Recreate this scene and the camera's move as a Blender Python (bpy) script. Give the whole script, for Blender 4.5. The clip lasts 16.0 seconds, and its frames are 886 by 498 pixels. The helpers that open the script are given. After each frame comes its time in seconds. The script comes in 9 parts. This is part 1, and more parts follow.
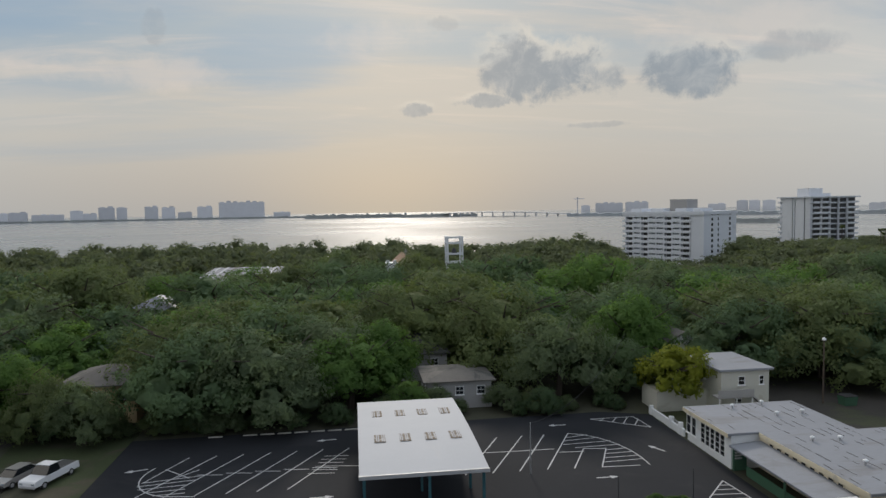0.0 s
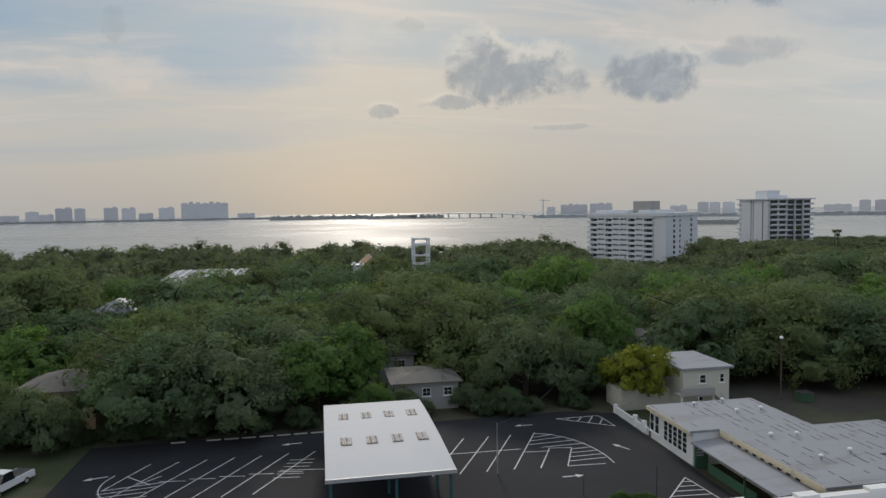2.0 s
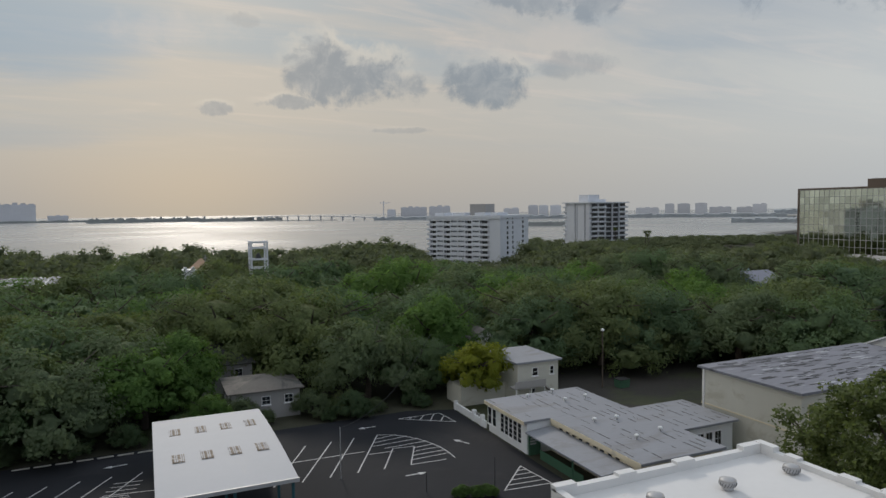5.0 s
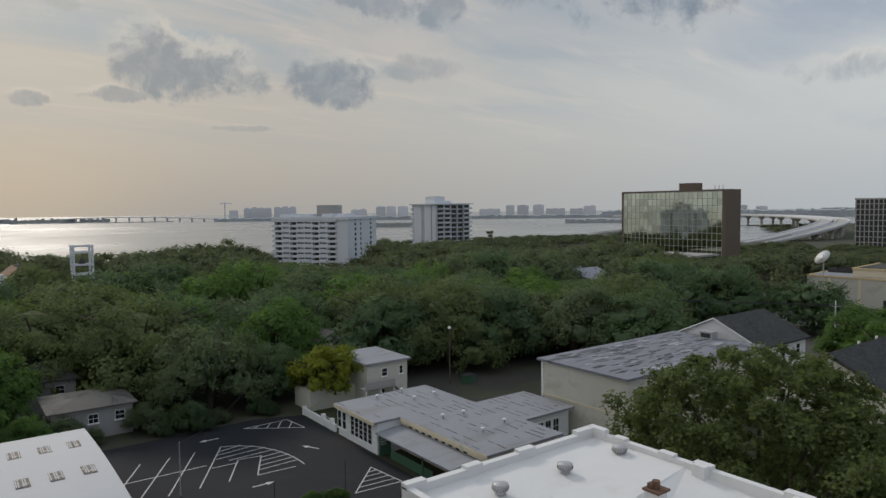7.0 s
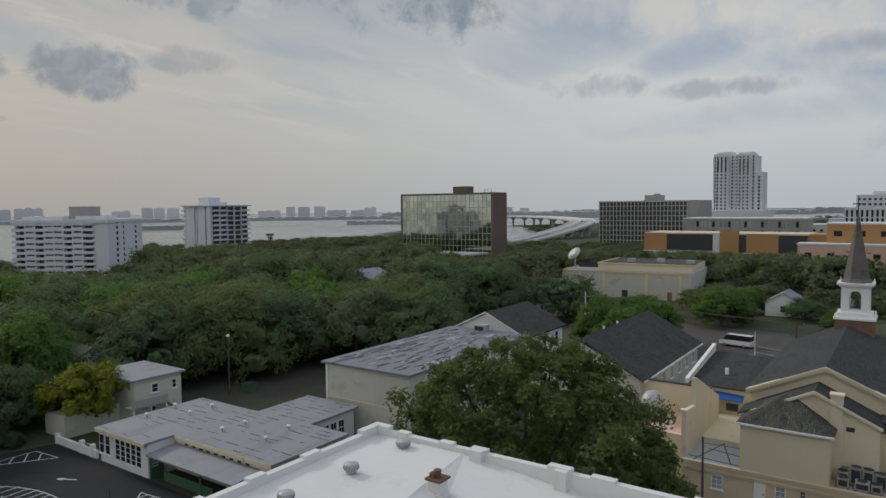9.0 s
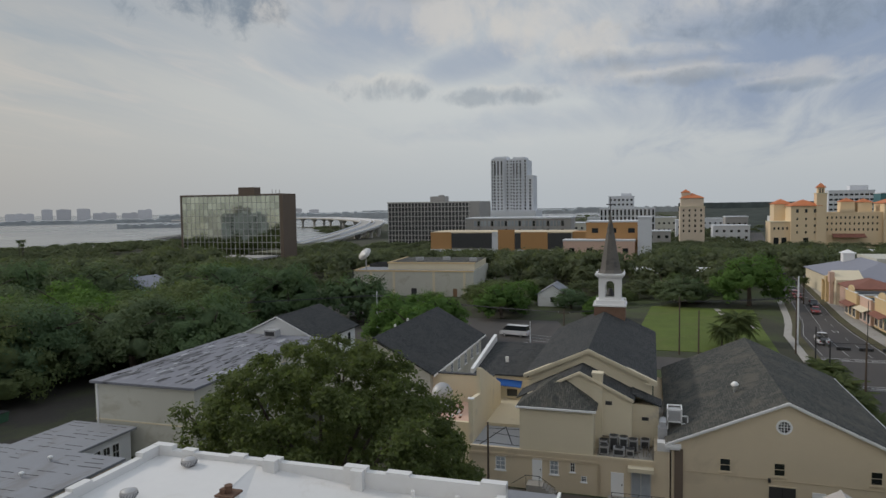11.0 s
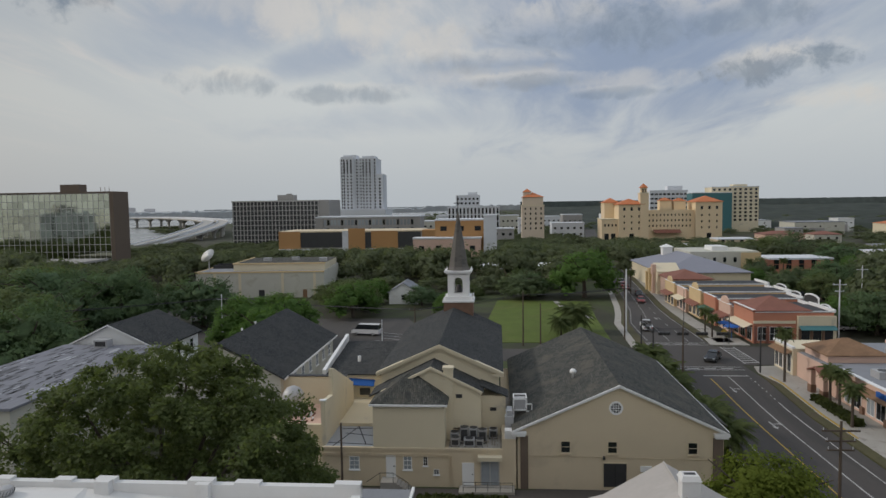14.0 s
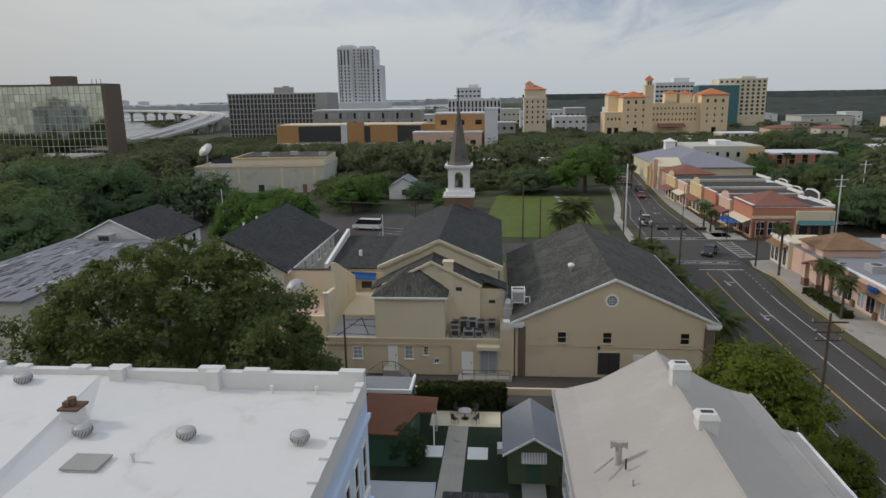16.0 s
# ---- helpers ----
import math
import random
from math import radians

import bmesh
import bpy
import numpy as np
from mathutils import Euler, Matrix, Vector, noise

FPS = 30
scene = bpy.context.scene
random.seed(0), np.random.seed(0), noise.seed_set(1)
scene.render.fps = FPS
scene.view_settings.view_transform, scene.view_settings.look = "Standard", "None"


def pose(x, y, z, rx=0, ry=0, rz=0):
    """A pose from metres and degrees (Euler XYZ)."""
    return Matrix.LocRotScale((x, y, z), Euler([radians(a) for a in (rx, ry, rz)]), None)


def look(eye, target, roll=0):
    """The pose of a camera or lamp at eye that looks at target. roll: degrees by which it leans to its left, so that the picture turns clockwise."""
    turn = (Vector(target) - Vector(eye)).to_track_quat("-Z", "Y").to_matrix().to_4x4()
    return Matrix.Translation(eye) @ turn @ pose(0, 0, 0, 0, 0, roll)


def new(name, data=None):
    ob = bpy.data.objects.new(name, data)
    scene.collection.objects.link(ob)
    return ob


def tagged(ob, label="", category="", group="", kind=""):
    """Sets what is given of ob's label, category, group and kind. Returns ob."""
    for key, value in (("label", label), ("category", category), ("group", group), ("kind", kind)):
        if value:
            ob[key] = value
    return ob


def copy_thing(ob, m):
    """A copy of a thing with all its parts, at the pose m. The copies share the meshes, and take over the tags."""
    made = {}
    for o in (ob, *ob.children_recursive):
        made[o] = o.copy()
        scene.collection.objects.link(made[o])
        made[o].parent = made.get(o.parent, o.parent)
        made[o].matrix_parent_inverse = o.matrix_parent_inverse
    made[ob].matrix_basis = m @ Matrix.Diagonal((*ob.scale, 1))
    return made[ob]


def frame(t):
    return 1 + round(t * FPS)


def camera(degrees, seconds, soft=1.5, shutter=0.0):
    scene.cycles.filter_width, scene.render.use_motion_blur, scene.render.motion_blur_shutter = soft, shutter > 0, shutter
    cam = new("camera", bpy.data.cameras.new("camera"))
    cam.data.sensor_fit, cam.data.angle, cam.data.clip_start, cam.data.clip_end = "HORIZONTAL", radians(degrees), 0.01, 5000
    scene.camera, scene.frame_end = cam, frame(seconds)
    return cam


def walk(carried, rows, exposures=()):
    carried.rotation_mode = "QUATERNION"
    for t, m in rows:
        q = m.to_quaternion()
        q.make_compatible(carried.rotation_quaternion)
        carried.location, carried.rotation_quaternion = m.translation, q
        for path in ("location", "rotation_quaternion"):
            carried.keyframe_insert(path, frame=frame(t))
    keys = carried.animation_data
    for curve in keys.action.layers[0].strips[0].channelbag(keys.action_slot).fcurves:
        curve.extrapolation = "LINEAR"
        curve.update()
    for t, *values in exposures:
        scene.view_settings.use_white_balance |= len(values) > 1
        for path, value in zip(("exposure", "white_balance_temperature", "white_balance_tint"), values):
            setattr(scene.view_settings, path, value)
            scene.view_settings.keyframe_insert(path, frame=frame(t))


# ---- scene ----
# The camera hangs still in the air and only turns.
cam = camera(66.6, 16.0)
NORTH = 7.5
ROWS = [
    (0, 0.04, -3.55, 0.9), (0.5, 0.6, -3.54, 0.89), (1, 1.16, -3.52, 0.88), (1.5, 1.84, -3.5, 0.85),
    (2, 2.88, -3.47, 0.84), (2.5, 4.21, -3.46, 0.83), (3, 6.16, -3.46, 0.82), (3.5, 7.93, -3.45, 0.81),
    (4, 10.19, -3.44, 0.79), (4.2, 11.28, -3.44, 0.77), (6.3, 24.79, -3.5, 0.61), (6.5, 25.94, -3.51, 0.59),
    (7, 29.21, -3.49, 0.59), (7.5, 31.98, -3.49, 0.57), (8, 36.37, -3.49, 0.55), (8.5, 41.41, -3.52, 0.55),
    (9, 47.6, -3.52, 0.54), (9.5, 54.94, -3.57, 0.6), (10, 62.3, -3.64, 0.71), (10.2, 63.24, -3.66, 0.74),
    (12.3, 70.92, -3.48, 0.79), (12.5, 72.51, -3.49, 0.79), (13, 76.47, -3.485, 0.8), (13.5, 77.9, -3.46, 0.83),
    (14, 77.92, -3.9, 0.83), (14.5, 77.88, -5.87, 0.83), (15, 77.84, -8.6, 0.825), (15.5, 77.81, -10.66, 0.82),
    (16, 77.77, -12.8, 0.83),
]
walk(cam, [(t, pose(0, 0, 26, 0, 0, -NORTH - yaw) @ pose(0, 0, 0, 90 + pitch) @ pose(0, 0, 0, 0, 0, -roll))
           for t, yaw, pitch, roll in ROWS], exposures=[(0.0, 0.04), (3.0, 0.0), (6.5, -0.17), (9.5, -0.2), (12.5, -0.22), (13.8, -0.2), (16.0, -0.08)])

# ---- light ----
SUN_AZ, SUN_EL = 4.0, 28.0
sun = new("sun", bpy.data.lights.new("sun", "SUN"))
sun.data.energy, sun.data.angle, sun.data.color = 1.6, radians(9), (1.0, 0.92, 0.82)
sun.matrix_world = look((math.sin(radians(SUN_AZ)) * math.cos(radians(SUN_EL)) * 900,
                         math.cos(radians(SUN_AZ)) * math.cos(radians(SUN_EL)) * 900,
                         math.sin(radians(SUN_EL)) * 900), (0, 0, 0))

world = bpy.data.worlds.new("evening_sky")
scene.world = world
world.use_nodes = True
wn, wl = world.node_tree.nodes, world.node_tree.links
wn.clear()


class Nodes:
    """Short hand for node trees."""

    def __init__(self, tree):
        self.t = tree

    def add(self, kind, inputs=None, operation="", data_type="", blend_type="", interpolation_type=""):
        n = self.t.nodes.new(kind)
        if operation:
            n.operation = operation
        if data_type:
            n.data_type = data_type
        if blend_type:
            n.blend_type = blend_type
        if interpolation_type:
            n.interpolation_type = interpolation_type
        for k, v in (inputs or {}).items():
            if hasattr(v, "is_output"):
                self.t.links.new(v, n.inputs[k])
            else:
                n.inputs[k].default_value = v
        return n

    def math(self, op, a, b=0.0, c=0.0):
        return self.add("ShaderNodeMath", {0: a, 1: b, 2: c}, operation=op).outputs[0]

    def mix(self, f, a, b, blend="MIX"):
        n = self.add("ShaderNodeMix", {0: f, 6: a, 7: b}, data_type="RGBA", blend_type=blend)
        return n.outputs[2]

    def step(self, x, lo, hi, a=0.0, b=1.0):
        return self.add("ShaderNodeMapRange", {0: x, 1: lo, 2: hi, 3: a, 4: b}, interpolation_type="SMOOTHSTEP").outputs[0]

    def noise(self, vec, scale, detail=4.0, rough=0.55, dist=0.0):
        return self.add("ShaderNodeTexNoise", {"Vector": vec, "Scale": scale, "Detail": detail, "Roughness": rough,
                                               "Distortion": dist}).outputs[0]


def rgba(c):
    return (c[0], c[1], c[2], 1.0)


W = Nodes(world.node_tree)
sky = W.add("ShaderNodeTexSky")
sky.sky_type, sky.sun_disc = "NISHITA", False
sky.sun_elevation, sky.sun_rotation = radians(SUN_EL), radians(SUN_AZ)
sky.air_density, sky.dust_density = 1.6, 3.0
coord = W.add("ShaderNodeTexCoord").outputs["Generated"]
sep = W.add("ShaderNodeSeparateXYZ", {0: coord})
dx, dy, dz = sep.outputs
azim = W.math("MULTIPLY", W.math("ARCTAN2", dx, dy), 57.2958)
elev = W.math("MULTIPLY", W.math("ARCSINE", dz), 57.2958)
# a thin high veil, warm towards the sun and cool away from it
sunward = W.step(W.math("ABSOLUTE", W.math("SUBTRACT", azim, 2.0)), 12.0, 80.0, 1.0, 0.0)
low = W.mix(sunward, rgba((0.55, 0.575, 0.59)), rgba((0.44, 0.415, 0.38)))
mid = W.mix(sunward, rgba((0.69, 0.70, 0.685)), rgba((0.50, 0.47, 0.43)))
high = W.mix(sunward, rgba((0.32, 0.37, 0.465)), rgba((0.43, 0.44, 0.45)))
veil = W.mix(W.step(elev, -1.0, 9.0), low, mid)
veil = W.mix(W.step(elev, 9.0, 24.0), veil, high)
# the unseen sky overhead and behind is raised as added fill light
veil = W.mix(W.step(elev, 23.0, 42.0), veil, rgba((0.68, 0.73, 0.79)))
back_fill = W.math("MULTIPLY", W.step(W.math("ABSOLUTE", azim), 125.0, 155.0), W.step(elev, 2.0, 14.0))
veil = W.mix(W.math("MULTIPLY", back_fill, W.step(elev, 55.0, 75.0, 1.0, 0.0)), veil, rgba((0.60, 0.64, 0.70)))
# warm sky patch out of view, added to brighten west-facing walls
west_fill = W.math("MULTIPLY", W.step(W.math("ABSOLUTE", W.math("SUBTRACT", azim, -82.0)), 22.0, 48.0, 1.0, 0.0), W.step(elev, 0.0, 8.0))
veil = W.mix(W.math("MULTIPLY", west_fill, W.step(elev, 45.0, 65.0, 1.0, 0.0)), veil, rgba((1.02, 0.93, 0.80)))
flat = W.add("ShaderNodeCombineXYZ", {0: W.math("DIVIDE", dx, W.math("ADD", W.math("ABSOLUTE", dz), 0.10)),
                                      1: W.math("DIVIDE", dy, W.math("ADD", W.math("ABSOLUTE", dz), 0.10)), 2: 0.0}).outputs[0]
stretch = W.add("ShaderNodeMapping", {0: flat, "Rotation": (0, 0, radians(-28)), "Scale": (0.55, 1.6, 1.0)}).outputs[0]
streak = W.step(W.noise(stretch, 0.75, 6.0, 0.56, 0.7), 0.42, 0.66)
blue = W.mix(sunward, rgba((0.36, 0.42, 0.51)), rgba((0.32, 0.395, 0.45)))
veil = W.mix(W.math("MULTIPLY", W.math("MULTIPLY", streak, W.step(elev, 24.0, 40.0, 1.0, 0.3)), W.math("MULTIPLY", W.step(elev, 3.0, 14.0, 0.0, 0.85), W.step(azim, 30.0, 60.0, 1.0, 0.35))), veil, blue)
bright = W.step(W.noise(stretch, 1.7, 7.0, 0.62, 1.0), 0.48, 0.72, 0.0, 0.55)
veil = W.mix(W.math("MULTIPLY", bright, W.step(elev, 2.0, 12.0)), veil, W.mix(sunward, rgba((0.76, 0.72, 0.68)), rgba((0.67, 0.565, 0.49))))
glow = W.math("MULTIPLY", W.step(W.math("ABSOLUTE", W.math("SUBTRACT", azim, 3.5)), 0.0, 16.0, 1.0, 0.0),
              W.step(elev, -1.0, 9.0, 1.0, 0.0))
veil = W.mix(W.math("MULTIPLY", glow, 0.6), veil, rgba((0.66, 0.54, 0.39)))
# bluer openings in the veil: azimuth, elevation, half width, half height, depth
gaps = 0.0
soft = W.math("MULTIPLY", W.math("SUBTRACT", W.noise(stretch, 1.1, 6.0, 0.6, 0.6), 0.5), 3.2)
for a, e, w, h, k in ((-24, 16.0, 15, 4.0, .95), (-6, 12.5, 8.5, 3.2, .85), (-12, 5.5, 14, 1.2, .35), (-20, 9.5, 9, 1.0, .3), (66, 14.0, 7, 3.0, .55), (101, 12.0, 17, 7.0, .95), (92, 7.5, 22, 1.4, .35), (76, 12.0, 5, 1.4, .5), (125, 12, 12, 4, .6), (-70, 20, 20, 8, .7), (170, 25, 40, 12, .6)):
    u = W.math("DIVIDE", W.math("SUBTRACT", azim, a), w)
    v = W.math("DIVIDE", W.math("SUBTRACT", W.math("ADD", elev, W.math("MULTIPLY", u, -1.2)), e), h)
    r = W.math("ADD", W.math("ADD", W.math("MULTIPLY", u, u), W.math("MULTIPLY", v, v)), soft)
    gaps = W.math("MAXIMUM", gaps, W.step(r, -0.2, 1.7, k, 0.0))
veil = W.mix(gaps, veil, W.mix(sunward, rgba((0.31, 0.375, 0.50)), rgba((0.265, 0.365, 0.46))))
# grey cumulus below the veil: azimuth, elevation, half width, half height, density, softness of the rim
CUMULUS = [(14.4, 11.0, 3.6, 3.2, 1.0, .85), (18.2, 10.6, 3.5, 2.7, 1.0, .9), (20.9, 9.9, 1.7, 1.6, .8, 1.0), (27.9, 10.1, 3.9, 2.3, .95, 1.0), (10.6, 8.6, 3.0, .8, .8, .6),
           (5.6, 8.1, 1.8, .8, .75, .6), (35, 11.2, 3.6, 1.3, .45, 1.0), (-15, 13.8, .9, 1.3, .3, .8), (31.5, 16.6, 4.2, 2.0, .7, .8), (36.5, 16.6, 2.2, 2.4, .7, .8),
           (8.0, 14.9, 1.6, .7, .4, .8), (20.5, 6.5, 2.6, .35, .4, .8), (53, 17.3, 8.6, 4.6, .95, 1.2), (44, 17.5, 5.0, 2.0, .6, 1.0), (68, 9.6, 4.2, 1.3, .5, 1.2),
           (78, 8.9, 5.0, 1.0, .5, 1.3), (88, 11.2, 8.0, 1.2, .45, 1.6), (99, 13.4, 11.0, 2.6, .62, 1.5), (93, 9.8, 6.0, .8, .5, 1.2), (112, 9.6, 4.6, 1.7, .8, .8), (109, 13.5, 6.0, 1.7, .5, 1.2), (100, 8.6, 4.0, .6, .4, 1.0),
           (68, 17.6, 9.0, 1.6, .4, 1.4), (135, 17, 12, 4, .6, 1.0), (-45, 15, 12, 3, .5, 1.0), (-80, 20, 14, 5, .5, 1.0)]
puff = W.noise(coord, 9.0, 9.0, 0.62, 0.35)
puff2 = W.noise(coord, 30.0, 7.0, 0.65, 0.4)
wob = W.math("ADD", W.math("MULTIPLY", W.math("SUBTRACT", puff, 0.5), 4.2), W.math("MULTIPLY", W.math("SUBTRACT", puff2, 0.5), 2.2))
# sunlit banks of cloud: azimuth, elevation, half width, half height, strength
bank = 0.0
for a, e, w, h, k in ((74.5, 15.6, 4.5, 3.4, .75), (79.5, 14.6, 4.6, 2.6, .8), (84.5, 13.2, 4.2, 1.8, .7), (90, 10.4, 7.0, 1.1, .5), (110.3, 10.0, 3.0, 1.2, .8), (115.5, 7.3, 4.2, 1.0, .85), (58.6, 16.2, 1.8, 1.6, .7),
                      (100, 9.6, 5.0, .9, .45), (3, 14.0, 5.0, 1.6, .25), (-16, 10.5, 12.0, 1.2, .4), (31, 13.2, 7.0, 1.6, .3), (67, 16.0, 5.0, 1.8, .4)):
    u = W.math("DIVIDE", W.math("SUBTRACT", azim, a), w)
    v = W.math("DIVIDE", W.math("SUBTRACT", elev, e), h)
    r = W.math("ADD", W.math("ADD", W.math("MULTIPLY", u, u), W.math("MULTIPLY", v, v)), wob)
    bank = W.math("MAXIMUM", bank, W.step(r, -0.3, 1.25, k, 0.0))
veil = W.mix(bank, veil, W.mix(sunward, rgba((0.74, 0.69, 0.63)), rgba((0.68, 0.575, 0.505))))
cover = 0.0
crest = 0.0
for a, e, w, h, k, soft_ in CUMULUS:
    u = W.math("DIVIDE", W.math("SUBTRACT", azim, a), w)
    v = W.math("DIVIDE", W.math("SUBTRACT", elev, e), h)
    base = W.math("MULTIPLY", W.math("MAXIMUM", W.math("MULTIPLY", v, -1.0), 0.0), 0.55)     # flatter underneath
    r = W.math("ADD", W.math("ADD", W.math("ADD", W.math("MULTIPLY", u, u), W.math("MULTIPLY", v, v)), base), wob)
    cover = W.math("MAXIMUM", cover, W.step(r, 1.1 - soft_, 1.1, k, 0.0))
    top_ = W.math("ADD", r, W.math("MULTIPLY", v, -0.55))
    crest = W.math("MAXIMUM", crest, W.math("MULTIPLY", W.step(r, 0.9, 1.9, k, 0.0), W.step(v, -0.1, 0.9)))
grey = W.mix(sunward, rgba((0.24, 0.285, 0.345)), rgba((0.225, 0.268, 0.315)))
grey = W.mix(W.step(puff2, 0.38, 0.66), grey, W.mix(sunward, rgba((0.34, 0.385, 0.43)), rgba((0.33, 0.355, 0.38))))
veil = W.mix(W.math("MULTIPLY", crest, W.step(puff, 0.38, 0.60, 0.0, 0.85)), veil, W.mix(sunward, rgba((0.86, 0.79, 0.69)), rgba((0.60, 0.56, 0.50))))
veil = W.mix(cover, veil, grey)
back_sky = W.add("ShaderNodeBackground", {0: sky.outputs[0], 1: 0.08})
veil = W.mix(1.0, veil, rgba((0.965, 1.0, 1.04)), "MULTIPLY")
back_veil = W.add("ShaderNodeBackground", {0: veil, 1: 1.0})
both = W.add("ShaderNodeMixShader", {0: 0.93, 1: back_sky.outputs[0], 2: back_veil.outputs[0]})
W.add("ShaderNodeOutputWorld", {0: both.outputs[0]})


# ---- materials ----
def mat(name, rgb, rough=0.75, var=0.18, scale=0.6, fine=9.0, bump=0.0, metal=0.0, rand=0.0, stain=None, stain_at=0.56,
        stain_scale=0.25, island=0.0, spec=0.4, stretch=(1, 1, 1), tint=None):
    """A painted, plastered or weathered surface: two scales of mottling, stains of its own and a little relief."""
    m = bpy.data.materials.new(name)
    m.use_nodes = True
    n = Nodes(m.node_tree)
    b = m.node_tree.nodes["Principled BSDF"]
    co = n.add("ShaderNodeTexCoord").outputs["Object"]
    if stretch != (1, 1, 1):
        co = n.add("ShaderNodeMapping", {0: co, "Scale": stretch}).outputs[0]
    big = n.noise(co, scale, 4.0, 0.6)
    small = n.noise(co, fine, 3.0, 0.6)
    f = n.math("ADD", n.math("MULTIPLY", n.math("SUBTRACT", big, 0.5), 2 * var), n.math("MULTIPLY", n.math("SUBTRACT", small, 0.5), 1.4 * var))
    f = n.math("ADD", f, 1.0)
    if rand:
        f = n.math("MULTIPLY", f, n.add("ShaderNodeMapRange", {0: n.add("ShaderNodeObjectInfo").outputs["Random"], 3: 1 - rand, 4: 1 + rand}).outputs[0])
    if island:
        f = n.math("MULTIPLY", f, n.add("ShaderNodeMapRange", {0: n.add("ShaderNodeNewGeometry").outputs["Random Per Island"], 3: 1 - island, 4: 1 + island}).outputs[0])
    col = rgba(rgb)
    if tint:
        pick = n.add("ShaderNodeObjectInfo").outputs["Random"] if rand else n.add("ShaderNodeNewGeometry").outputs["Random Per Island"]
        col = n.mix(n.step(pick, 0.45, 1.0), rgba(rgb), rgba(tint))
    if stain:
        col = n.mix(n.step(n.noise(co, stain_scale, 5.0, 0.65, 0.6), stain_at, stain_at + 0.14), col, rgba(stain))
    grey_f = n.add("ShaderNodeCombineColor", {0: f, 1: f, 2: f}).outputs[0]
    col = n.mix(1.0, col, grey_f, "MULTIPLY")
    m.node_tree.links.new(col, b.inputs["Base Color"])
    b.inputs["Roughness"].default_value, b.inputs["Metallic"].default_value = rough, metal
    b.inputs["Specular IOR Level"].default_value = spec
    if bump:
        bp = n.add("ShaderNodeBump", {"Strength": 0.6, "Distance": bump, "Height": small})
        m.node_tree.links.new(bp.outputs[0], b.inputs["Normal"])
    return m


def glass(name, rgb, rough=0.08):
    """Window glass seen from outside: a dark room behind a glossy sheet."""
    m = mat(name, rgb, rough, var=0.3, scale=0.4, fine=2.0, rand=0.25, spec=0.8)
    return m


def leafy(name, dark, light, rough=0.85, through_=0.42):
    m = bpy.data.materials.new(name)
    m.use_nodes = True
    n = Nodes(m.node_tree)
    b = m.node_tree.nodes["Principled BSDF"]
    isl = n.add("ShaderNodeNewGeometry").outputs["Random Per Island"]
    obj = n.add("ShaderNodeObjectInfo").outputs["Random"]
    co = n.add("ShaderNodeTexCoord").outputs["Object"]
    clump = n.noise(co, 0.5, 3.0, 0.6)
    f = n.math("ADD", n.math("MULTIPLY", isl, 0.42), n.math("MULTIPLY", n.step(clump, 0.35, 0.65), 0.58))
    col = n.mix(f, rgba(dark), rgba(light))
    col = n.mix(n.math("MULTIPLY", obj, 0.45), col, rgba((light[0] * 1.0, light[1] * 1.0, light[2] * 0.9)))
    m.node_tree.links.new(col, b.inputs["Base Color"])
    rel = n.add("ShaderNodeBump", {"Strength": 0.9, "Distance": 0.35, "Height": n.noise(co, 1.6, 4.0, 0.7)})
    m.node_tree.links.new(rel.outputs[0], b.inputs["Normal"])
    b.inputs["Roughness"].default_value = rough
    b.inputs["Specular IOR Level"].default_value = 0.12
    thin = n.add("ShaderNodeBsdfTranslucent", {0: n.mix(1.0, col, rgba((1.15, 1.2, 0.75)), "MULTIPLY")})
    blend = n.add("ShaderNodeMixShader", {0: through_, 1: b.outputs[0], 2: thin.outputs[0]})
    m.node_tree.links.new(blend.outputs[0], m.node_tree.nodes["Material Output"].inputs[0])
    return m


M = {}
M["asphalt"] = mat("asphalt", (0.019, 0.0205, 0.0245), 0.85, 0.25, 0.12, 7.0, 0.01, stain=(0.026, 0.027, 0.031), stain_at=0.52, stain_scale=0.09, spec=0.15)
M["street"] = mat("street_asphalt", (0.068, 0.061, 0.057), 0.85, 0.25, 0.1, 6.0, 0.01, stain=(0.052, 0.048, 0.046), stain_at=0.5, stain_scale=0.07, stretch=(0.25, 1, 1))
M["paint"] = mat("road_paint", (0.47, 0.47, 0.48), 0.7, 0.25, 1.2, 8.0, stain=(0.25, 0.25, 0.26), stain_at=0.60, stain_scale=1.3)
M["worn_paint"] = mat("worn_road_paint", (0.36, 0.355, 0.35), 0.8, 0.3, 1.2, 8.0, stain=(0.14, 0.135, 0.13), stain_at=0.54, stain_scale=1.1)
M["yellow_paint"] = mat("yellow_paint", (0.42, 0.28, 0.05), 0.7, 0.25, 1.2, 8.0)
M["concrete"] = mat("concrete", (0.36, 0.34, 0.31), 0.85, 0.2, 0.4, 8.0, 0.004, stain=(0.24, 0.22, 0.2), stain_scale=0.5)
M["soil"] = mat("soil", (0.045, 0.045, 0.028), 0.95, 0.45, 0.05, 1.2, 0.05, stain=(0.05, 0.065, 0.022), stain_at=0.48, stain_scale=0.03)
M["grass"] = mat("grass", (0.085, 0.120, 0.016), 0.9, 0.35, 0.3, 5.0, 0.04, stain=(0.095, 0.118, 0.022), stain_at=0.5, stain_scale=0.12)
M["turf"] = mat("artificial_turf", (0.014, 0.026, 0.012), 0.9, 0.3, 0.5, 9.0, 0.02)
M["white_roof"] = mat("white_roof_coating", (0.66, 0.655, 0.65), 0.6, 0.05, 0.25, 3.0, 0.004, stain=(0.58, 0.565, 0.545), stain_at=0.55, stain_scale=0.35)
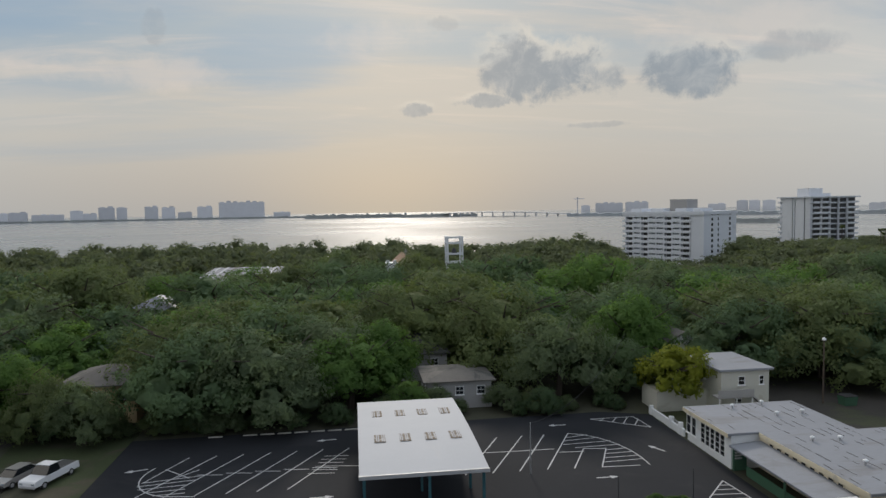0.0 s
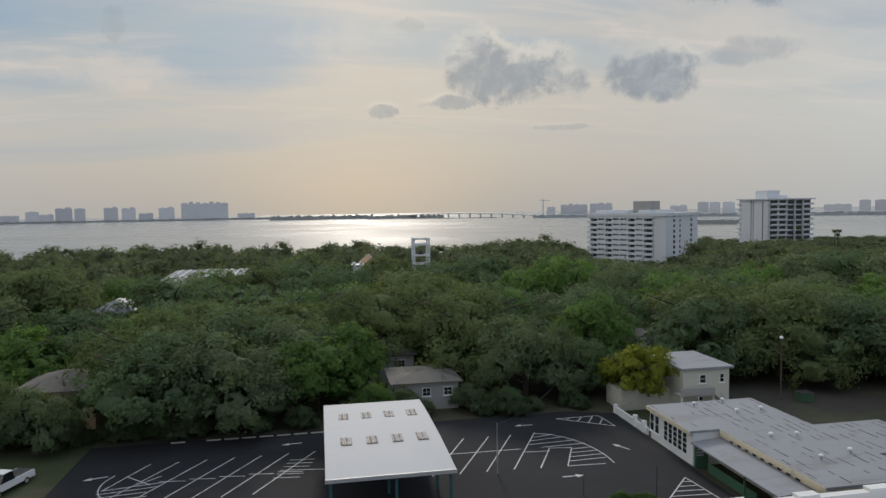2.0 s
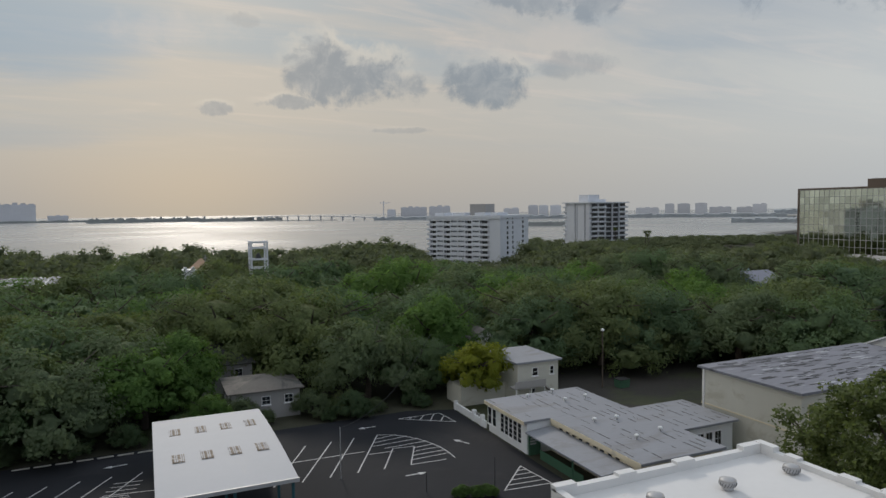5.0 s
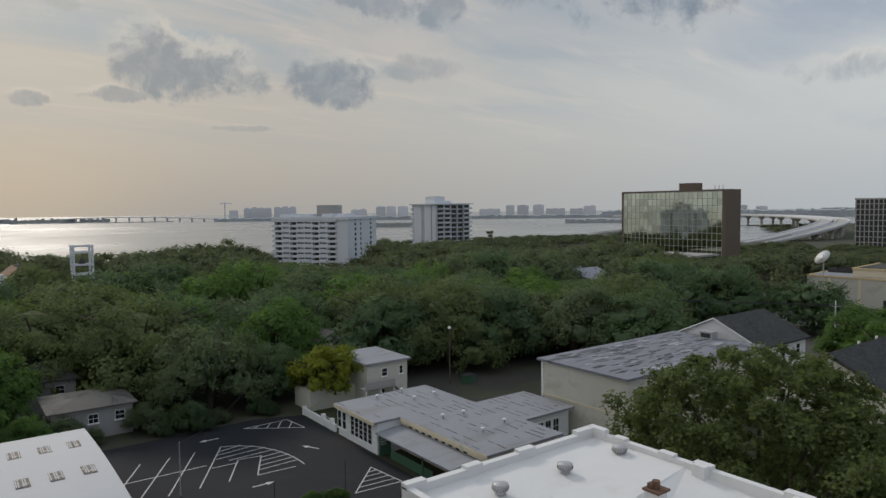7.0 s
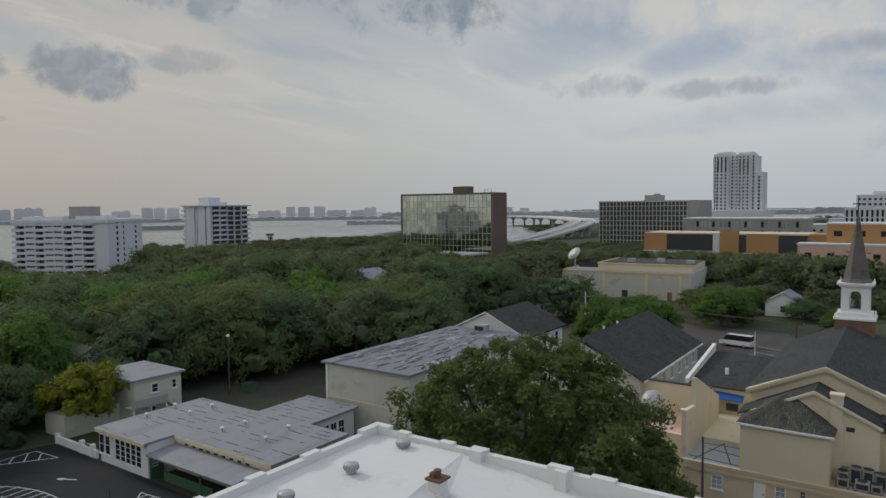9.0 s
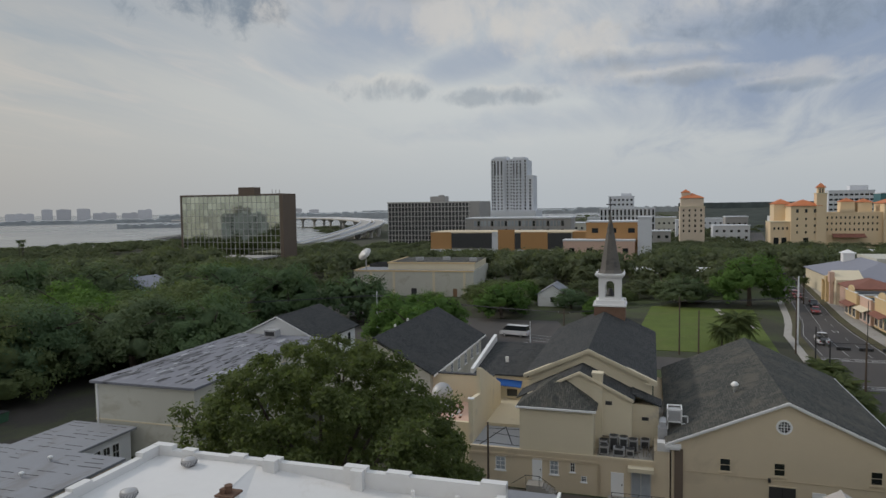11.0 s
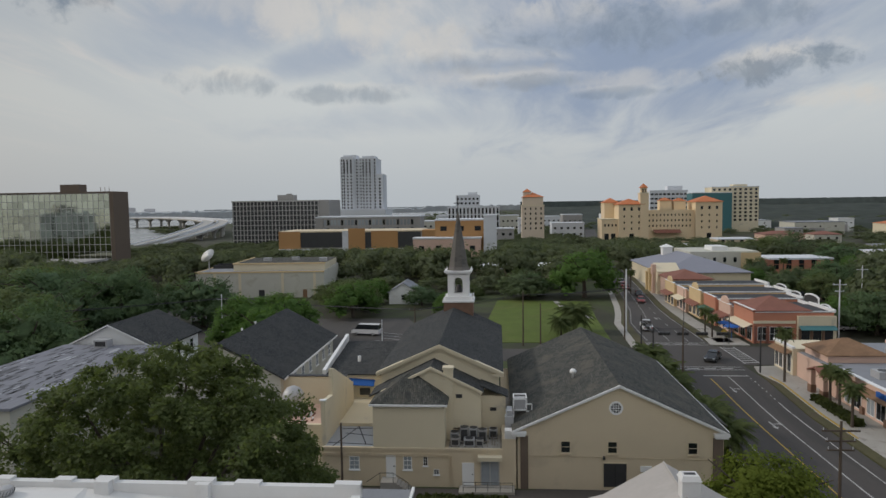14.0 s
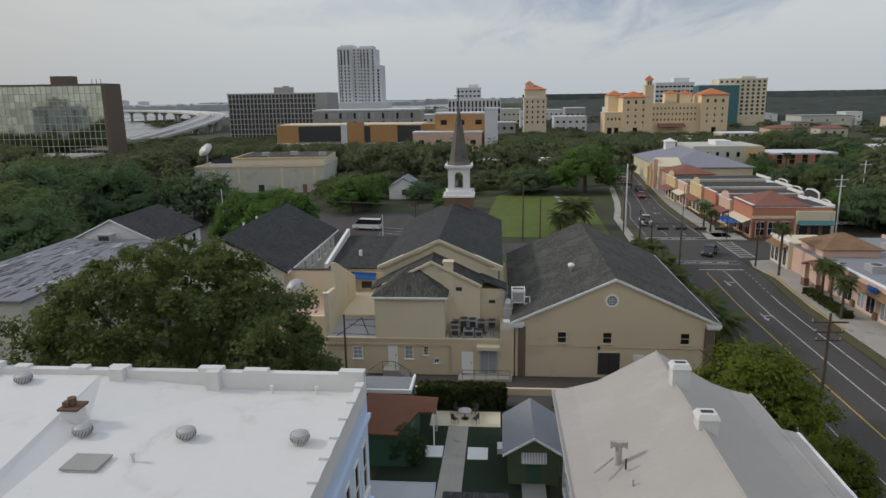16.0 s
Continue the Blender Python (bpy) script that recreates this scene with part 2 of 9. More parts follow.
M["white_paint"] = mat("white_paint", (0.74, 0.75, 0.76), 0.6, 0.06, 0.5, 8.0, 0.002, stain=(0.62, 0.62, 0.60), stain_at=0.6)
# sky-blue shade on white walls sits in this colour; one blue house shares it
M["blue_white"] = mat("shaded_white_and_blue_stucco", (0.50, 0.60, 0.75), 0.7, 0.07, 0.6, 10.0, 0.004, stain=(0.40, 0.48, 0.60), stain_at=0.6)
M["trim"] = mat("white_trim", (0.78, 0.78, 0.78), 0.5, 0.05, 0.8, 10.0)
M["tan"] = mat("tan_stucco", (0.60, 0.505, 0.365), 0.85, 0.07, 0.3, 14.0, 0.004, stain=(0.53, 0.445, 0.325), stain_at=0.55, stain_scale=0.2)
M["cream"] = mat("cream_stucco", (0.66, 0.585, 0.435), 0.85, 0.07, 0.3, 14.0, 0.004, stain=(0.52, 0.47, 0.38), stain_at=0.58, stain_scale=0.25)
# cream greyed by painted shade for the hall; naturally greyish walls use it too
M["dull_cream"] = mat("dull_cream_stucco", (0.52, 0.51, 0.45), 0.85, 0.08, 0.3, 10.0, 0.004, stain=(0.43, 0.41, 0.34), stain_at=0.56, stain_scale=0.3)


def shingles(name, dark, light, patch):
    """Asphalt shingles: staggered courses of single tabs, each a shade of its own, with weathered patches."""
    m = mat(name, dark, 0.9, 0.0, spec=0.2)
    n = Nodes(m.node_tree)
    b = m.node_tree.nodes["Principled BSDF"]
    co = n.add("ShaderNodeTexCoord").outputs["Object"]
    tabs = n.add("ShaderNodeTexBrick", {"Vector": co, "Color1": rgba(dark), "Color2": rgba(light), "Mortar": rgba([c * .45 for c in dark]), "Scale": 1.0,
                                        "Mortar Size": 0.012, "Brick Width": 0.45, "Row Height": 0.19})
    wear = n.step(n.noise(co, 0.35, 5.0, 0.65, 0.4), 0.45, 0.68, 0.0, 0.75)
    col = n.mix(wear, tabs.outputs[0], rgba(patch))
    grit = n.add("ShaderNodeMapRange", {0: n.noise(co, 5.0, 3.0, 0.7), 3: 0.45, 4: 1.55}).outputs[0]
    col = n.mix(1.0, col, n.add("ShaderNodeCombineColor", {0: grit, 1: grit, 2: grit}).outputs[0], "MULTIPLY")
    m.node_tree.links.new(col, b.inputs["Base Color"])
    rel = n.add("ShaderNodeBump", {"Strength": 0.5, "Distance": 0.02, "Height": tabs.outputs["Fac"]})
    rel.invert = True
    m.node_tree.links.new(rel.outputs[0], b.inputs["Normal"])
    return m


M["shingle"] = shingles("grey_shingles", (0.048, 0.052, 0.050), (0.098, 0.096, 0.086), (0.115, 0.106, 0.088))
M["shingle2"] = shingles("charcoal_shingles", (0.040, 0.043, 0.046), (0.072, 0.073, 0.072), (0.066, 0.066, 0.064))
M["old_shingle"] = mat("weathered_shingles", (0.13, 0.12, 0.11), 0.9, 0.3, 0.4, 4.5, 0.02, stain=(0.07, 0.07, 0.065), stain_at=0.5)
M["rolled"] = mat("rolled_roofing", (0.235, 0.245, 0.27), 0.75, 0.14, 0.2, 3.0, 0.01, stain=(0.20, 0.20, 0.21), stain_at=0.54, stain_scale=0.22, stretch=(0.5, 1.2, 1))
M["rolled_lilac"] = mat("coated_roofing", (0.19, 0.195, 0.225), 0.75, 0.3, 0.3, 3.0, 0.01, stain=(0.075, 0.077, 0.088), stain_at=0.52, stain_scale=0.30, stretch=(0.35, 1.3, 1))
M["tar"] = mat("tar", (0.035, 0.035, 0.038), 0.7, 0.3, 1.0, 8.0)
M["metal_roof"] = mat("white_metal_roof", (0.36, 0.375, 0.405), 0.65, 0.05, 0.3, 4.0, 0.002, stain=(0.37, 0.38, 0.40), stain_at=0.58, stain_scale=0.2)
M["rust"] = mat("rusty_slats", (0.20, 0.16, 0.12), 0.8, 0.35, 1.5, 6.0, stain=(0.42, 0.40, 0.38), stain_at=0.5, stain_scale=2.0)
M["teal"] = mat("teal_steel", (0.03, 0.10, 0.12), 0.5, 0.15, 1.0, 8.0)
M["house_roof"] = mat("pale_metal_shingle_roof", (0.40, 0.37, 0.345), 0.5, 0.10, 0.4, 5.0, 0.01, stain=(0.43, 0.40, 0.375), stain_at=0.55, stain_scale=0.3, stretch=(1, 0.5, 1))
M["steel"] = mat("galvanised_steel", (0.42, 0.42, 0.43), 0.5, 0.15, 1.5, 8.0, metal=0.25)
M["dark_metal"] = mat("dark_metal", (0.04, 0.04, 0.042), 0.5, 0.2, 1.0, 8.0)
M["brick"] = mat("red_brick", (0.19, 0.115, 0.08), 0.85, 0.25, 1.0, 6.0, 0.01)
M["clay"] = mat("clay_pot", (0.34, 0.15, 0.08), 0.8, 0.2, 3.0, 12.0)
M["bark"] = mat("bark", (0.075, 0.06, 0.048), 0.95, 0.3, 0.8, 6.0, 0.03)
M["wood_pole"] = mat("creosoted_pole", (0.085, 0.065, 0.05), 0.9, 0.25, 0.5, 5.0)
M["cable"] = mat("cable", (0.03, 0.03, 0.032), 0.6, 0.1)
M["pane"] = glass("dark_window_glass", (0.020, 0.022, 0.026))
M["pane_light"] = glass("window_with_blind", (0.30, 0.33, 0.36), 0.2)
M["green_paint"] = mat("green_paint", (0.05, 0.12, 0.075), 0.6, 0.12)
M["brown_roof"] = mat("brown_membrane", (0.16, 0.068, 0.040), 0.9, 0.2, 0.4, 5.0)
M["tile"] = mat("orange_clay_tiles", (0.50, 0.17, 0.07), 0.8, 0.2, 0.5, 3.0)
M["tile_red"] = mat("weathered_red_tiles", (0.22, 0.095, 0.07), 0.85, 0.2, 0.5, 3.0)
M["tile_brown"] = mat("mottled_brown_tiles", (0.22, 0.13, 0.075), 0.85, 0.35, 0.6, 3.0)
M["hotel"] = mat("peach_stucco", (0.72, 0.575, 0.385), 0.85, 0.06, 0.1, 2.0)
M["tower_stucco"] = mat("pale_tower_stucco", (0.63, 0.53, 0.42), 0.85, 0.06, 0.1, 2.0)
M["coral"] = mat("coral_stucco", (0.46, 0.20, 0.13), 0.85, 0.08)
M["pink"] = mat("pink_stucco", (0.60, 0.42, 0.34), 0.85, 0.08)
M["sand"] = mat("yellow_stucco", (0.62, 0.47, 0.27), 0.85, 0.08)
M["orange"] = mat("orange_panels", (0.42, 0.235, 0.10), 0.8, 0.06, 0.1, 1.0)
M["condo"] = mat("white_concrete", (0.62, 0.64, 0.68), 0.8, 0.07, 0.1, 1.0, stain=(0.5, 0.52, 0.55), stain_at=0.6, stain_scale=0.1)
M["grey_wall"] = mat("grey_concrete", (0.33, 0.32, 0.31), 0.85, 0.1, 0.1, 1.0)
M["office_dark"] = mat("dark_curtain_wall", (0.035, 0.037, 0.042), 0.3, 0.3, 0.3, 1.0, spec=0.6)
M["mullion"] = mat("aluminium_mullion", (0.46, 0.455, 0.44), 0.5, 0.1)
M["brown_wall"] = mat("brown_concrete", (0.15, 0.115, 0.09), 0.85, 0.1, 0.2, 1.5)
M["mirror"] = mat("mirror_glass", (0.52, 0.54, 0.43), 0.05, 0.14, 0.05, 0.4, metal=1.0, rand=0.22)
M["lavender"] = mat("lavender_metal_roof", (0.23, 0.235, 0.28), 0.6, 0.08)
# far walls and shores: the haze of distance is mixed into these base colours
M["far_wall"] = mat("haze_tinted_concrete", (0.58, 0.58, 0.61), 0.85, 0.12, 0.02, 0.15, rand=0.12)
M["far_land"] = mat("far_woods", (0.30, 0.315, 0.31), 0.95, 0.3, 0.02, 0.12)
# horizon woods with bluish distance haze painted into their green
M["east_woods"] = mat("blue_haze_woods", (0.085, 0.105, 0.105), 0.95, 0.45, 0.02, 0.09, stain=(0.11, 0.125, 0.11), stain_at=0.56, stain_scale=0.02)
M["suburb_canopy"] = mat("suburban_tree_canopy", (0.026, 0.035, 0.027), 0.95, 0.45, 0.02, 0.09, stain=(0.044, 0.050, 0.034), stain_at=0.56, stain_scale=0.02)
# suburb colour paled and blued by painted haze
M["far_land2"] = mat("haze_tinted_suburb", (0.34, 0.365, 0.385), 0.95, 0.35, 0.015, 0.08, stain=(0.42, 0.43, 0.44), stain_at=0.6, stain_scale=0.05)
M["deck"] = mat("bridge_concrete", (0.40, 0.385, 0.36), 0.8, 0.08, 0.05, 0.6)
M["blue_cloth"] = mat("blue_canvas", (0.02, 0.10, 0.36), 0.8, 0.12)
M["hedge"] = leafy("hedge_leaves", (0.022, 0.032, 0.012), (0.085, 0.100, 0.035))
M["leaf"] = leafy("oak_leaves", (0.081, 0.130, 0.074), (0.150, 0.217, 0.117))
M["leaf_sage"] = leafy("sage_oak_leaves", (0.106, 0.145, 0.081), (0.178, 0.227, 0.129))
M["leaf_moss"] = leafy("mossy_oak_leaves", (0.097, 0.131, 0.060), (0.176, 0.214, 0.099))
M["leaf_dense"] = leafy("dense_tree_leaves", (0.078, 0.114, 0.023), (0.195, 0.234, 0.047), through_=0.5)
M["leaf_far"] = leafy("distant_leaves", (0.096, 0.119, 0.073), (0.159, 0.184, 0.113))
M["leaf_bright"] = leafy("fresh_leaves", (0.080, 0.154, 0.045), (0.157, 0.258, 0.083), through_=0.5)
M["leaf_gold"] = leafy("golden_leaves", (0.13, 0.165, 0.03), (0.28, 0.30, 0.05), through_=0.55)
M["leaf_big"] = leafy("broad_leaves", (0.062, 0.086, 0.040), (0.150, 0.185, 0.075), 0.5, 0.5)
# rough grass darkened: the shade of the trees is in its colour
M["shade_grass"] = mat("rough_grass_with_shade", (0.034, 0.046, 0.016), 0.95, 0.4, 0.3, 5.0, 0.04, stain=(0.05, 0.045, 0.028), stain_at=0.5, stain_scale=0.2)
M["sage_green"] = mat("sage_green_paint", (0.095, 0.125, 0.07), 0.7, 0.15)
M["dark_cap"] = mat("rusty_brown_cap", (0.13, 0.075, 0.05), 0.85, 0.3, 3.0, 12.0)
M["dry_verge"] = mat("dry_verge", (0.080, 0.074, 0.036), 0.95, 0.35, 0.4, 5.0, 0.03, stain=(0.085, 0.068, 0.045), stain_at=0.5, stain_scale=0.3)
M["dirt"] = mat("bare_earth", (0.042, 0.038, 0.033), 0.95, 0.35, 0.1, 2.0, 0.02, stain=(0.05, 0.055, 0.03), stain_at=0.5, stain_scale=0.08)
M["palm"] = leafy("palm_fronds", (0.042, 0.061, 0.027), (0.133, 0.162, 0.067))
M["car_white"] = mat("white_car_paint", (0.70, 0.70, 0.72), 0.25, 0.02, spec=0.6)
M["car_silver"] = mat("silver_car_paint", (0.34, 0.33, 0.32), 0.3, 0.03, metal=0.5)
M["car_dark"] = mat("dark_car_paint", (0.025, 0.027, 0.03), 0.25, 0.03, spec=0.6)
M["car_red"] = mat("red_car_paint", (0.25, 0.03, 0.025), 0.3, 0.03, spec=0.6)
M["tyre"] = mat("tyre_rubber", (0.02, 0.02, 0.02), 0.85, 0.1)
M["lamp_red"] = mat("tail_lamp_plastic", (0.3, 0.01, 0.01), 0.3, 0.05)
M["dish"] = mat("dish_paint", (0.72, 0.72, 0.71), 0.5, 0.06)
M["teal_glass"] = mat("teal_curtain_wall", (0.05, 0.16, 0.18), 0.3, 0.12, 0.1, 1.0)

# the bay
water_m = bpy.data.materials.new("bay_water")
water_m.use_nodes = True
n = Nodes(water_m.node_tree)
b = water_m.node_tree.nodes["Principled BSDF"]
co = n.add("ShaderNodeTexCoord").outputs["Object"]
rip = n.noise(n.add("ShaderNodeMapping", {0: co, "Scale": (1.0, 2.0, 1.0)}).outputs[0], 0.12, 4.0, 0.6)
patch = n.noise(co, 0.004, 3.0, 0.5)
b.inputs["Base Color"].default_value = (0.20, 0.212, 0.215, 1)
water_m.node_tree.links.new(n.step(patch, 0.3, 0.7, 0.20, 0.30), b.inputs["Roughness"])
b.inputs["IOR"].default_value = 1.33
bp = n.add("ShaderNodeBump", {"Strength": 0.22, "Distance": 0.4, "Height": rip})
water_m.node_tree.links.new(bp.outputs[0], b.inputs["Normal"])
M["water"] = water_m


# ---- building blocks ----
class S:
    """A shape: vertices and faces in one list."""

    def __init__(self):
        self.v, self.f = [], []

    def face(self, *pts):
        k = len(self.v)
        self.v += [tuple(p) for p in pts]
        self.f.append(tuple(range(k, k + len(pts))))
        return self

    def box(self, x0, y0, z0, x1, y1, z1):
        return self.prism([(x0, y0), (x1, y0), (x1, y1), (x0, y1)], z0, z1)

    def prism(self, pts, z0, z1, top=None):
        k, m = len(self.v), len(pts)
        top = top or pts
        zt = z1 if isinstance(z1, (list, tuple)) else [z1] * m
        zb = z0 if isinstance(z0, (list, tuple)) else [z0] * m
        self.v += [(x, y, z) for (x, y), z in zip(pts, zb)] + [(x, y, z) for (x, y), z in zip(top, zt)]
        self.f.append(tuple(range(k + m - 1, k - 1, -1)))
        self.f.append(tuple(range(k + m, k + 2 * m)))
        for i in range(m):
            j = (i + 1) % m
            self.f.append((k + i, k + j, k + m + j, k + m + i))
        return self

    def cyl(self, x, y, z0, z1, r0, r1=None, n=12):
        r1 = r0 if r1 is None else r1
        ring = [(math.cos(2 * math.pi * i / n), math.sin(2 * math.pi * i / n)) for i in range(n)]
        return self.prism([(x + r0 * c, y + r0 * s) for c, s in ring], z0, z1, [(x + r1 * c, y + r1 * s) for c, s in ring])

    def tube(self, p, q, r0, r1=None, n=6):
        r1 = r0 if r1 is None else r1
        p, q = Vector(p), Vector(q)
        d = (q - p).normalized()
        a = d.cross(Vector((0, 0, 1)) if abs(d.z) < 0.9 else Vector((1, 0, 0))).normalized()
        c = d.cross(a)
        k = len(self.v)
        for o, r in ((p, r0), (q, r1)):
            for i in range(n):
                w = 2 * math.pi * i / n
                self.v.append(tuple(o + a * (r * math.cos(w)) + c * (r * math.sin(w))))
        for i in range(n):
            j = (i + 1) % n
            self.f.append((k + i, k + j, k + n + j, k + n + i))
        self.f.append(tuple(range(k + n - 1, k - 1, -1)))
        self.f.append(tuple(range(k + n, k + 2 * n)))
        return self

    def slab(self, pts, t):
        """A plate of thickness t hung below a flat polygon in space (given anticlockwise from above)."""
        k, m = len(self.v), len(pts)
        self.v += [tuple(p) for p in pts] + [(p[0], p[1], p[2] - t) for p in pts]
        self.f.append(tuple(range(k, k + m)))
        self.f.append(tuple(range(k + 2 * m - 1, k + m - 1, -1)))
        for i in range(m):
            j = (i + 1) % m
            self.f.append((k + i, k + m + i, k + m + j, k + j))
        return self

    def lathe(self, x, y, profile, n=14):
        k = len(self.v)
        for r, z in profile:
            for i in range(n):
                w = 2 * math.pi * i / n
                self.v.append((x + r * math.cos(w), y + r * math.sin(w), z))
        for a in range(len(profile) - 1):
            for i in range(n):
                j = (i + 1) % n
                self.f.append((k + a * n + i, k + a * n + j, k + (a + 1) * n + j, k + (a + 1) * n + i))
        self.f.append(tuple(range(k + n - 1, k - 1, -1)))
        e = k + (len(profile) - 1) * n
        self.f.append(tuple(range(e, e + n)))
        return self

    def mesh(self, name, material, smooth=False):
        me = bpy.data.meshes.new(name)
        me.from_pydata(self.v, [], self.f)
        me.materials.append(material)
        if smooth:
            me.polygons.foreach_set("use_smooth", [True] * len(me.polygons))
        me.update()
        return me


def part(name, shape, material, parent, label="", at=None, turn=0.0, smooth=False):
    """Links a shape (or a finished mesh) as one mesh object under a thing or part."""
    me = shape.mesh(name, material, smooth) if isinstance(shape, S) else shape
    ob = new(name, me)
    ob.parent = parent
    if at:
        ob.location = at
    if turn:
        ob.rotation_euler = (0, 0, radians(turn))
    if label:
        tagged(ob, label)
    return ob


def thing(name, label, category, x=0.0, y=0.0, z=0.0, turn=0.0, group="", kind=""):
    ob = new(name)
    ob.empty_display_size = 0.3
    ob.location, ob.rotation_euler = (x, y, z), (0, 0, radians(turn))
    return tagged(ob, label, category, group, kind)


def single(name, shape, material, label, category, group="", kind="", at=None, turn=0.0, smooth=False):
    ob = new(name, shape.mesh(name, material, smooth))
    if at:
        ob.location = at
    if turn:
        ob.rotation_euler = (0, 0, radians(turn))
    return tagged(ob, label, category, group, kind)


FACING = {"S": 0, "W": -90, "N": 180, "E": 90}
CACHE = {}


def window(parent, x, y, z, face, w, h, pane="pane", frame_mat="trim", rows=2, cols=1, sill=True, label=""):
    """A framed window on a wall: sash bars, sill and pane. x, y, z: the middle of its bottom edge."""
    key = (round(w, 2), round(h, 2), pane, frame_mat, rows, cols, sill)
    if key not in CACHE:
        s = S()
        b = min(0.065, w * 0.09)
        s.box(-w / 2, -0.06, 0, -w / 2 + b, 0.02, h).box(w / 2 - b, -0.06, 0, w / 2, 0.02, h)
        s.box(-w / 2 + b, -0.06, h - b, w / 2 - b, 0.02, h).box(-w / 2 + b, -0.06, 0, w / 2 - b, 0.02, b)
        for i in range(1, rows):
            s.box(-w / 2 + b, -0.05, h * i / rows - b / 3, w / 2 - b, 0.0, h * i / rows + b / 3)
        for i in range(1, cols):
            s.box(-w / 2 + w * i / cols - b / 4, -0.045, b, -w / 2 + w * i / cols + b / 4, -0.01, h - b)
        if sill:
            s.box(-w / 2 - 0.08, -0.14, -0.10, w / 2 + 0.08, 0.02, 0.0)
        p = S().box(-w / 2 + b / 2, -0.025, b / 2, w / 2 - b / 2, 0.01, h - b / 2)
        CACHE[key] = (s.mesh("window", M[frame_mat]), p.mesh("pane", M[pane]))
    fr, pn = CACHE[key]
    ob = part("window", fr, None, parent, label, (x, y, z), FACING[face] if isinstance(face, str) else face)
    part("pane", pn, None, ob)
    return ob


def plain_window(parent, x, y, z, face, w, h, pane="pane"):
    """A far window: a recess-dark pane with a sill and lintel edge."""
    key = ("far", round(w, 2), round(h, 2), pane)
    if key not in CACHE:
        CACHE[key] = S().box(-w / 2, -0.08, 0, w / 2, 0.05, h).mesh("window", M[pane])
    return part("window", CACHE[key], None, parent, "", (x, y, z), FACING[face] if isinstance(face, str) else face)


def gable_roof(x0, x1, y0, y1, ze, zr, axis="x", over=0.4, t=0.18):
    """Two roof plates over a rectangle; the ridge runs along axis."""
    s = S()
    if axis == "x":
        m = (y0 + y1) / 2
        k = (zr - ze) / ((y1 - y0) / 2)
        a, b = x0 - over, x1 + over
        s.slab([(a, y0 - over, ze - k * over), (b, y0 - over, ze - k * over), (b, m, zr), (a, m, zr)], t)
        s.slab([(a, m, zr), (b, m, zr), (b, y1 + over, ze - k * over), (a, y1 + over, ze - k * over)], t)
    else:
        m = (x0 + x1) / 2
        k = (zr - ze) / ((x1 - x0) / 2)
        a, b = y0 - over, y1 + over
        s.slab([(x0 - over, a, ze - k * over), (m, a, zr), (m, b, zr), (x0 - over, b, ze - k * over)], t)
        s.slab([(m, a, zr), (x1 + over, a, ze - k * over), (x1 + over, b, ze - k * over), (m, b, zr)], t)
    return s


def gable_walls(x0, x1, y0, y1, z0, ze, zr, axis="x"):
    s = S()
    if axis == "x":
        m = (y0 + y1) / 2
        prof = [(y0, z0), (y1, z0), (y1, ze), (m, zr), (y0, ze)]
        k = len(s.v)
        s.v += [(x0, y, z) for y, z in prof] + [(x1, y, z) for y, z in prof]
    else:
        m = (x0 + x1) / 2
        prof = [(x0, z0), (x1, z0), (x1, ze), (m, zr), (x0, ze)]
        k = len(s.v)
        s.v += [(x, y0, z) for x, z in prof] + [(x, y1, z) for x, z in prof]
    s.f += [(4, 3, 2, 1, 0), (5, 6, 7, 8, 9)] + [(i, (i + 1) % 5, 5 + (i + 1) % 5, 5 + i) for i in range(5)]
    return s


def hip_roof(x0, x1, y0, y1, ze, zr, over=0.5, t=0.15, inset=None):
    x0, x1, y0, y1 = x0 - over, x1 + over, y0 - over, y1 + over
    w, d = x1 - x0, y1 - y0
    i = inset if inset is not None else min(w, d) / 2
    if w >= d:
        a, b = (x0 + i, (y0 + y1) / 2, zr), (x1 - i, (y0 + y1) / 2, zr)
    else:
        a, b = ((x0 + x1) / 2, y0 + i, zr), ((x0 + x1) / 2, y1 - i, zr)
    c = [(x0, y0, ze), (x1, y0, ze), (x1, y1, ze), (x0, y1, ze)]
    s = S()
    if w >= d:
        s.slab([c[0], c[1], b, a], t).slab([c[1], c[2], b], t).slab([c[2], c[3], a, b], t).slab([c[3], c[0], a], t)
    else:
        s.slab([c[0], c[1], a], t).slab([c[1], c[2], b, a], t).slab([c[2], c[3], b], t).slab([c[3], c[0], a, b], t)
    return s
# ---- ground and water ----
SHORE = [(-700, 340), (-300, 345), (-60, 350), (60, 342), (170, 350), (240, 400), (330, 400), (420, 372), (520, 330), (640, 395),
         (760, 470), (900, 450), (1000, 380), (1300, 330), (1700, 260), (2300, 200), (2300, -2300), (-2300, -2300), (-2300, 340)]
g = S().prism(SHORE, -9.0, 0.0)
single("ground", g, M["soil"], "dark sandy ground with leaf litter and thin grass", "ground", kind="structure")
single("bay_water", S().box(-4400, 150, -9.0, 4400, 4700, -6.0), M["water"], "calm grey bay water with fine ripples", "water", kind="structure")
single("inlet_water", S().box(2290, -1500, -9.0, 4600, 160, -6.0), M["water"], "pale distant water beyond the town", "water", kind="structure")


def sheet(name, pts, material, z, label, category, t=0.05):
    return single(name, S().prism(pts, z - t, z), material, label, category, kind="structure")


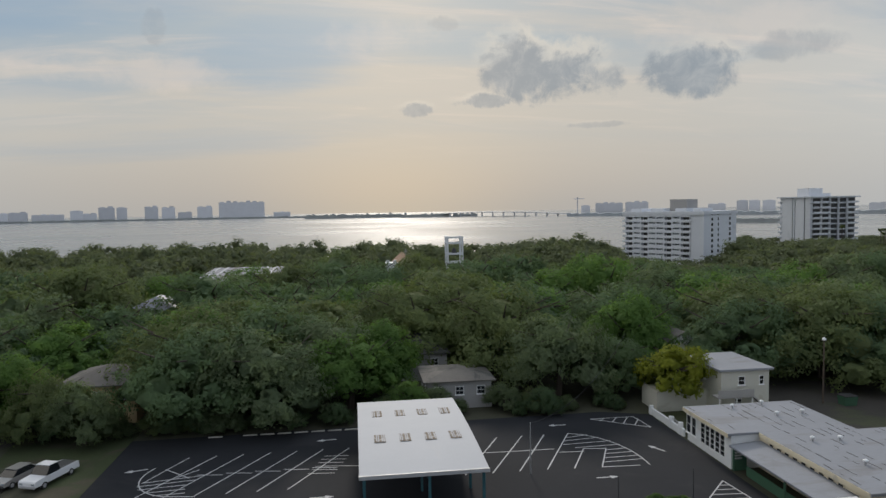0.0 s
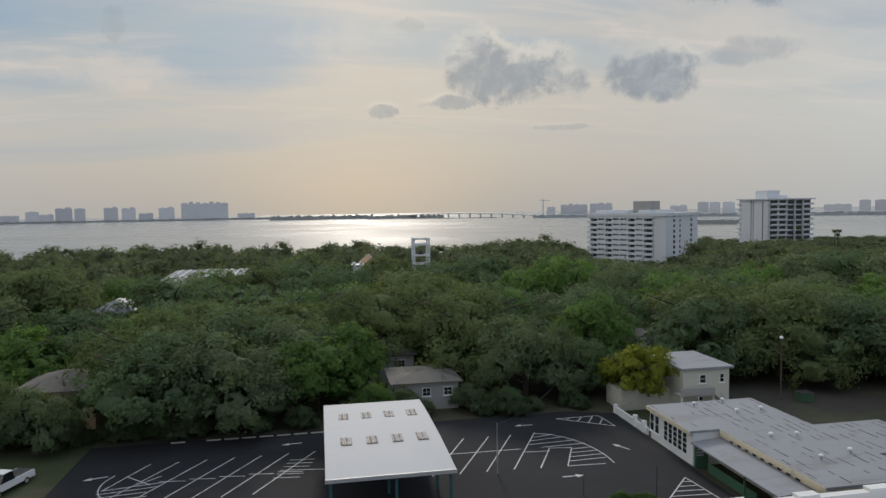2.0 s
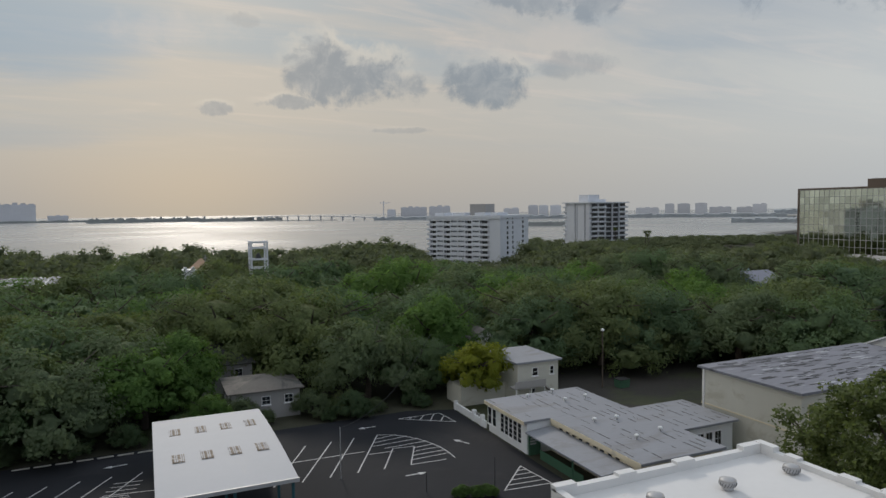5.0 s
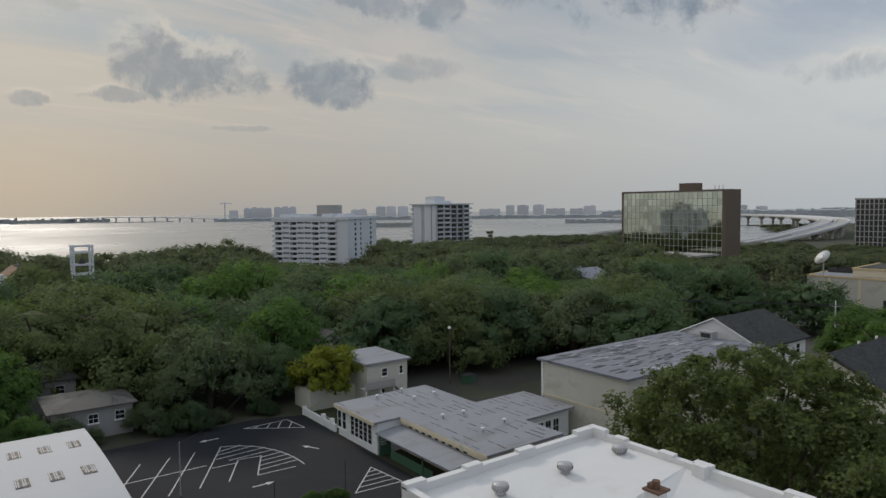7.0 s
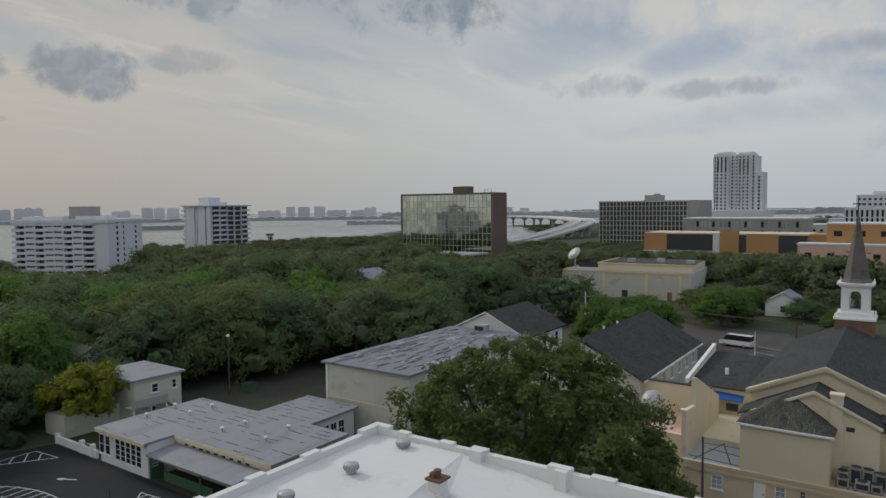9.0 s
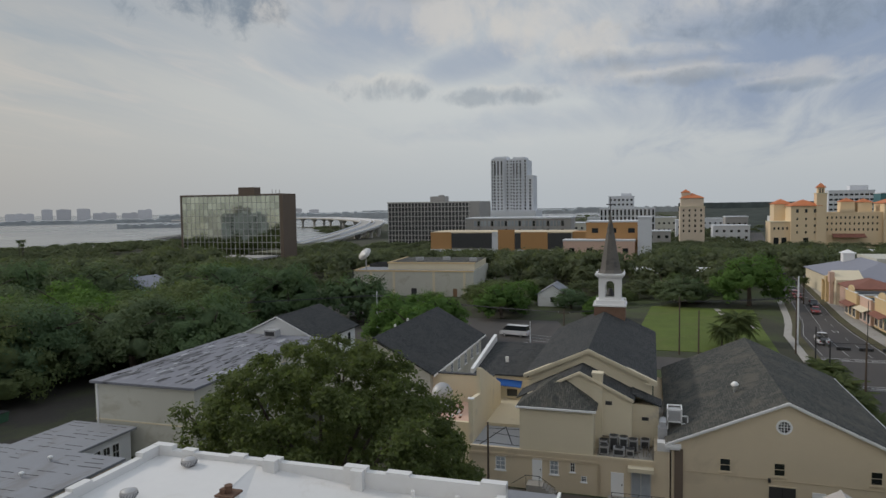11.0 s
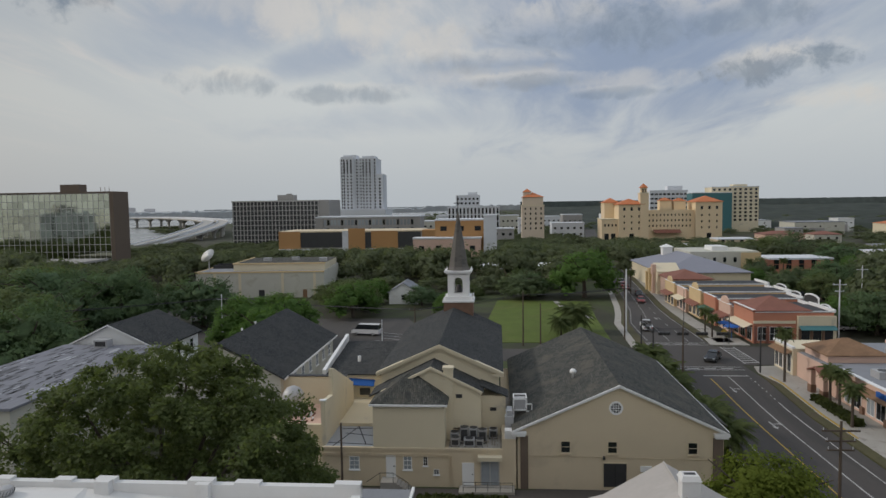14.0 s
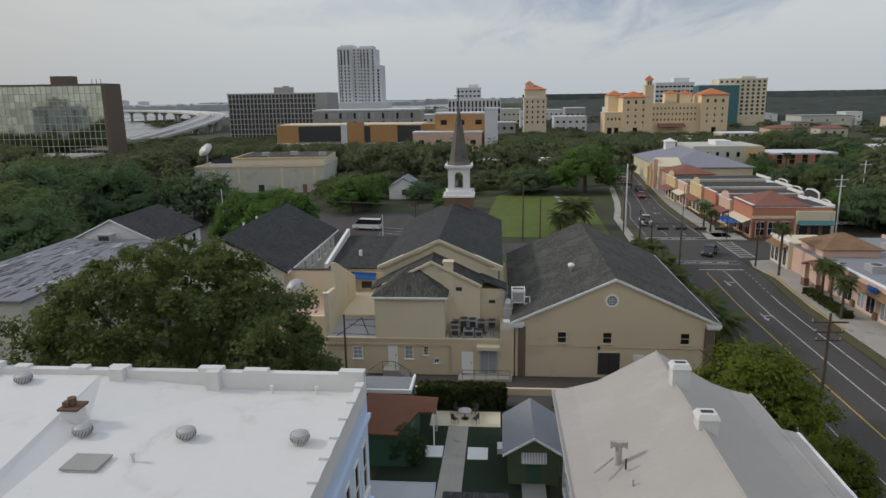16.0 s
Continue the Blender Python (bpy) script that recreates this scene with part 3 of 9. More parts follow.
def strip(s, a, b, w, z0, z1):
    """A painted stroke from a to b."""
    d = Vector((b[0] - a[0], b[1] - a[1]))
    d = d.normalized()
    k = Vector((-d.y, d.x)) * (w / 2)
    return s.prism([(a[0] - k.x, a[1] - k.y), (b[0] - k.x, b[1] - k.y), (b[0] + k.x, b[1] + k.y), (a[0] + k.x, a[1] + k.y)], z0, z1)


# the car park
lot = sheet("car_park", [(-25.5, 30), (35.7, 30), (35.7, 78.0), (30, 80.0), (-25.5, 79.0)], M["asphalt"], 0.05, "dark asphalt car park with white bay markings", "car park")
LINE_Z = (0.046, 0.055)


def bay_line(a, b, w=0.12):
    part("bay_line", strip(S(), a, b, w, *LINE_Z), M["paint"], lot)


for i in range(9):                                        # western bays, slanting
    fx = -17.7 + 2.78 * i
    if fx < 0.3:
        bay_line((fx, 72.6), (fx - 5.6 + 2.7 * 0.0, 62.6) if i > 0 else (-20.6, 66.4))
for i in range(6):                                        # cross strokes between the two rows of bays
    fx = -15.2 + 2.78 * i
    bay_line((fx - 0.6, 67.6), (fx + 1.9, 67.2), 0.11)
for fx, nx in ((15.4, 12.8 - 2.6), (18.3, 12.9), (20.9, 15.6), (23.7, 18.4)):
    bay_line((fx, 73.0), (nx, 63.1))
for a, b in (((11.5, 68.6), (20.7, 68.4)), ((20.9, 67.4), (23.6, 67.2)), ((23.8, 68.0), (21.1, 62.9)), ((26.1, 67.5), (23.9, 62.8)),
             ((23.9, 62.8), (27.8, 62.6)), ((23.8, 68.0), (26.2, 67.6))):
    bay_line(a, b)


def hatching(outline, slope, step, inside, w=0.12):
    """A striped island: its outline and slanting bars within."""
    s = S()
    for a, b in zip(outline, outline[1:]):
        strip(s, a, b, w, *LINE_Z)
    for a, b in inside:
        strip(s, a, b, w, *LINE_Z)
    part("hatching", s, M["paint"], lot, "white striped no-parking island")


def arc(cx, cy, rx, ry, a0, a1, n=10):
    return [(cx + rx * math.cos(radians(a0 + (a1 - a0) * i / n)), cy + ry * math.sin(radians(a0 + (a1 - a0) * i / n))) for i in range(n + 1)]


edge = arc(22.6, 63.6, 6.2, 9.4, 88, -6, 12)
hatching([(23.7, 73.0)] + edge[1:], 0, 0, [((23.0, 71.6), (25.6, 72.1)), ((22.5, 70.6), (26.6, 71.1)), ((22.0, 69.5), (27.5, 69.8)), ((23.0, 68.4), (28.1, 68.6)),
                                         ((26.0, 67.2), (28.4, 67.4)), ((25.6, 66.2), (28.7, 66.3)), ((25.0, 65.1), (28.8, 65.2)), ((24.5, 64.0), (28.8, 64.2))])
edge = arc(-16.2, 67.6, 4.9, 5.0, 150, 252, 10)
hatching(edge + [(-14.9, 62.4)], 0, 0, [((-20.7, 66.4), (-15.0, 67.4)), ((-20.9, 65.6), (-15.6, 66.4)), ((-20.6, 64.8), (-16.4, 65.3)), ((-19.8, 64.0), (-16.2, 64.3)), ((-18.8, 63.2), (-16.0, 63.4)), ((-19.3, 69.6), (-16.4, 66.9)), ((-17.7, 67.2), (-15.9, 69.0))])
hatching([(27.9, 77.4), (33.8, 73.3)] + [(33.4, 77.4), (27.9, 77.4)], 0, 0, [((29.0, 76.7), (29.6, 77.3)), ((30.1, 75.9), (31.2, 77.3)), ((31.2, 75.1), (32.6, 77.3)), ((32.3, 74.4), (33.5, 76.2))])
hatching([(29.4, 53.2), (33.7, 57.7), (34.2, 52.8), (29.4, 53.2)], 0, 0, [((30.2, 54.1), (34.1, 53.8)), ((31.2, 55.0), (34.0, 54.8)), ((32.1, 55.9), (33.9, 55.8)), ((32.9, 56.8), (33.8, 56.7))])
for i in range(6):
    bay_line((-3.6 - 0.28 * i, 70.6 - 0.9 * i), (-1.0 - 0.28 * i, 70.3 - 0.9 * i), 0.10)


def arrow(x, y, turn):
    s = S().box(-1.1, -0.09, 0.046, 0.35, 0.09, 0.056).prism([(0.3, -0.36), (1.1, 0.0), (0.3, 0.36)], 0.046, 0.056)
    part("arrow", s, M["paint"], lot, "white direction arrow", (x, y, 0), turn)


for x, y, turn in ((-22.2, 69.7, 195), (-3.6, 75.5, 186), (23.5, 60.3, 0), (23.3, 75.9, 180), (31.4, 66.7, 118), (-3.4, 60.3, 0)):
    arrow(x, y, turn)
for i in range(9):                                        # wheel stops along the far edge
    if i != 1:
        x = -17.0 + 1.93 * i
        part("wheel_stop", S().prism([(x, 78.55), (x + 1.55, 78.57), (x + 1.55, 78.72), (x, 78.70)], 0.05, 0.17), M["concrete"], lot)
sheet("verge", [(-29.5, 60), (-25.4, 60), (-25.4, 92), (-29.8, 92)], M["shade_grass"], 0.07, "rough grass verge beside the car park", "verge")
sheet("lane", [(-44, 40), (-31.5, 40), (-33.5, 72), (-40, 95), (-47, 95)], M["dirt"], 0.06, "worn earthen driveway under the trees", "driveway")
sheet("lawn", [(-37.5, 73), (-29.6, 73), (-30, 100), (-41, 100)], M["shade_grass"], 0.08, "lawn under the trees with shade in its colour", "lawn")
sheet("yard", [(50, 66), (84, 60), (90, 84), (56, 90)], M["dirt"], 0.04, "bare earth back yard behind the low hall", "yard")

# ---- open shed with a white metal roof ----
shed = thing("open_shed", "open-sided shed with a white sheet-metal roof on teal posts", "shed", 5.28, 63.45)
r = S()                                                   # a shallow bow along the length
K = [-10.4 + 20.8 * i / 8 for i in range(9)]
for dz in (0.0, -0.16):
    for v in K:
        z = 4.62 + 0.3 * (1 - (v / 10.4) ** 2) + dz
        r.v += [(-5.3, v, z), (5.3, v, z)]
for i in range(8):
    a, c = 2 * i, 18 + 2 * i
    r.f += [(a, a + 1, a + 3, a + 2), (c, c + 2, c + 3, c + 1), (a, a + 2, c + 2, c), (a + 1, c + 1, c + 3, a + 3)]
r.f += [(0, 18, 19, 1), (16, 17, 35, 34)]
part("roof", r, M["metal_roof"], shed)
part("fascia", S().box(-5.34, -10.5, 4.34, 5.34, -10.38, 4.66), M["steel"], shed)
for row, y in enumerate((-2.6, 5.0)):
    for i in range(4):
        sk = thing("skylight", "", "")
        sk.parent = shed
        sk.location = (-3.35 + 2.33 * i, y, 4.62 + 0.3 * (1 - (y / 10.4) ** 2) + 0.01)
        part("slat", S().box(-0.5, -1.0, 0.005, 0.5, 1.0, 0.03), M["rust"], sk)
        for j in range(6):
            a = random.uniform(0, 0.25)
            part("slat", S().box(-0.48 + 0.165 * j, -1.0 + a, 0.03, -0.39 + 0.165 * j, 1.0 - a * .6, 0.06), M["metal_roof"] if (i + j + row) % 3 else M["rust"], sk)
for x in (-4.9, 0.4, 4.9):
    for y in (-10.0, -3.3, 3.3, 10.0):
        part("post", S().box(x - 0.11, y - 0.11, 0.05, x + 0.11, y + 0.11, 4.5), M["teal"], shed)
for y in (-10.0, -3.3, 3.3, 10.0):
    part("beam", S().box(-5.1, y - 0.1, 4.2, 5.1, y + 0.1, 4.46), M["teal"], shed)
part("back_wall", S().box(-5.0, 10.05, 0.05, 5.0, 10.2, 3.6), M["teal"], shed)

# ---- low flat-roofed school hall beside the car park ----
school = thing("school_hall", "low flat-roofed white school hall with seamed grey roofing", "school", 36.0, 60.0)
# local origin at the south-west corner of the tall-windowed room
part("wall", S().box(0, 0.2, 0, 12.0, 8.8, 3.38), M["white_paint"], school)
part("wall", S().box(2.95, -14.2, 0, 12.4, 0.15, 3.36), M["cream"], school, "yellowed cream clerestory wall")
part("wall", S().box(12.45, -8.4, 0, 19.9, -1.1, 3.32), M["white_paint"], school)
part("roof", S().box(-0.45, 0.0, 3.4, 12.5, 9.1, 3.62), M["rolled"], school)
part("roof", S().box(2.75, -14.5, 3.38, 12.6, -0.004, 3.615), M["rolled"], school)
part("roof", S().box(12.604, -8.9, 3.34, 20.3, -0.7, 3.56), M["rolled"], school)
part("fascia", S().box(-0.5, 0.05, 3.2, -0.454, 9.05, 3.6), M["cream"], school, "cream painted fascia board")
part("fascia", S().box(2.69, -14.4, 3.16, 2.746, -0.1, 3.58), M["cream"], school, "cream painted fascia board")
for k, (x0, x1, y0, y1, z) in enumerate(((-0.3, 12.3, 0.2, 8.9, 3.625), (2.9, 12.4, -14.3, -0.2, 3.62), (12.8, 20.1, -8.7, -0.9, 3.565))):
    x = x0 + .3                                           # open seams of the roofing, in staggered lengths down the fall
    while x < x1 - .2:
        y = y0 + random.uniform(0, 1.5)
        while y < y1 - .5:
            e = min(y1, y + random.uniform(.5, 2.6))
            if random.random() < .62:
                sk = random.uniform(-.04, .04)
                part("seam", strip(S(), (x + sk, y), (x - sk, e), random.uniform(0.03, 0.10), z - 0.004, z + 0.012), M["tar"], school)
            y = e + random.uniform(.2, 1.4)
        x += random.uniform(.85, 1.1)
for x, y, z in ((4.5, 7.6, 3.6), (8.4, 8.3, 3.6), (7.6, 4.4, 3.6), (10.6, 4.6, 3.6), (6.1, -3.2, 3.6), (8.7, -3.5, 3.6), (6.6, -9.2, 3.6), (10.2, -8.4, 3.6)):
    v = S().lathe(x, y, [(0.10, z), (0.10, z + 0.28), (0.21, z + 0.30), (0.23, z + 0.42), (0.12, z + 0.50), (0.02, z + 0.52)], 10)
    part("roof_vent", v, M["white_paint"], school, "small white mushroom vent", smooth=True)
for i in range(5):
    window(school, 0, 1.7 + 0.95 * i, 0.75, "W", 0.9, 2.2, "pane", "trim", 4, 1, i == 2)
for y in (7.4, 8.5):
    window(school, 0, y, 0.9, "W", 0.95, 2.0, "pane", "trim", 2, 1)
for i in range(9):
    window(school, 2.94, -1.8 - 1.15 * i, 2.62, "W", 0.75, 0.42, "pane", "cream", 1, 1, False)
part("canopy", S().slab([(-0.4, -13.0, 2.55), (2.93, -13.0, 2.78), (2.93, -0.05, 2.78), (-0.4, -0.05, 2.55)], 0.16), M["rolled"], school, "sloping grey canopy over the entrance walk")
gd = part("green_door", S().box(-0.02, -0.3, 0.05, 1.35, -0.1, 2.45), M["green_paint"], school, "green slatted entrance door")
for j in range(4):
    part("slat", S().box(0.1, -0.36, 1.2 + 0.28 * j, 0.8, -0.3, 1.34 + 0.28 * j), M["paint"], gd)
part("screen", S().box(0.5, -9.0, 0.05, 0.58, -1.6, 1.0), M["green_paint"], school, "low green entrance screen")
part("post", S().box(-0.12, -8.2, 0.05, 0.02, -8.06, 2.5), M["green_paint"], school)
for x in (15.4, 16.6, 17.8):
    window(school, x, -8.42, 0.9, "S", 0.95, 1.7, "pane", "trim", 2, 2)
low = thing("boundary_wall", "low white boundary wall with piers beside the school hall", "wall", 36.1, 69.4, kind="structure")
part("wall", S().box(-0.15, 0.3, 0, 0.1, 8.6, 0.85), M["white_paint"], low)
for y in (1.0, 3.2, 8.5):
    part("pier", S().box(-0.24, y, 0, 0.2, y + 0.45, 1.35 if y < 5 else 1.1), M["white_paint"], low)
for y in (1.6, 2.2, 2.7):
    part("rail", S().box(-0.06, y, 0.85, 0.0, y + 0.08, 1.25), M["steel"], low)
part("rail", S().box(-0.06, 1.4, 1.2, 0.0, 3.3, 1.26), M["steel"], low)

# ---- the white building below the camera ----
wb = thing("white_building", "white stucco building with a coated flat roof and stepped parapet", "building", 18.3, 12.6, 0.25)
hx, hy = 5.2, 7.65
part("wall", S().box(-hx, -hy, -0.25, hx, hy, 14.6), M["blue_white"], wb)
roof = S()                                                # four shallow falls to a valley and crickets
A_, B_, C_, D_, E_ = (hx, -3.4, 14.95), (1.7, 1.3, 14.95), (-hx, 1.2, 14.92), (hx, 2.7, 15.44), (-hx, 1.5, 15.12)
roof.face((-hx, -hy, 14.86), (hx, -hy, 14.95), A_, B_, C_)
roof.face(A_, D_, E_, C_, B_)
roof.face(E_, D_, (hx, hy, 15.38), (-hx, hy, 15.3))
rf = part("roof", roof, M["white_roof"], wb, "white elastomeric roof coating")
T = 0.30
part("parapet", S().box(hx - T, -hy, 14.6, hx, hy, 15.62), M["white_roof"], wb)
part("parapet", S().box(-hx, hy - T, 14.6, hx - T, hy, 15.62), M["white_roof"], wb)
part("parapet", S().box(-hx + T, -hy, 14.6, hx - T, -hy + 0.25, 15.35), M["white_roof"], wb)
part("parapet", S().box(-hx, -hy, 14.6, -hx + T, hy - T, 15.62), M["white_roof"], wb)
for y0, y1, h in ((-hy, -hy + 0.95, .12), (-3.95, -3.0, .10), (-2.2, -1.25, .16), (1.55, 2.3, .14), (3.2, 3.9, .10), (hy - 0.95, hy, .20), (5.6, 6.2, .10)):
    part("merlon", S().box(hx - T - 0.03, y0, 15.56, hx + 0.03, y1, 15.62 + h), M["white_roof"], wb)
for x0, x1, h in ((-hx, -hx + 0.9, .14), (-2.4, -1.6, .12), (0.4, 1.3, .12), (hx - 1.3, hx - 0.2, .18)):
    part("merlon", S().box(x0, hy - T - 0.03, 15.56, x1, hy + 0.03, 15.62 + h), M["white_roof"], wb)
part("pier", S().box(hx - 0.62, -2.15, 14.7, hx - 0.28, -1.65, 15.75), M["white_roof"], wb)
part("pier", S().box(hx - 0.62, 1.6, 14.7, hx - 0.28, 2.15, 15.78), M["white_roof"], wb)
for i in range(7):                                        # stepped coping along the south edge
    x = -3.2 + 1.25 * i
    part("coping", S().box(x, -hy - 0.05, 15.3, x + 0.38, -hy + 0.27, 15.43), M["white_roof"], wb)
for fl, z in enumerate((11.2, 7.6, 4.0)):
    for i in range(7):
        window(wb, -4.2 + 1.4 * i, -hy, z, "S", 0.72, 2.0, "pane", "trim", 2, 1, True)
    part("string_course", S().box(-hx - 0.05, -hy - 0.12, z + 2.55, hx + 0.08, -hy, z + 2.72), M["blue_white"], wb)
    for i in range(5):
        window(wb, hx, -5.6 + 2.8 * i, z, "E", 0.9, 2.0, "pane", "trim", 2, 1, True)


def turbine(x, y, z):
    t = part("roof_turbine", S().lathe(0, 0, [(0.22, 0), (0.18, 0.03), (0.17, 0.09), (0.26, 0.11), (0.30, 0.16), (0.31, 0.25), (0.28, 0.33), (0.20, 0.38), (0.08, 0.40), (0.02, 0.405)], 16),
             M["steel"], wb, "spun-metal roof ventilator", (x, y, z), smooth=True)
    s = S()
    for i in range(18):
        w = 2 * math.pi * i / 18
        c, d = math.cos(w), math.sin(w)
        s.tube((0.27 * c, 0.27 * d, 0.12), (0.312 * math.cos(w + .12), 0.312 * math.sin(w + .12), 0.20), 0.014, n=3).tube((0.312 * math.cos(w + .12), 0.312 * math.sin(w + .12), 0.20), (0.30 * math.cos(w + .25), 0.30 * math.sin(w + .25), 0.29), 0.014, n=3)
    part("vane", s, M["dark_metal"], t)
    part("rim", S().lathe(0, 0, [(.27, .325), (.30, .325), (.30, .345), (.26, .35)], 20), M["grey_wall"], t, "grey rim band")


for x, y in ((1.1, 1.05), (1.09, -2.5), (1.03, -6.3), (4.2, 5.3), (1.0, 5.4), (-2.3, 5.5)):
    turbine(x, y, 14.92 if y < 1.3 else 15.32)
ch = part("chimney", S().box(-0.27, -0.27, -0.2, 0.27, 0.27, 0.52), M["white_roof"], wb, "short white chimney with a rusty brown cap", (1.85, 1.8, 15.05))
part("cap", S().box(-0.35, -0.35, 0.52, 0.35, 0.35, 0.60), M["dark_cap"], ch)
part("pot", S().cyl(0, 0, 0.60, 0.88, 0.13, 0.15, 10).box(-0.2, 0.02, 0.60, 0.0, 0.24, 0.78), M["dark_cap"], ch)
ht = part("roof_hatch", S().box(-0.42, -0.52, 0, 0.42, 0.52, 0.13), M["white_roof"], wb, "low roof hatch", (-0.64, -0.14, 14.86))
part("lid", S().box(-0.46, -0.58, 0.13, 0.46, 0.58, 0.19), M["grey_wall"], ht, "grey sheet-metal lid")
for x, y in ((-0.4, -1.5), (-1.2, 2.6), (4.6, -5.9), (4.6, -4.2)):
    part("vent_pipe", S().cyl(x, y, 14.7, 15.22, 0.05, 0.05, 8).cyl(x, y, 15.15, 15.26, 0.08, 0.08, 8), M["white_roof"], wb)
# ---- pale-roofed old house in front of the church ----
oh = thing("old_house", "two-storey white house with a pale flared metal roof and two chimneys", "house", 30.0, -10.0)
part("wall", S().box(-14, -5.6, 0, 11.2, 5.6, 6.8), M["white_paint"], oh)
part("gable", S().prism([(11.0, -5.6), (11.2, -5.6), (11.2, 5.6), (11.0, 5.6)], 6.8, 6.9).face((11.1, -5.4, 6.9), (11.1, 5.4, 6.9), (11.1, 0, 9.8)), M["white_paint"], oh)
prof = [(-6.25, 6.95), (-5.0, 7.25), (-3.6, 7.95), (-1.8, 9.0), (0, 10.05), (1.8, 9.0), (3.6, 7.95), (5.0, 7.25), (6.25, 6.95)]
nr, sr = S(), S()
for q, half in ((sr, prof[:5]), (nr, prof[4:])):
    for dz in (0.0, -.12):
        for y, z in half:
            end = 11.1 if abs(y) < 4.5 else 11.7
            q.v += [(-14.5, y, z + dz), (end, y, z + dz)]
    for i in range(4):
        a, c = 2 * i, 10 + 2 * i
        q.f += [(a, a + 1, a + 3, a + 2), (c, c + 2, c + 3, c + 1), (a, a + 2, c + 2, c), (a + 1, c + 1, c + 3, a + 3)]
    q.f += [(0, 10, 11, 1), (8, 9, 19, 18)]
part("roof", nr, M["house_roof"], oh, "sunlit roof slope of pressed-metal shingles")
part("roof", sr, M["house_roof"], oh)
part("ridge_cap", S().tube((-14.5, 0, 10.07), (11.0, 0, 10.07), 0.07, n=6), M["house_roof"], oh)
part("gutter", S().box(-14.5, 6.22, 6.80, 11.8, 6.40, 6.98).box(-14.5, 6.36, 6.9, 11.8, 6.42, 7.05), M["house_roof"], oh, "pale box gutter")
part("gutter", S().box(-14.5, -6.40, 6.80, 11.8, -6.22, 6.98), M["house_roof"], oh, "pale box gutter")
wing = part("wing_roof", S().slab([(-14.4, -7.4, 6.6), (7.4, -7.4, 6.6), (7.4, -5.2, 7.16), (-14.4, -5.2, 7.16)], 0.12), M["house_roof"], oh)
part("gutter", S().box(-14.4, -7.55, 6.46, 7.4, -7.38, 6.64), M["trim"], oh)
part("wall", S().box(-14, -7.1, 0, 7.0, -5.65, 6.4), M["white_paint"], oh)
for x in (6.4, 1.3):
    c = part("chimney", S().box(-0.42, -0.48, 8.6, 0.42, 0.48, 11.35), M["white_roof"], oh, "square whitewashed chimney", (x, -0.25, -0.38 if x > 5 else -0.85))
    part("cap", S().prism([(-0.5, -0.56), (0.5, -0.56), (0.5, 0.56), (-0.5, 0.56)], 11.35, 11.62, [(-0.36, -0.42), (0.36, -0.42), (0.36, 0.42), (-0.36, 0.42)]), M["white_roof"], c)
    part("flue", S().box(-0.14, -0.3, 11.60, 0.14, 0.3, 11.64), M["dark_metal"], c)
vp = part("roof_vent", S().cyl(0, 0, 7.4, 8.85, 0.17, 0.17, 12).box(-0.12, -0.36, 8.62, 0.12, 0.36, 8.88).box(-0.14, -0.42, 8.55, 0.14, -0.34, 8.95).box(-0.14, 0.34, 8.55, 0.14, 0.42, 8.95), M["house_roof"], oh, "tee-shaped metal flue", (1.3, 3.9, 0.15), smooth=False)
part("flue", S().tube((-0.2, 0.3, 8.1), (-1.0, 1.3, 7.75), 0.07), M["steel"], vp)
part("flue", S().cyl(-0.9, -0.2, 7.9, 8.45, 0.05, 0.05, 8), M["dark_metal"], vp)
part("vent_pipe", S().cyl(-0.9, 3.6, 7.9, 8.3, 0.05, 0.05, 8), M["steel"], oh)
for i in range(8):
    for z in (1.0, 4.2):
        window(oh, -11 + 2.9 * i, 5.6, z, "N", 0.9, 1.6, "pane", "trim", 2, 1)

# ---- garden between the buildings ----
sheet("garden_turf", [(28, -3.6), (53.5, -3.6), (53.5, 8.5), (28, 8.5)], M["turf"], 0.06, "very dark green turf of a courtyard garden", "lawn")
path = thing("garden_path", "pale paved garden path with stepping slabs", "path", 0, 0, 0.06, kind="structure")
part("paving", S().prism([(36.0, 3.6 - 1.2), (49.6, 2.25), (49.6, 3.85), (36.0, 4.1)], 0, 0.05), M["concrete"], path)
part("paving", S().box(49.6, -0.3, 0, 52.2, 5.4, 0.06), M["cream"], path, "sand-coloured terrace paving")
part("slab", S().box(44.8, 4.0, 0, 46.4, 5.35, 0.06), M["white_paint"], path)
part("slab", S().box(44.6, 0.65, 0, 46.3, 2.15, 0.06), M["white_paint"], path)
for i in range(26):
    x, y = random.uniform(37, 49.2), random.uniform(2.5, 3.7)
    part("joint", S().box(x, y, 0.045, x + random.uniform(.2, .7), y + .05, 0.054), M["grey_wall"], path)
sheet("terrace", [(53.6, -3.0), (59.6, -3.4), (59.6, 17), (53.6, 17)], M["street"], 0.05, "asphalt service drive behind the church", "drive")
sheet("drive", [(42.6, -4.6), (53.5, -4.6), (59.9, -20), (59.9, -3.4), (53.6, -0.6), (42.6, -0.6)], M["street"], 0.055, "grey asphalt service drive", "drive")
single("retaining_wall", S().box(55.6, -18, 0, 55.9, 10.0, 0.7), M["tan"], "low rendered retaining wall along the drive", "wall", kind="structure")
gs = thing("garden_table", "round garden table with a glass top", "table", 50.9, 2.6, 0.12)
part("tabletop", S().cyl(0, 0, 0.70, 0.74, 0.55, 0.55, 18), M["steel"], gs)
part("pedestal", S().cyl(0, 0, 0, 0.70, 0.05, 0.05, 8).cyl(0, 0, 0, 0.04, 0.3, 0.3, 12), M["dark_metal"], gs)
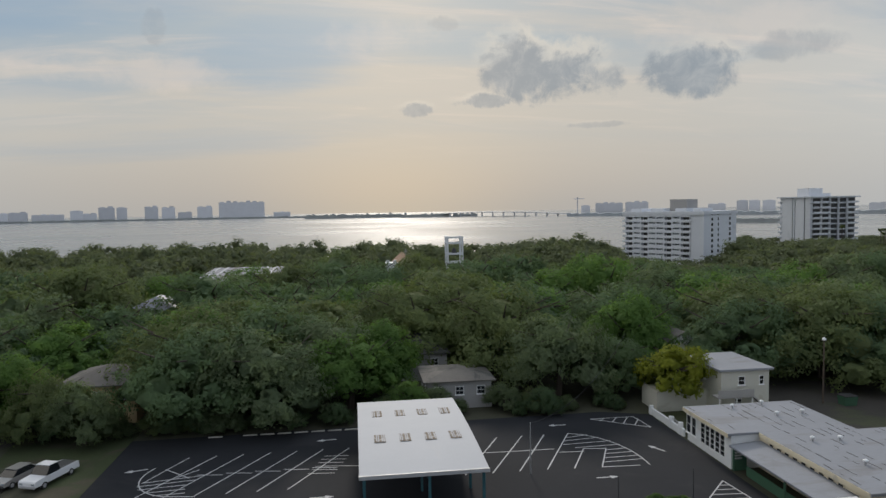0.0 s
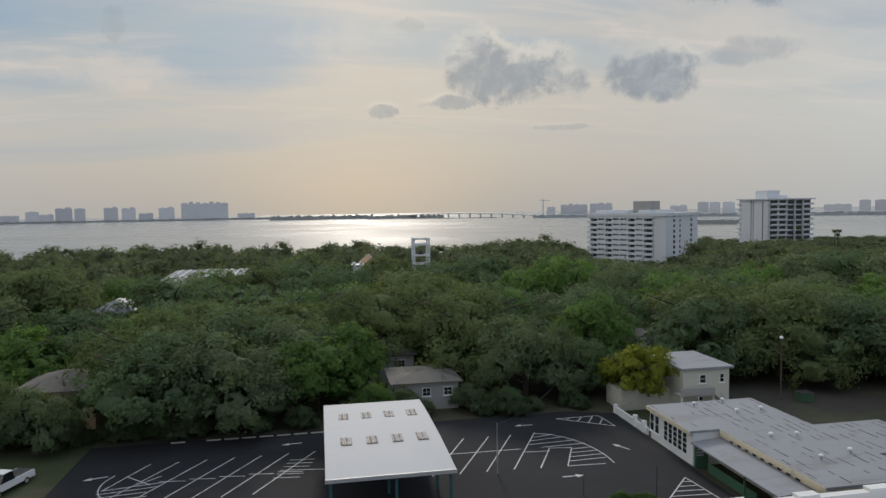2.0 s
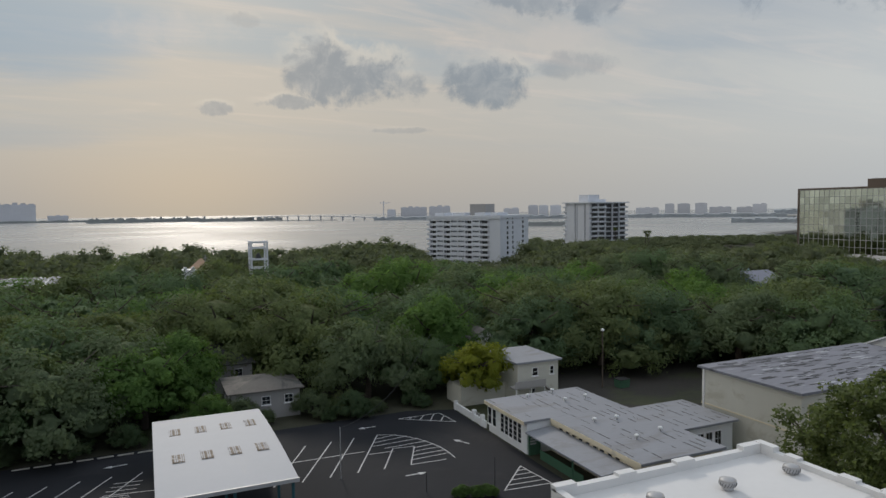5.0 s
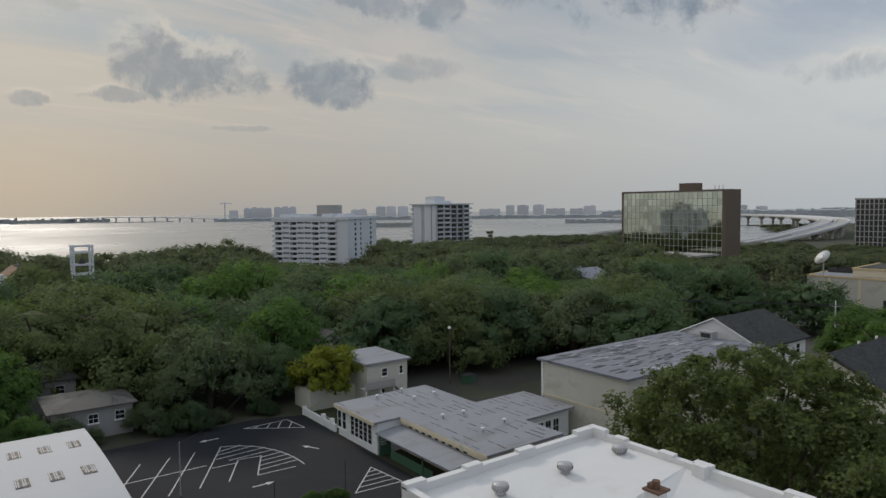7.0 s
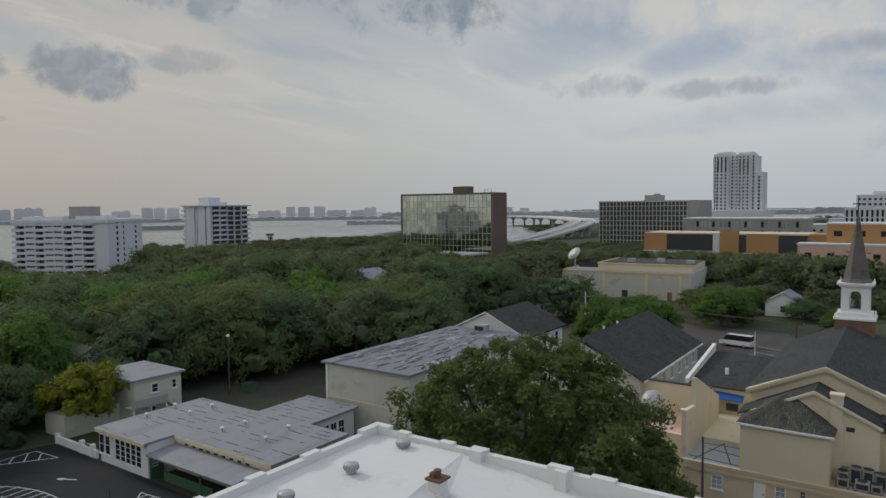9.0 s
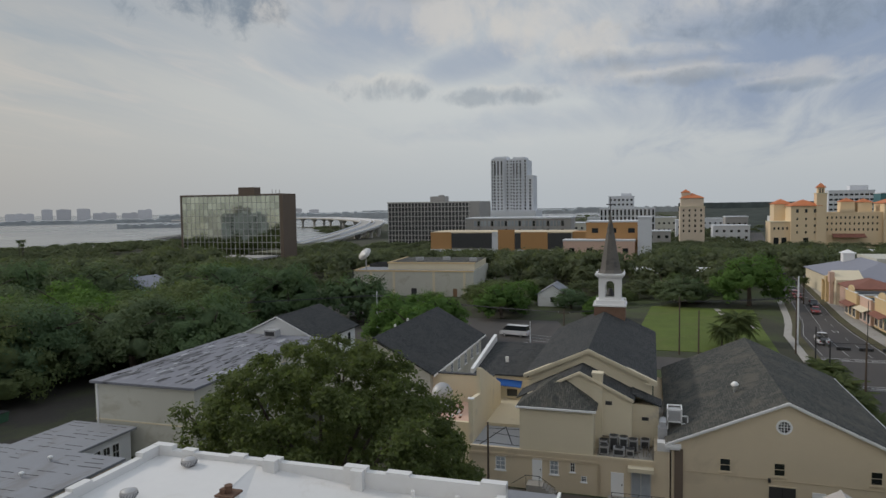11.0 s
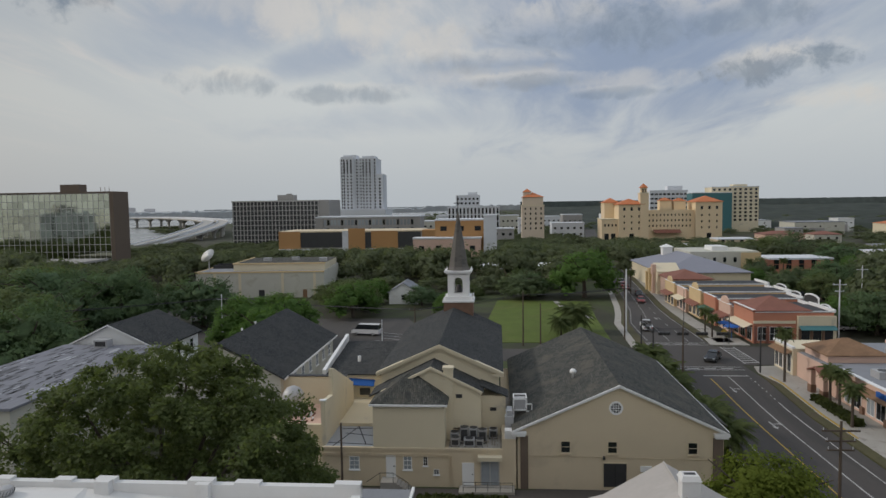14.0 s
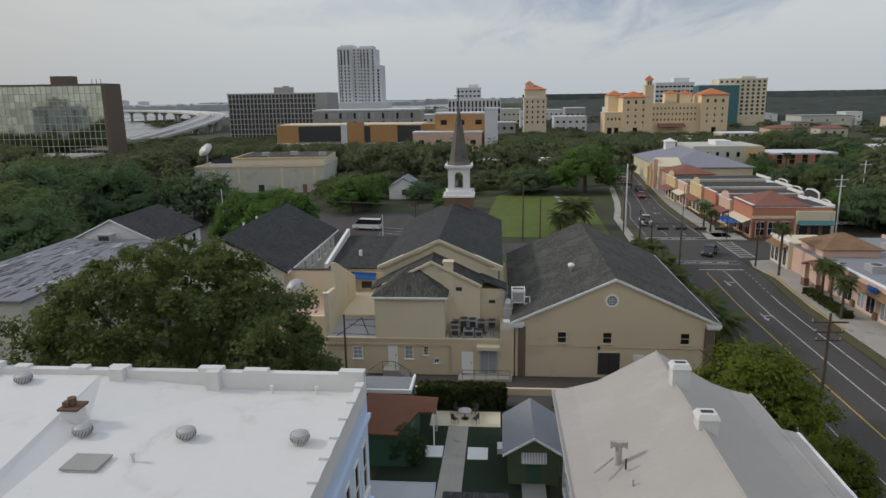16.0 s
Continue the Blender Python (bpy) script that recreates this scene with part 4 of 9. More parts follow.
c0 = thing("garden_chair", "dark wrought-iron garden chair on the terrace", "chair", 50.0, 3.4, 0.12, 40, "chairs round the garden table")
part("seat", S().box(-.22, -.22, .42, .22, .22, .46), M["dark_metal"], c0)
part("backrest", S().box(-.22, .19, .46, .22, .22, .92), M["dark_metal"], c0)
for x in (-.2, .2):
    for y in (-.2, .2):
        part("leg", S().tube((x, y, 0), (x, y, .43), .018), M["dark_metal"], c0)
for x, y, tn in ((50.1, 1.7, 150), (51.8, 3.3, -40), (51.7, 1.8, -130)):
    copy_thing(c0, pose(x, y, 0.12, 0, 0, tn))

cot = thing("garden_cottage", "small green garden cottage with a grey gable roof", "cottage", 44.2, -2.5)
part("wall", gable_walls(-2.6, 2.9, -1.7, 1.7, 0, 2.45, 3.6, "x"), M["sage_green"], cot)
part("roof", gable_roof(-2.7, 3.0, -1.85, 1.85, 2.5, 3.7, "x", 0.25, 0.1), M["rolled"], cot)
part("barge_board", S().slab([(-2.98, -2.1, 2.45), (-2.9, -2.1, 2.45), (-2.9, 0, 3.72), (-2.98, 0, 3.72)], 0.16).slab([(-2.98, 0, 3.72), (-2.9, 0, 3.72), (-2.9, 2.1, 2.45), (-2.98, 2.1, 2.45)], 0.16), M["trim"], cot)
part("awning", S().slab([(-3.15, -.85, 1.95), (-2.6, -.85, 2.45), (-2.6, .85, 2.45), (-3.15, .85, 1.95)], 0.05), M["metal_roof"], cot, "white corrugated awning")
part("door", S().box(-2.66, -0.5, 0.05, -2.6, 0.5, 2.05), M["green_paint"], cot)
for i in range(9):
    part("awning_rib", S().slab([(-3.16, -.84 + .19 * i, 1.99), (-2.62, -.84 + .19 * i, 2.49), (-2.62, -.80 + .19 * i, 2.49), (-3.16, -.80 + .19 * i, 1.99)], .03), M["trim"], cot)
part("porch_step", S().box(-4.6, -.8, .06, -2.62, .8, .16), M["grey_wall"], cot)
box = thing("window_box", "small white planter box", "planter", 46.0, -0.35)
part("planter", S().box(-.5, -.3, 0, .5, .3, .5), M["trim"], box)
hut = thing("green_hut", "green outbuilding with a flat grey roof and white coping", "outbuilding", 51.0, 8.8)
part("wall", S().box(-1.4, -1.9, 0, 1.6, 2.3, 2.9), M["green_paint"], hut)
part("roof", S().box(-1.3, -1.8, 2.9, 1.5, 2.2, 3.0), M["rolled"], hut)
part("coping", S().box(-1.5, -2.02, 2.85, -1.3, 2.3, 3.16).box(-1.3, -2.02, 2.85, 1.7, -1.8, 3.16), M["trim"], hut)
br = thing("brown_roofed_shed", "garden shed with a flat reddish-brown roof", "shed", 46.4, 7.3)
part("wall", S().box(-3.0, -1.2, 0, 2.8, 2.6, 2.5), M["green_paint"], br)
part("roof", S().slab([(-3.4, -0.3, 2.75), (0.2, -1.4, 2.75), (0.2, -2.7, 2.75), (2.6, -2.7, 2.85), (3.0, 2.9, 2.95), (-3.4, 2.9, 2.85)], 0.15), M["brown_roof"], br)
for x in (0.2, 2.4):
    part("post", S().box(x - .05, -2.6, 0, x + .05, -2.5, 2.7), M["trim"], br)
lo = thing("lean_to", "low outbuilding with a pale hipped metal roof", "outbuilding", 33.6, 6.2)
part("wall", S().box(-3.8, -2.2, 0, 2.0, 1.6, 3.5), M["blue_white"], lo)
part("roof", S().slab([(-4.2, -2.8, 3.5), (2.4, -2.6, 3.5), (1.2, -0.9, 3.95), (-4.2, -0.9, 3.95)], .1).slab([(-4.2, -0.9, 3.95), (1.2, -0.9, 3.95), (2.4, 1.4, 3.5), (-4.2, 1.4, 3.5)], .1).slab([(2.4, -2.6, 3.5), (2.4, 1.4, 3.5), (1.2, -.9, 3.95)], .1), M["metal_roof"], lo)
po = thing("porch", "dark flat-roofed garden porch", "porch", 32.0, 1.2)
part("roof", S().box(-3.4, -1.9, 3.3, 3.1, 1.9, 3.5), M["shingle2"], po)
for x in (-3, 2.8):
    for y in (-1.7, 1.7):
        part("post", S().box(x - .07, y - .07, .05, x + .07, y + .07, 3.3), M["trim"], po)

# ---- church hall: the long gabled building with the round window ----
hall = thing("church_hall", "tan stucco church hall with grey shingles and white cornice", "church hall", 60.0, -10.7)
part("wall", gable_walls(0, 27.0, -9.0, 9.0, 0, 5.5, 9.45, "x"), M["tan"], hall)
part("roof", gable_roof(0, 27.2, -9.2, 9.2, 5.65, 9.75, "x", 0.3, 0.18), M["shingle"], hall)
for s_ in (-1, 1):
    for dz, dx0 in ((0.0, -0.42), (-0.14, -0.34)):
        a = (dx0, 0.0, 9.72 + dz)
        e = (dx0, s_ * 9.45, 5.48 + dz)
        pts = [a, e, (-0.0, s_ * 9.45, 5.48 + dz), (0.0, 0.0, 9.72 + dz)]
        part("cornice", S().slab(pts if s_ > 0 else pts[::-1], 0.13), M["trim"], hall, "white moulded raking cornice")
for y in (-9.2, 9.2):
    rt = S().box(-0.45, y - 1.0 if y > 0 else y - .35, 5.15, 0.05, y + .35 if y > 0 else y + 1.0, 5.40).box(-0.36, y - .9 if y > 0 else y - .25, 4.95, 0.05, y + .25 if y > 0 else y + .9, 5.15)
    part("cornice_return", rt, M["trim"], hall)
part("brick_pilaster", S().box(-0.12, 8.05, 0, 0.02, 8.75, 4.95), M["brown_wall"], hall, "brown brick corner pilaster")
part("brick_pilaster", S().box(-0.12, -9.05, 0, 0.3, -8.2, 4.95), M["brown_wall"], hall, "brown brick corner pilaster")
for y in (4.7, 0.55, -6.45):
    window(hall, 0, y, 3.4, "W", 0.88, 1.12, "pane", "tan", 2, 1)
rw = S()
n = 24
for i in range(n):
    a, c = 2 * math.pi * i / n, 2 * math.pi * (i + 1) / n
    for r0, r1 in ((0.46, 0.62),):
        q = [(-0.08, r * math.cos(t), r * math.sin(t)) for r, t in ((r0, a), (r1, a), (r1, c), (r0, c))]
        w = [(0.03, y, z) for _, y, z in q]
        rw.face(*q[::-1]).face(q[0], w[0], w[3], q[3]).face(q[1], q[2], w[2], w[1])
rw.box(-0.06, -0.03, -0.46, 0, 0.03, 0.46).box(-0.06, -0.46, -0.03, 0, 0.46, 0.03)
rw.box(-0.05, -0.24, -0.42, 0, -0.20, 0.42).box(-0.05, 0.20, -0.42, 0, 0.24, 0.42).box(-0.05, -0.42, -.24, 0, .42, -.2).box(-0.05, -0.42, .2, 0, .42, .24)
ro = part("round_window", rw, M["trim"], hall, "round white-framed gable window", (0, 0.25, 7.55))
disc = S()
disc.face(*[(-0.03, 0.48 * math.cos(2 * math.pi * i / n), 0.48 * math.sin(2 * math.pi * i / n)) for i in range(n)][::-1])
part("pane", disc, M["pane"], ro)
dr = part("double_door", S().box(-0.07, -0.68, 0.35, 0.02, 1.32, 2.5), M["dark_metal"], hall, "dark double door")
part("transom", S().box(-0.09, -0.72, 2.5, 0.02, 1.36, 2.58), M["tan"], dr)
part("door_leaf", S().box(-0.085, 0.30, 0.38, -0.06, 0.34, 2.46), M["tyre"], dr)
part("wall_lamp", S().box(-0.2, 1.2, 2.85, 0, 1.4, 3.15), M["dark_metal"], hall)
part("wall_vent", S().box(-0.12, -2.9, 1.8, 0.02, -1.9, 2.3), M["trim"], hall)
part("pipe", S().tube((-0.06, -8.2, 2.95), (-0.06, 7.9, 3.15), 0.03), M["tan"], hall)
part("roof_vent", S().lathe(7.5, 3.2, [(.12, 8.0), (.14, 8.75), (.3, 8.8), (.36, 9.0), (.2, 9.2), (.02, 9.25)], 12), M["trim"], hall, "white turbine roof vent", smooth=True)
part("side_roof", S().slab([(5.2, -11.2, 4.3), (12.0, -11.2, 4.3), (12.0, -8.8, 5.6), (5.2, -8.8, 5.6)], .15), M["shingle"], hall)
part("side_wall", S().box(5.4, -10.9, 0, 11.8, -8.95, 4.2), M["tan"], hall)
part("gutter", S().box(0, -9.62, 5.28, 27.2, -9.46, 5.46), M["trim"], hall)
# equipment along the flat gap beside the hall
gap = thing("gap_roof", "flat roof strip between nave and hall with ducts and pipes", "roof", 60.0, -0.9)
part("wall", S().box(0.02, -0.68, 0, 26, 0.6, 4.6), M["tan"], gap)
part("parapet", S().box(0.0, -0.7, 4.6, 0.9, 0.35, 5.35), M["white_roof"], gap, "white parapet block")
for i in range(3):
    part("duct", S().box(2.2 + 1.7 * i, -0.6, 4.6, 3.4 + 1.7 * i, 0.2, 5.3 + 0.25 * (i % 2)), M["steel"], gap)
fr_ = S()
for x in (3.0, 4.5):
    for y in (-1.75, -0.55):
        fr_.box(x - .05, y - .05, 4.6, x + .05, y + .05, 7.5)
for z in (6.3, 7.4):
    fr_.box(2.95, -1.8, z, 4.55, -1.7, z + .12).box(2.95, -.6, z, 4.55, -.5, z + .12).box(2.95, -1.7, z, 3.05, -.6, z + .12).box(4.45, -1.7, z, 4.55, -.6, z + .12)
fr_.box(2.9, -2.3, 6.2, 3.0, -1.7, 6.3).box(2.9, -2.3, 5.8, 3.0, -2.2, 7.0).box(2.9, -2.3, 6.9, 3.0, -1.7, 7.0)
part("duct_frame", fr_, M["trim"], gap)
part("fan_box", S().box(3.1, -1.65, 6.42, 4.4, -.65, 7.3), M["steel"], gap, "grey fan box in a white frame")
part("duct", S().box(1.4, -.5, 4.6, 2.2, .3, 6.2).box(1.5, -.4, 6.2, 3.1, .1, 6.7), M["steel"], gap)
for i in range(4):
    part("ladder_rung", S().box(9 + 1.2 * i, -0.5, 4.6, 9.08 + 1.2 * i, 0.3, 5.5).box(9 + 1.2 * i, -.5, 5.4, 10.0 + 1.2 * i, -.42, 5.5), M["steel"], gap)

# ---- the nave with its steeple ----
nave = thing("church_nave", "cream stucco church nave with a dark grey shingle roof", "church", 66.0, 5.8)
part("wall", gable_walls(0, 25.5, -5.9, 5.9, 0, 9.25, 11.85, "x"), M["cream"], nave)
part("roof", gable_roof(0, 25.5, -6.0, 6.0, 9.35, 12.1, "x", 0.35, 0.16), M["shingle2"], nave)
cor = S()
for s_ in (-1, 1):
    for dz, dx0 in ((0.0, -0.5), (-0.2, -0.42)):
        pts = [(dx0, 0.0, 12.06 + dz), (dx0, s_ * 6.35, 9.22 + dz), (0.0, s_ * 6.35, 9.22 + dz), (0.0, 0.0, 12.06 + dz)]
        cor.slab(pts if s_ > 0 else pts[::-1], 0.2)
part("cornice", cor, M["cream"], nave, "cream raking cornice")
part("cornice_return", S().box(-.45, -6.35, 8.85, .4, -5.2, 9.1), M["cream"], nave)
fg = thing("choir_gable", "lower gabled church extension with stepped roofs and a square chimney", "church", 63.0, 6.0)
part("wall", gable_walls(-0.4, 3.0, -4.35, 5.0, 0, 8.25, 10.45, "x"), M["cream"], fg)
part("roof", gable_roof(-0.4, 3.0, -4.5, 5.15, 8.3, 10.62, "x", 0.12, 0.14), M["shingle2"], fg)
part("roof", S().slab([(-.4, 5.1, 8.28), (3.0, 5.1, 8.28), (3.0, 6.3, 7.7), (-.4, 6.3, 7.7)][::-1], .12), M["shingle2"], fg)
cor = S()
for s_ in (-1, 1):
    pts = [(-.72, .325, 10.6), (-.72, .325 + s_ * 4.85, 8.24), (-.4, .325 + s_ * 4.85, 8.24), (-.4, .325, 10.6)]
    cor.slab(pts if s_ > 0 else pts[::-1], 0.24)
part("cornice", cor, M["cream"], fg, "cream raking cornice")
part("wall", S().box(.9, -6.7, 0, 3.0, -4.3, 7.45), M["cream"], fg)
part("side_roof", S().slab([(.6, -6.95, 7.5), (3.0, -6.95, 7.5), (3.0, -4.3, 8.55), (.6, -4.3, 8.55)], .14), M["shingle2"], fg)
part("chimney", S().box(-0.6, -1.75, 3.4, 0.25, -0.85, 10.35).box(-0.68, -1.83, 10.35, 0.33, -0.77, 10.55), M["cream"], fg)
part("wall_vent", S().box(-0.46, -2.6, 7.6, -0.38, -2.0, 7.95), M["dark_metal"], fg)
part("wall_vent", S().box(0.84, -5.8, 6.0, 0.92, -5.2, 6.3), M["dark_metal"], fg)
blk = thing("vestry_block", "square tan church annexe with a shingled hip roof", "church annexe", 60.0, 8.2)
part("wall", S().box(0.0, -3.3, 3.55, 6.0, 3.3, 7.75), M["cream"], blk)
part("roof", hip_roof(0.0, 6.0, -3.3, 3.3, 7.75, 10.0, 0.28, 0.14, 3.4), M["shingle"], blk)
part("gutter", S().box(-0.36, -3.6, 7.58, -0.24, 3.6, 7.76), M["trim"], blk)
lowb = thing("church_annexe", "single-storey tan annexe with doors, pipes and a flat roof", "church annexe", 60.0, 8.0)
part("wall", S().box(0.0, -8.4, 0, 5.8, 8.3, 3.5), M["tan"], lowb)
part("roof", S().box(0.1, 3.4, 3.5, 9.0, 8.2, 3.58), M["metal_roof"], lowb, "pale membrane roof with black tar seams")
part("roof", S().box(0.1, -8.3, 3.5, 5.8, -3.4, 3.58), M["concrete"], lowb)
part("coping", S().box(-0.08, -8.4, 3.42, 0.2, 8.3, 3.66), M["tan"], lowb)
for a, b in (((0.4, 7.4), (8.5, 5.4)), ((0.9, 3.6), (1.3, 8.0)), ((3.2, 3.6), (3.9, 6.9)), ((5.5, 3.6), (5.2, 7.6)), ((1.0, 4.4), (7.6, 6.6)), ((7.6, 3.8), (7.2, 7.0))):
    part("seam", strip(S(), a, b, 0.10, 3.578, 3.60), M["tar"], lowb)
for y, z, w, h, pn in ((5.3, 1.55, 0.95, 1.25, "pane_light"), (0.35, 1.6, 0.8, 1.3, "pane_light"), (-1.3, 2.0, 0.42, 0.85, "pane"), (-2.3, 1.2, 0.5, 0.5, "pane")):
    window(lowb, 0, y, z, "W", w, h, pn, "trim", 3, 2)
for y, w, h, lab in ((1.9, 0.9, 2.05, "white back door at the stair head"), (-5.2, 1.1, 2.1, "white service door")):
    z0 = 0.9 if y > 0 else 0.25
    d = part("door", S().box(-0.08, y - w / 2, z0, 0.02, y + w / 2, z0 + h), M["trim"], lowb, lab)
    part("handle", S().box(-0.13, y - w / 2 + .1, z0 + 1.0, -0.08, y - w / 2 + .2, z0 + 1.1), M["dark_metal"], d)
dd = part("double_door", S().box(-0.06, -8.0, 0.3, 0.02, -6.4, 2.55), M["pane_light"], lowb, "glazed double door in a pale frame")
part("door_frame", S().box(-0.1, -8.05, 0.3, -0.02, -7.95, 2.65).box(-0.1, -6.45, 0.3, -0.02, -6.35, 2.65).box(-0.1, -7.24, 0.3, -0.02, -7.16, 2.6).box(-0.1, -7.95, 2.55, -0.02, -6.45, 2.65), M["steel"], dd)
part("door_hood", S().box(-0.7, -8.3, 2.75, 0.0, -6.1, 3.1), M["cream"], lowb)
for k in range(3):                                        # service pipes bundled under the coping
    z = 3.1 - 0.11 * k
    y1 = -3.5 - 0.14 * k
    part("pipe", S().tube((-0.08, 8.2, z), (-0.08, y1, z), 0.03).tube((-0.08, y1, z), (-0.08, y1, 0.4), 0.03), M["tan"], lowb)
stair = thing("back_stair", "short steel back stair with railings", "stair", 59.2, 10.0)
for i in range(5):
    part("step", S().box(-0.55, -1.9 + 0.28 * i, 0.0, 0.75, -1.6 + 0.28 * i, 0.18 * (i + 1)), M["concrete"], stair)
part("landing", S().box(-0.55, -0.5, 0, 0.75, 0.7, 0.9), M["concrete"], stair)
rl = S().tube((-0.55, -1.9, 0.9), (-0.55, -0.5, 1.8), .03).tube((-0.55, -0.5, 1.8), (-0.55, 0.7, 1.8), .03).tube((-0.55, 0.7, 1.8), (-0.55, 2.0, 0.9), .03)
for y, z in ((-1.9, 0), (-0.5, .9), (0.7, .9)):
    rl.tube((-0.55, y, z), (-0.55, y, z + 0.9), .025)
part("railing", rl, M["dark_metal"], stair)
rail = thing("ramp_railing", "dark tubular ramp railing by the church doors", "railing", 58.6, 0.0)
r_ = S().tube((0, -1.2, 1.1), (0, 3.2, 1.1), .025).tube((0, -1.2, .65), (0, 3.2, .65), .02)
for i in range(5):
    r_.tube((0, -1.2 + 1.1 * i, 0.05), (0, -1.2 + 1.1 * i, 1.1), .025)
part("railing", r_, M["dark_metal"], rail)
single("ramp", S().prism([(58.5, -1.4), (60.0, -1.4), (60.0, 3.6), (58.5, 3.6)], 0.0, [0.3, 0.3, 0.2, 0.2]), M["concrete"], "low concrete ramp at the church doors", "ramp", kind="structure")
# air handlers on the flat roof
for i, (x, y, w, d, h) in enumerate(((60.95, 4.0, .8, .8, .8), (60.9, 2.7, .8, 1.0, .75), (60.95, 1.75, .8, .7, .7), (61.9, 4.1, .8, .8, 1.0), (61.95, 3.2, .8, .8, 1.45), (61.95, 2.35, .8, .75, 1.4), (61.95, 1.5, .8, .8, 1.25), (63.2, .5, .8, .8, .9))):
    u = thing("air_conditioner", "grey rooftop air-conditioning unit", "air conditioner", x, y, 3.58, group="rooftop units on the annexe")
    part("case", S().box(-w / 2, -d / 2, 0.08, w / 2, d / 2, h), M["steel"] if i % 2 else M["grey_wall"], u)
    part("fan_guard", S().cyl(0, 0, h, h + 0.04, 0.36, 0.36, 16), M["dark_metal"], u)
    part("grille", S().box(-w / 2 - .02, -d / 2 + .1, 0.2, -w / 2, d / 2 - .1, h - .15), M["dark_metal"], u)
    part("foot", S().box(-w / 2, -d / 2, 0, w / 2, -d / 2 + .1, .08).box(-w / 2, d / 2 - .1, 0, w / 2, d / 2, .08), M["dark_metal"], u)

ptk = thing("pipe_rack", "rusty pipes and rails on the annexe roof", "pipes", 60.0, 0.0, 3.58)
RUNS = [((.5, y, .25), (3.4, y, .35), .035) for y in (.1, .35, .6)] + [((.35, y, .1), (2.6, y + .3, .14), .03) for y in (1.0, 2.0, 3.0, 4.0)]
RUNS += [((1.5, .9, .2), (1.5, 4.4, .2), .04), ((2.5, .9, 1.1), (2.5, 4.5, 1.1), .05), ((.3, -.2, 0), (.3, -.2, .9), .03), ((.3, -.2, .9), (3.2, -.2, .9), .03)]
for a, b, r in RUNS:
    part("pipe", S().tube(a, b, r), M["rust"], ptk)
# steeple
st = thing("steeple", "white wooden belfry with a grey spire on a brick base", "steeple", 91.0, 5.2)
part("base", S().box(-1.95, -1.95, 9.5, 1.95, 1.95, 12.75), M["brick"], st, "red brick tower base")
part("base_moulding", S().box(-2.1, -2.1, 12.75, 2.1, 2.1, 12.98).box(-1.75, -1.75, 12.98, 1.75, 1.75, 13.5), M["trim"], st)
bel = S()
for sx in (-1, 1):
    for sy in (-1, 1):
        bel.box(sx * 1.0 - .42, sy * 1.0 - .42, 13.5, sx * 1.0 + .42, sy * 1.0 + .42, 16.5)
for sx in (-1, 1):
    bel.box(sx * 1.0 - .38, -0.6, 16.0, sx * 1.0 + .38, 0.6, 16.5).box(-0.6, sx * 1.0 - .38, 16.0, 0.6, sx * 1.0 + .38, 16.5)
    bel.box(sx * 1.0 - .38, -0.6, 13.5, sx * 1.0 + .38, 0.6, 13.9).box(-0.6, sx * 1.0 - .38, 13.5, 0.6, sx * 1.0 + .38, 13.9)
part("belfry", bel, M["trim"], st, "white open belfry with arched sides")
ar = S()
for sx in (-1, 1):
    for i in range(8):
        a, c = math.pi * i / 8, math.pi * (i + 1) / 8
        for swap in (0, 1):
            pa = [(0.58 * math.cos(a), 15.45 + 0.58 * math.sin(a)), (0.58 * math.cos(c), 15.45 + 0.58 * math.sin(c)), (0.6 * (1 if math.cos(c) > 0 else -1) if i not in (3, 4) else 0.6 * math.cos(c), 16.05), (0.6 * (1 if math.cos(a) > 0 else -1) if i not in (3, 4) else 0.6 * math.cos(a), 16.05)]
            q = [(sx * 1.36, y, z) for y, z in pa] if not swap else [(y, sx * 1.36, z) for y, z in pa]
            ar.face(*q)
part("arch", ar, M["trim"], st)
part("cornice", S().box(-1.65, -1.65, 16.5, 1.65, 1.65, 16.72).box(-1.85, -1.85, 16.72, 1.85, 1.85, 16.95), M["trim"], st)
for sx in (-1, 1):
    for sy in (-1, 1):
        part("finial", S().cyl(sx * 1.9, sy * 1.9, 12.98, 13.5, .12, .05, 8).cyl(sx * 1.7, sy * 1.7, 16.95, 17.3, .08, .03, 8), M["trim"], st)
part("bell", S().lathe(0, 0, [(.62, 13.95), (.5, 14.15), (.4, 14.6), (.3, 14.85), (.05, 14.95)], 14), M["dark_metal"], st, smooth=True)
n8 = [(math.cos(math.pi / 4 * i + math.pi / 8), math.sin(math.pi / 4 * i + math.pi / 8)) for i in range(8)]
part("spire", S().prism([(1.45 * a, 1.45 * c) for a, c in n8], 16.95, 24.9, [(0.06 * a, 0.06 * c) for a, c in n8]).prism([(1.7 * a, 1.7 * c) for a, c in n8], 16.95, 17.4, [(1.38 * a, 1.38 * c) for a, c in n8]), M["old_shingle"], st, "slate-grey octagonal spire")
part("cross", S().box(-.05, -.05, 24.7, .05, .05, 26.9).box(-.04, -.55, 25.9, .04, .55, 26.02), M["dark_metal"], st)

# courtyard walls and wing left of the nave
cw = thing("courtyard_wall", "tall stepped cream courtyard walls", "wall", 0, 0)
prof_ = [(60.6, 0), (60.6, 7.75), (63.8, 7.45), (63.8, 10.0), (64.3, 9.95), (73.0, 6.25), (73.0, 0)]
sw = S()
sw.v = [(x, 16.1, z) for x, z in prof_] + [(x, 16.5, z) for x, z in prof_]
sw.f = [tuple(range(7)), tuple(range(13, 6, -1))] + [(i, i + 7, (i + 1) % 7 + 7, (i + 1) % 7) for i in range(7)]
part("wall", sw, M["cream"], cw)
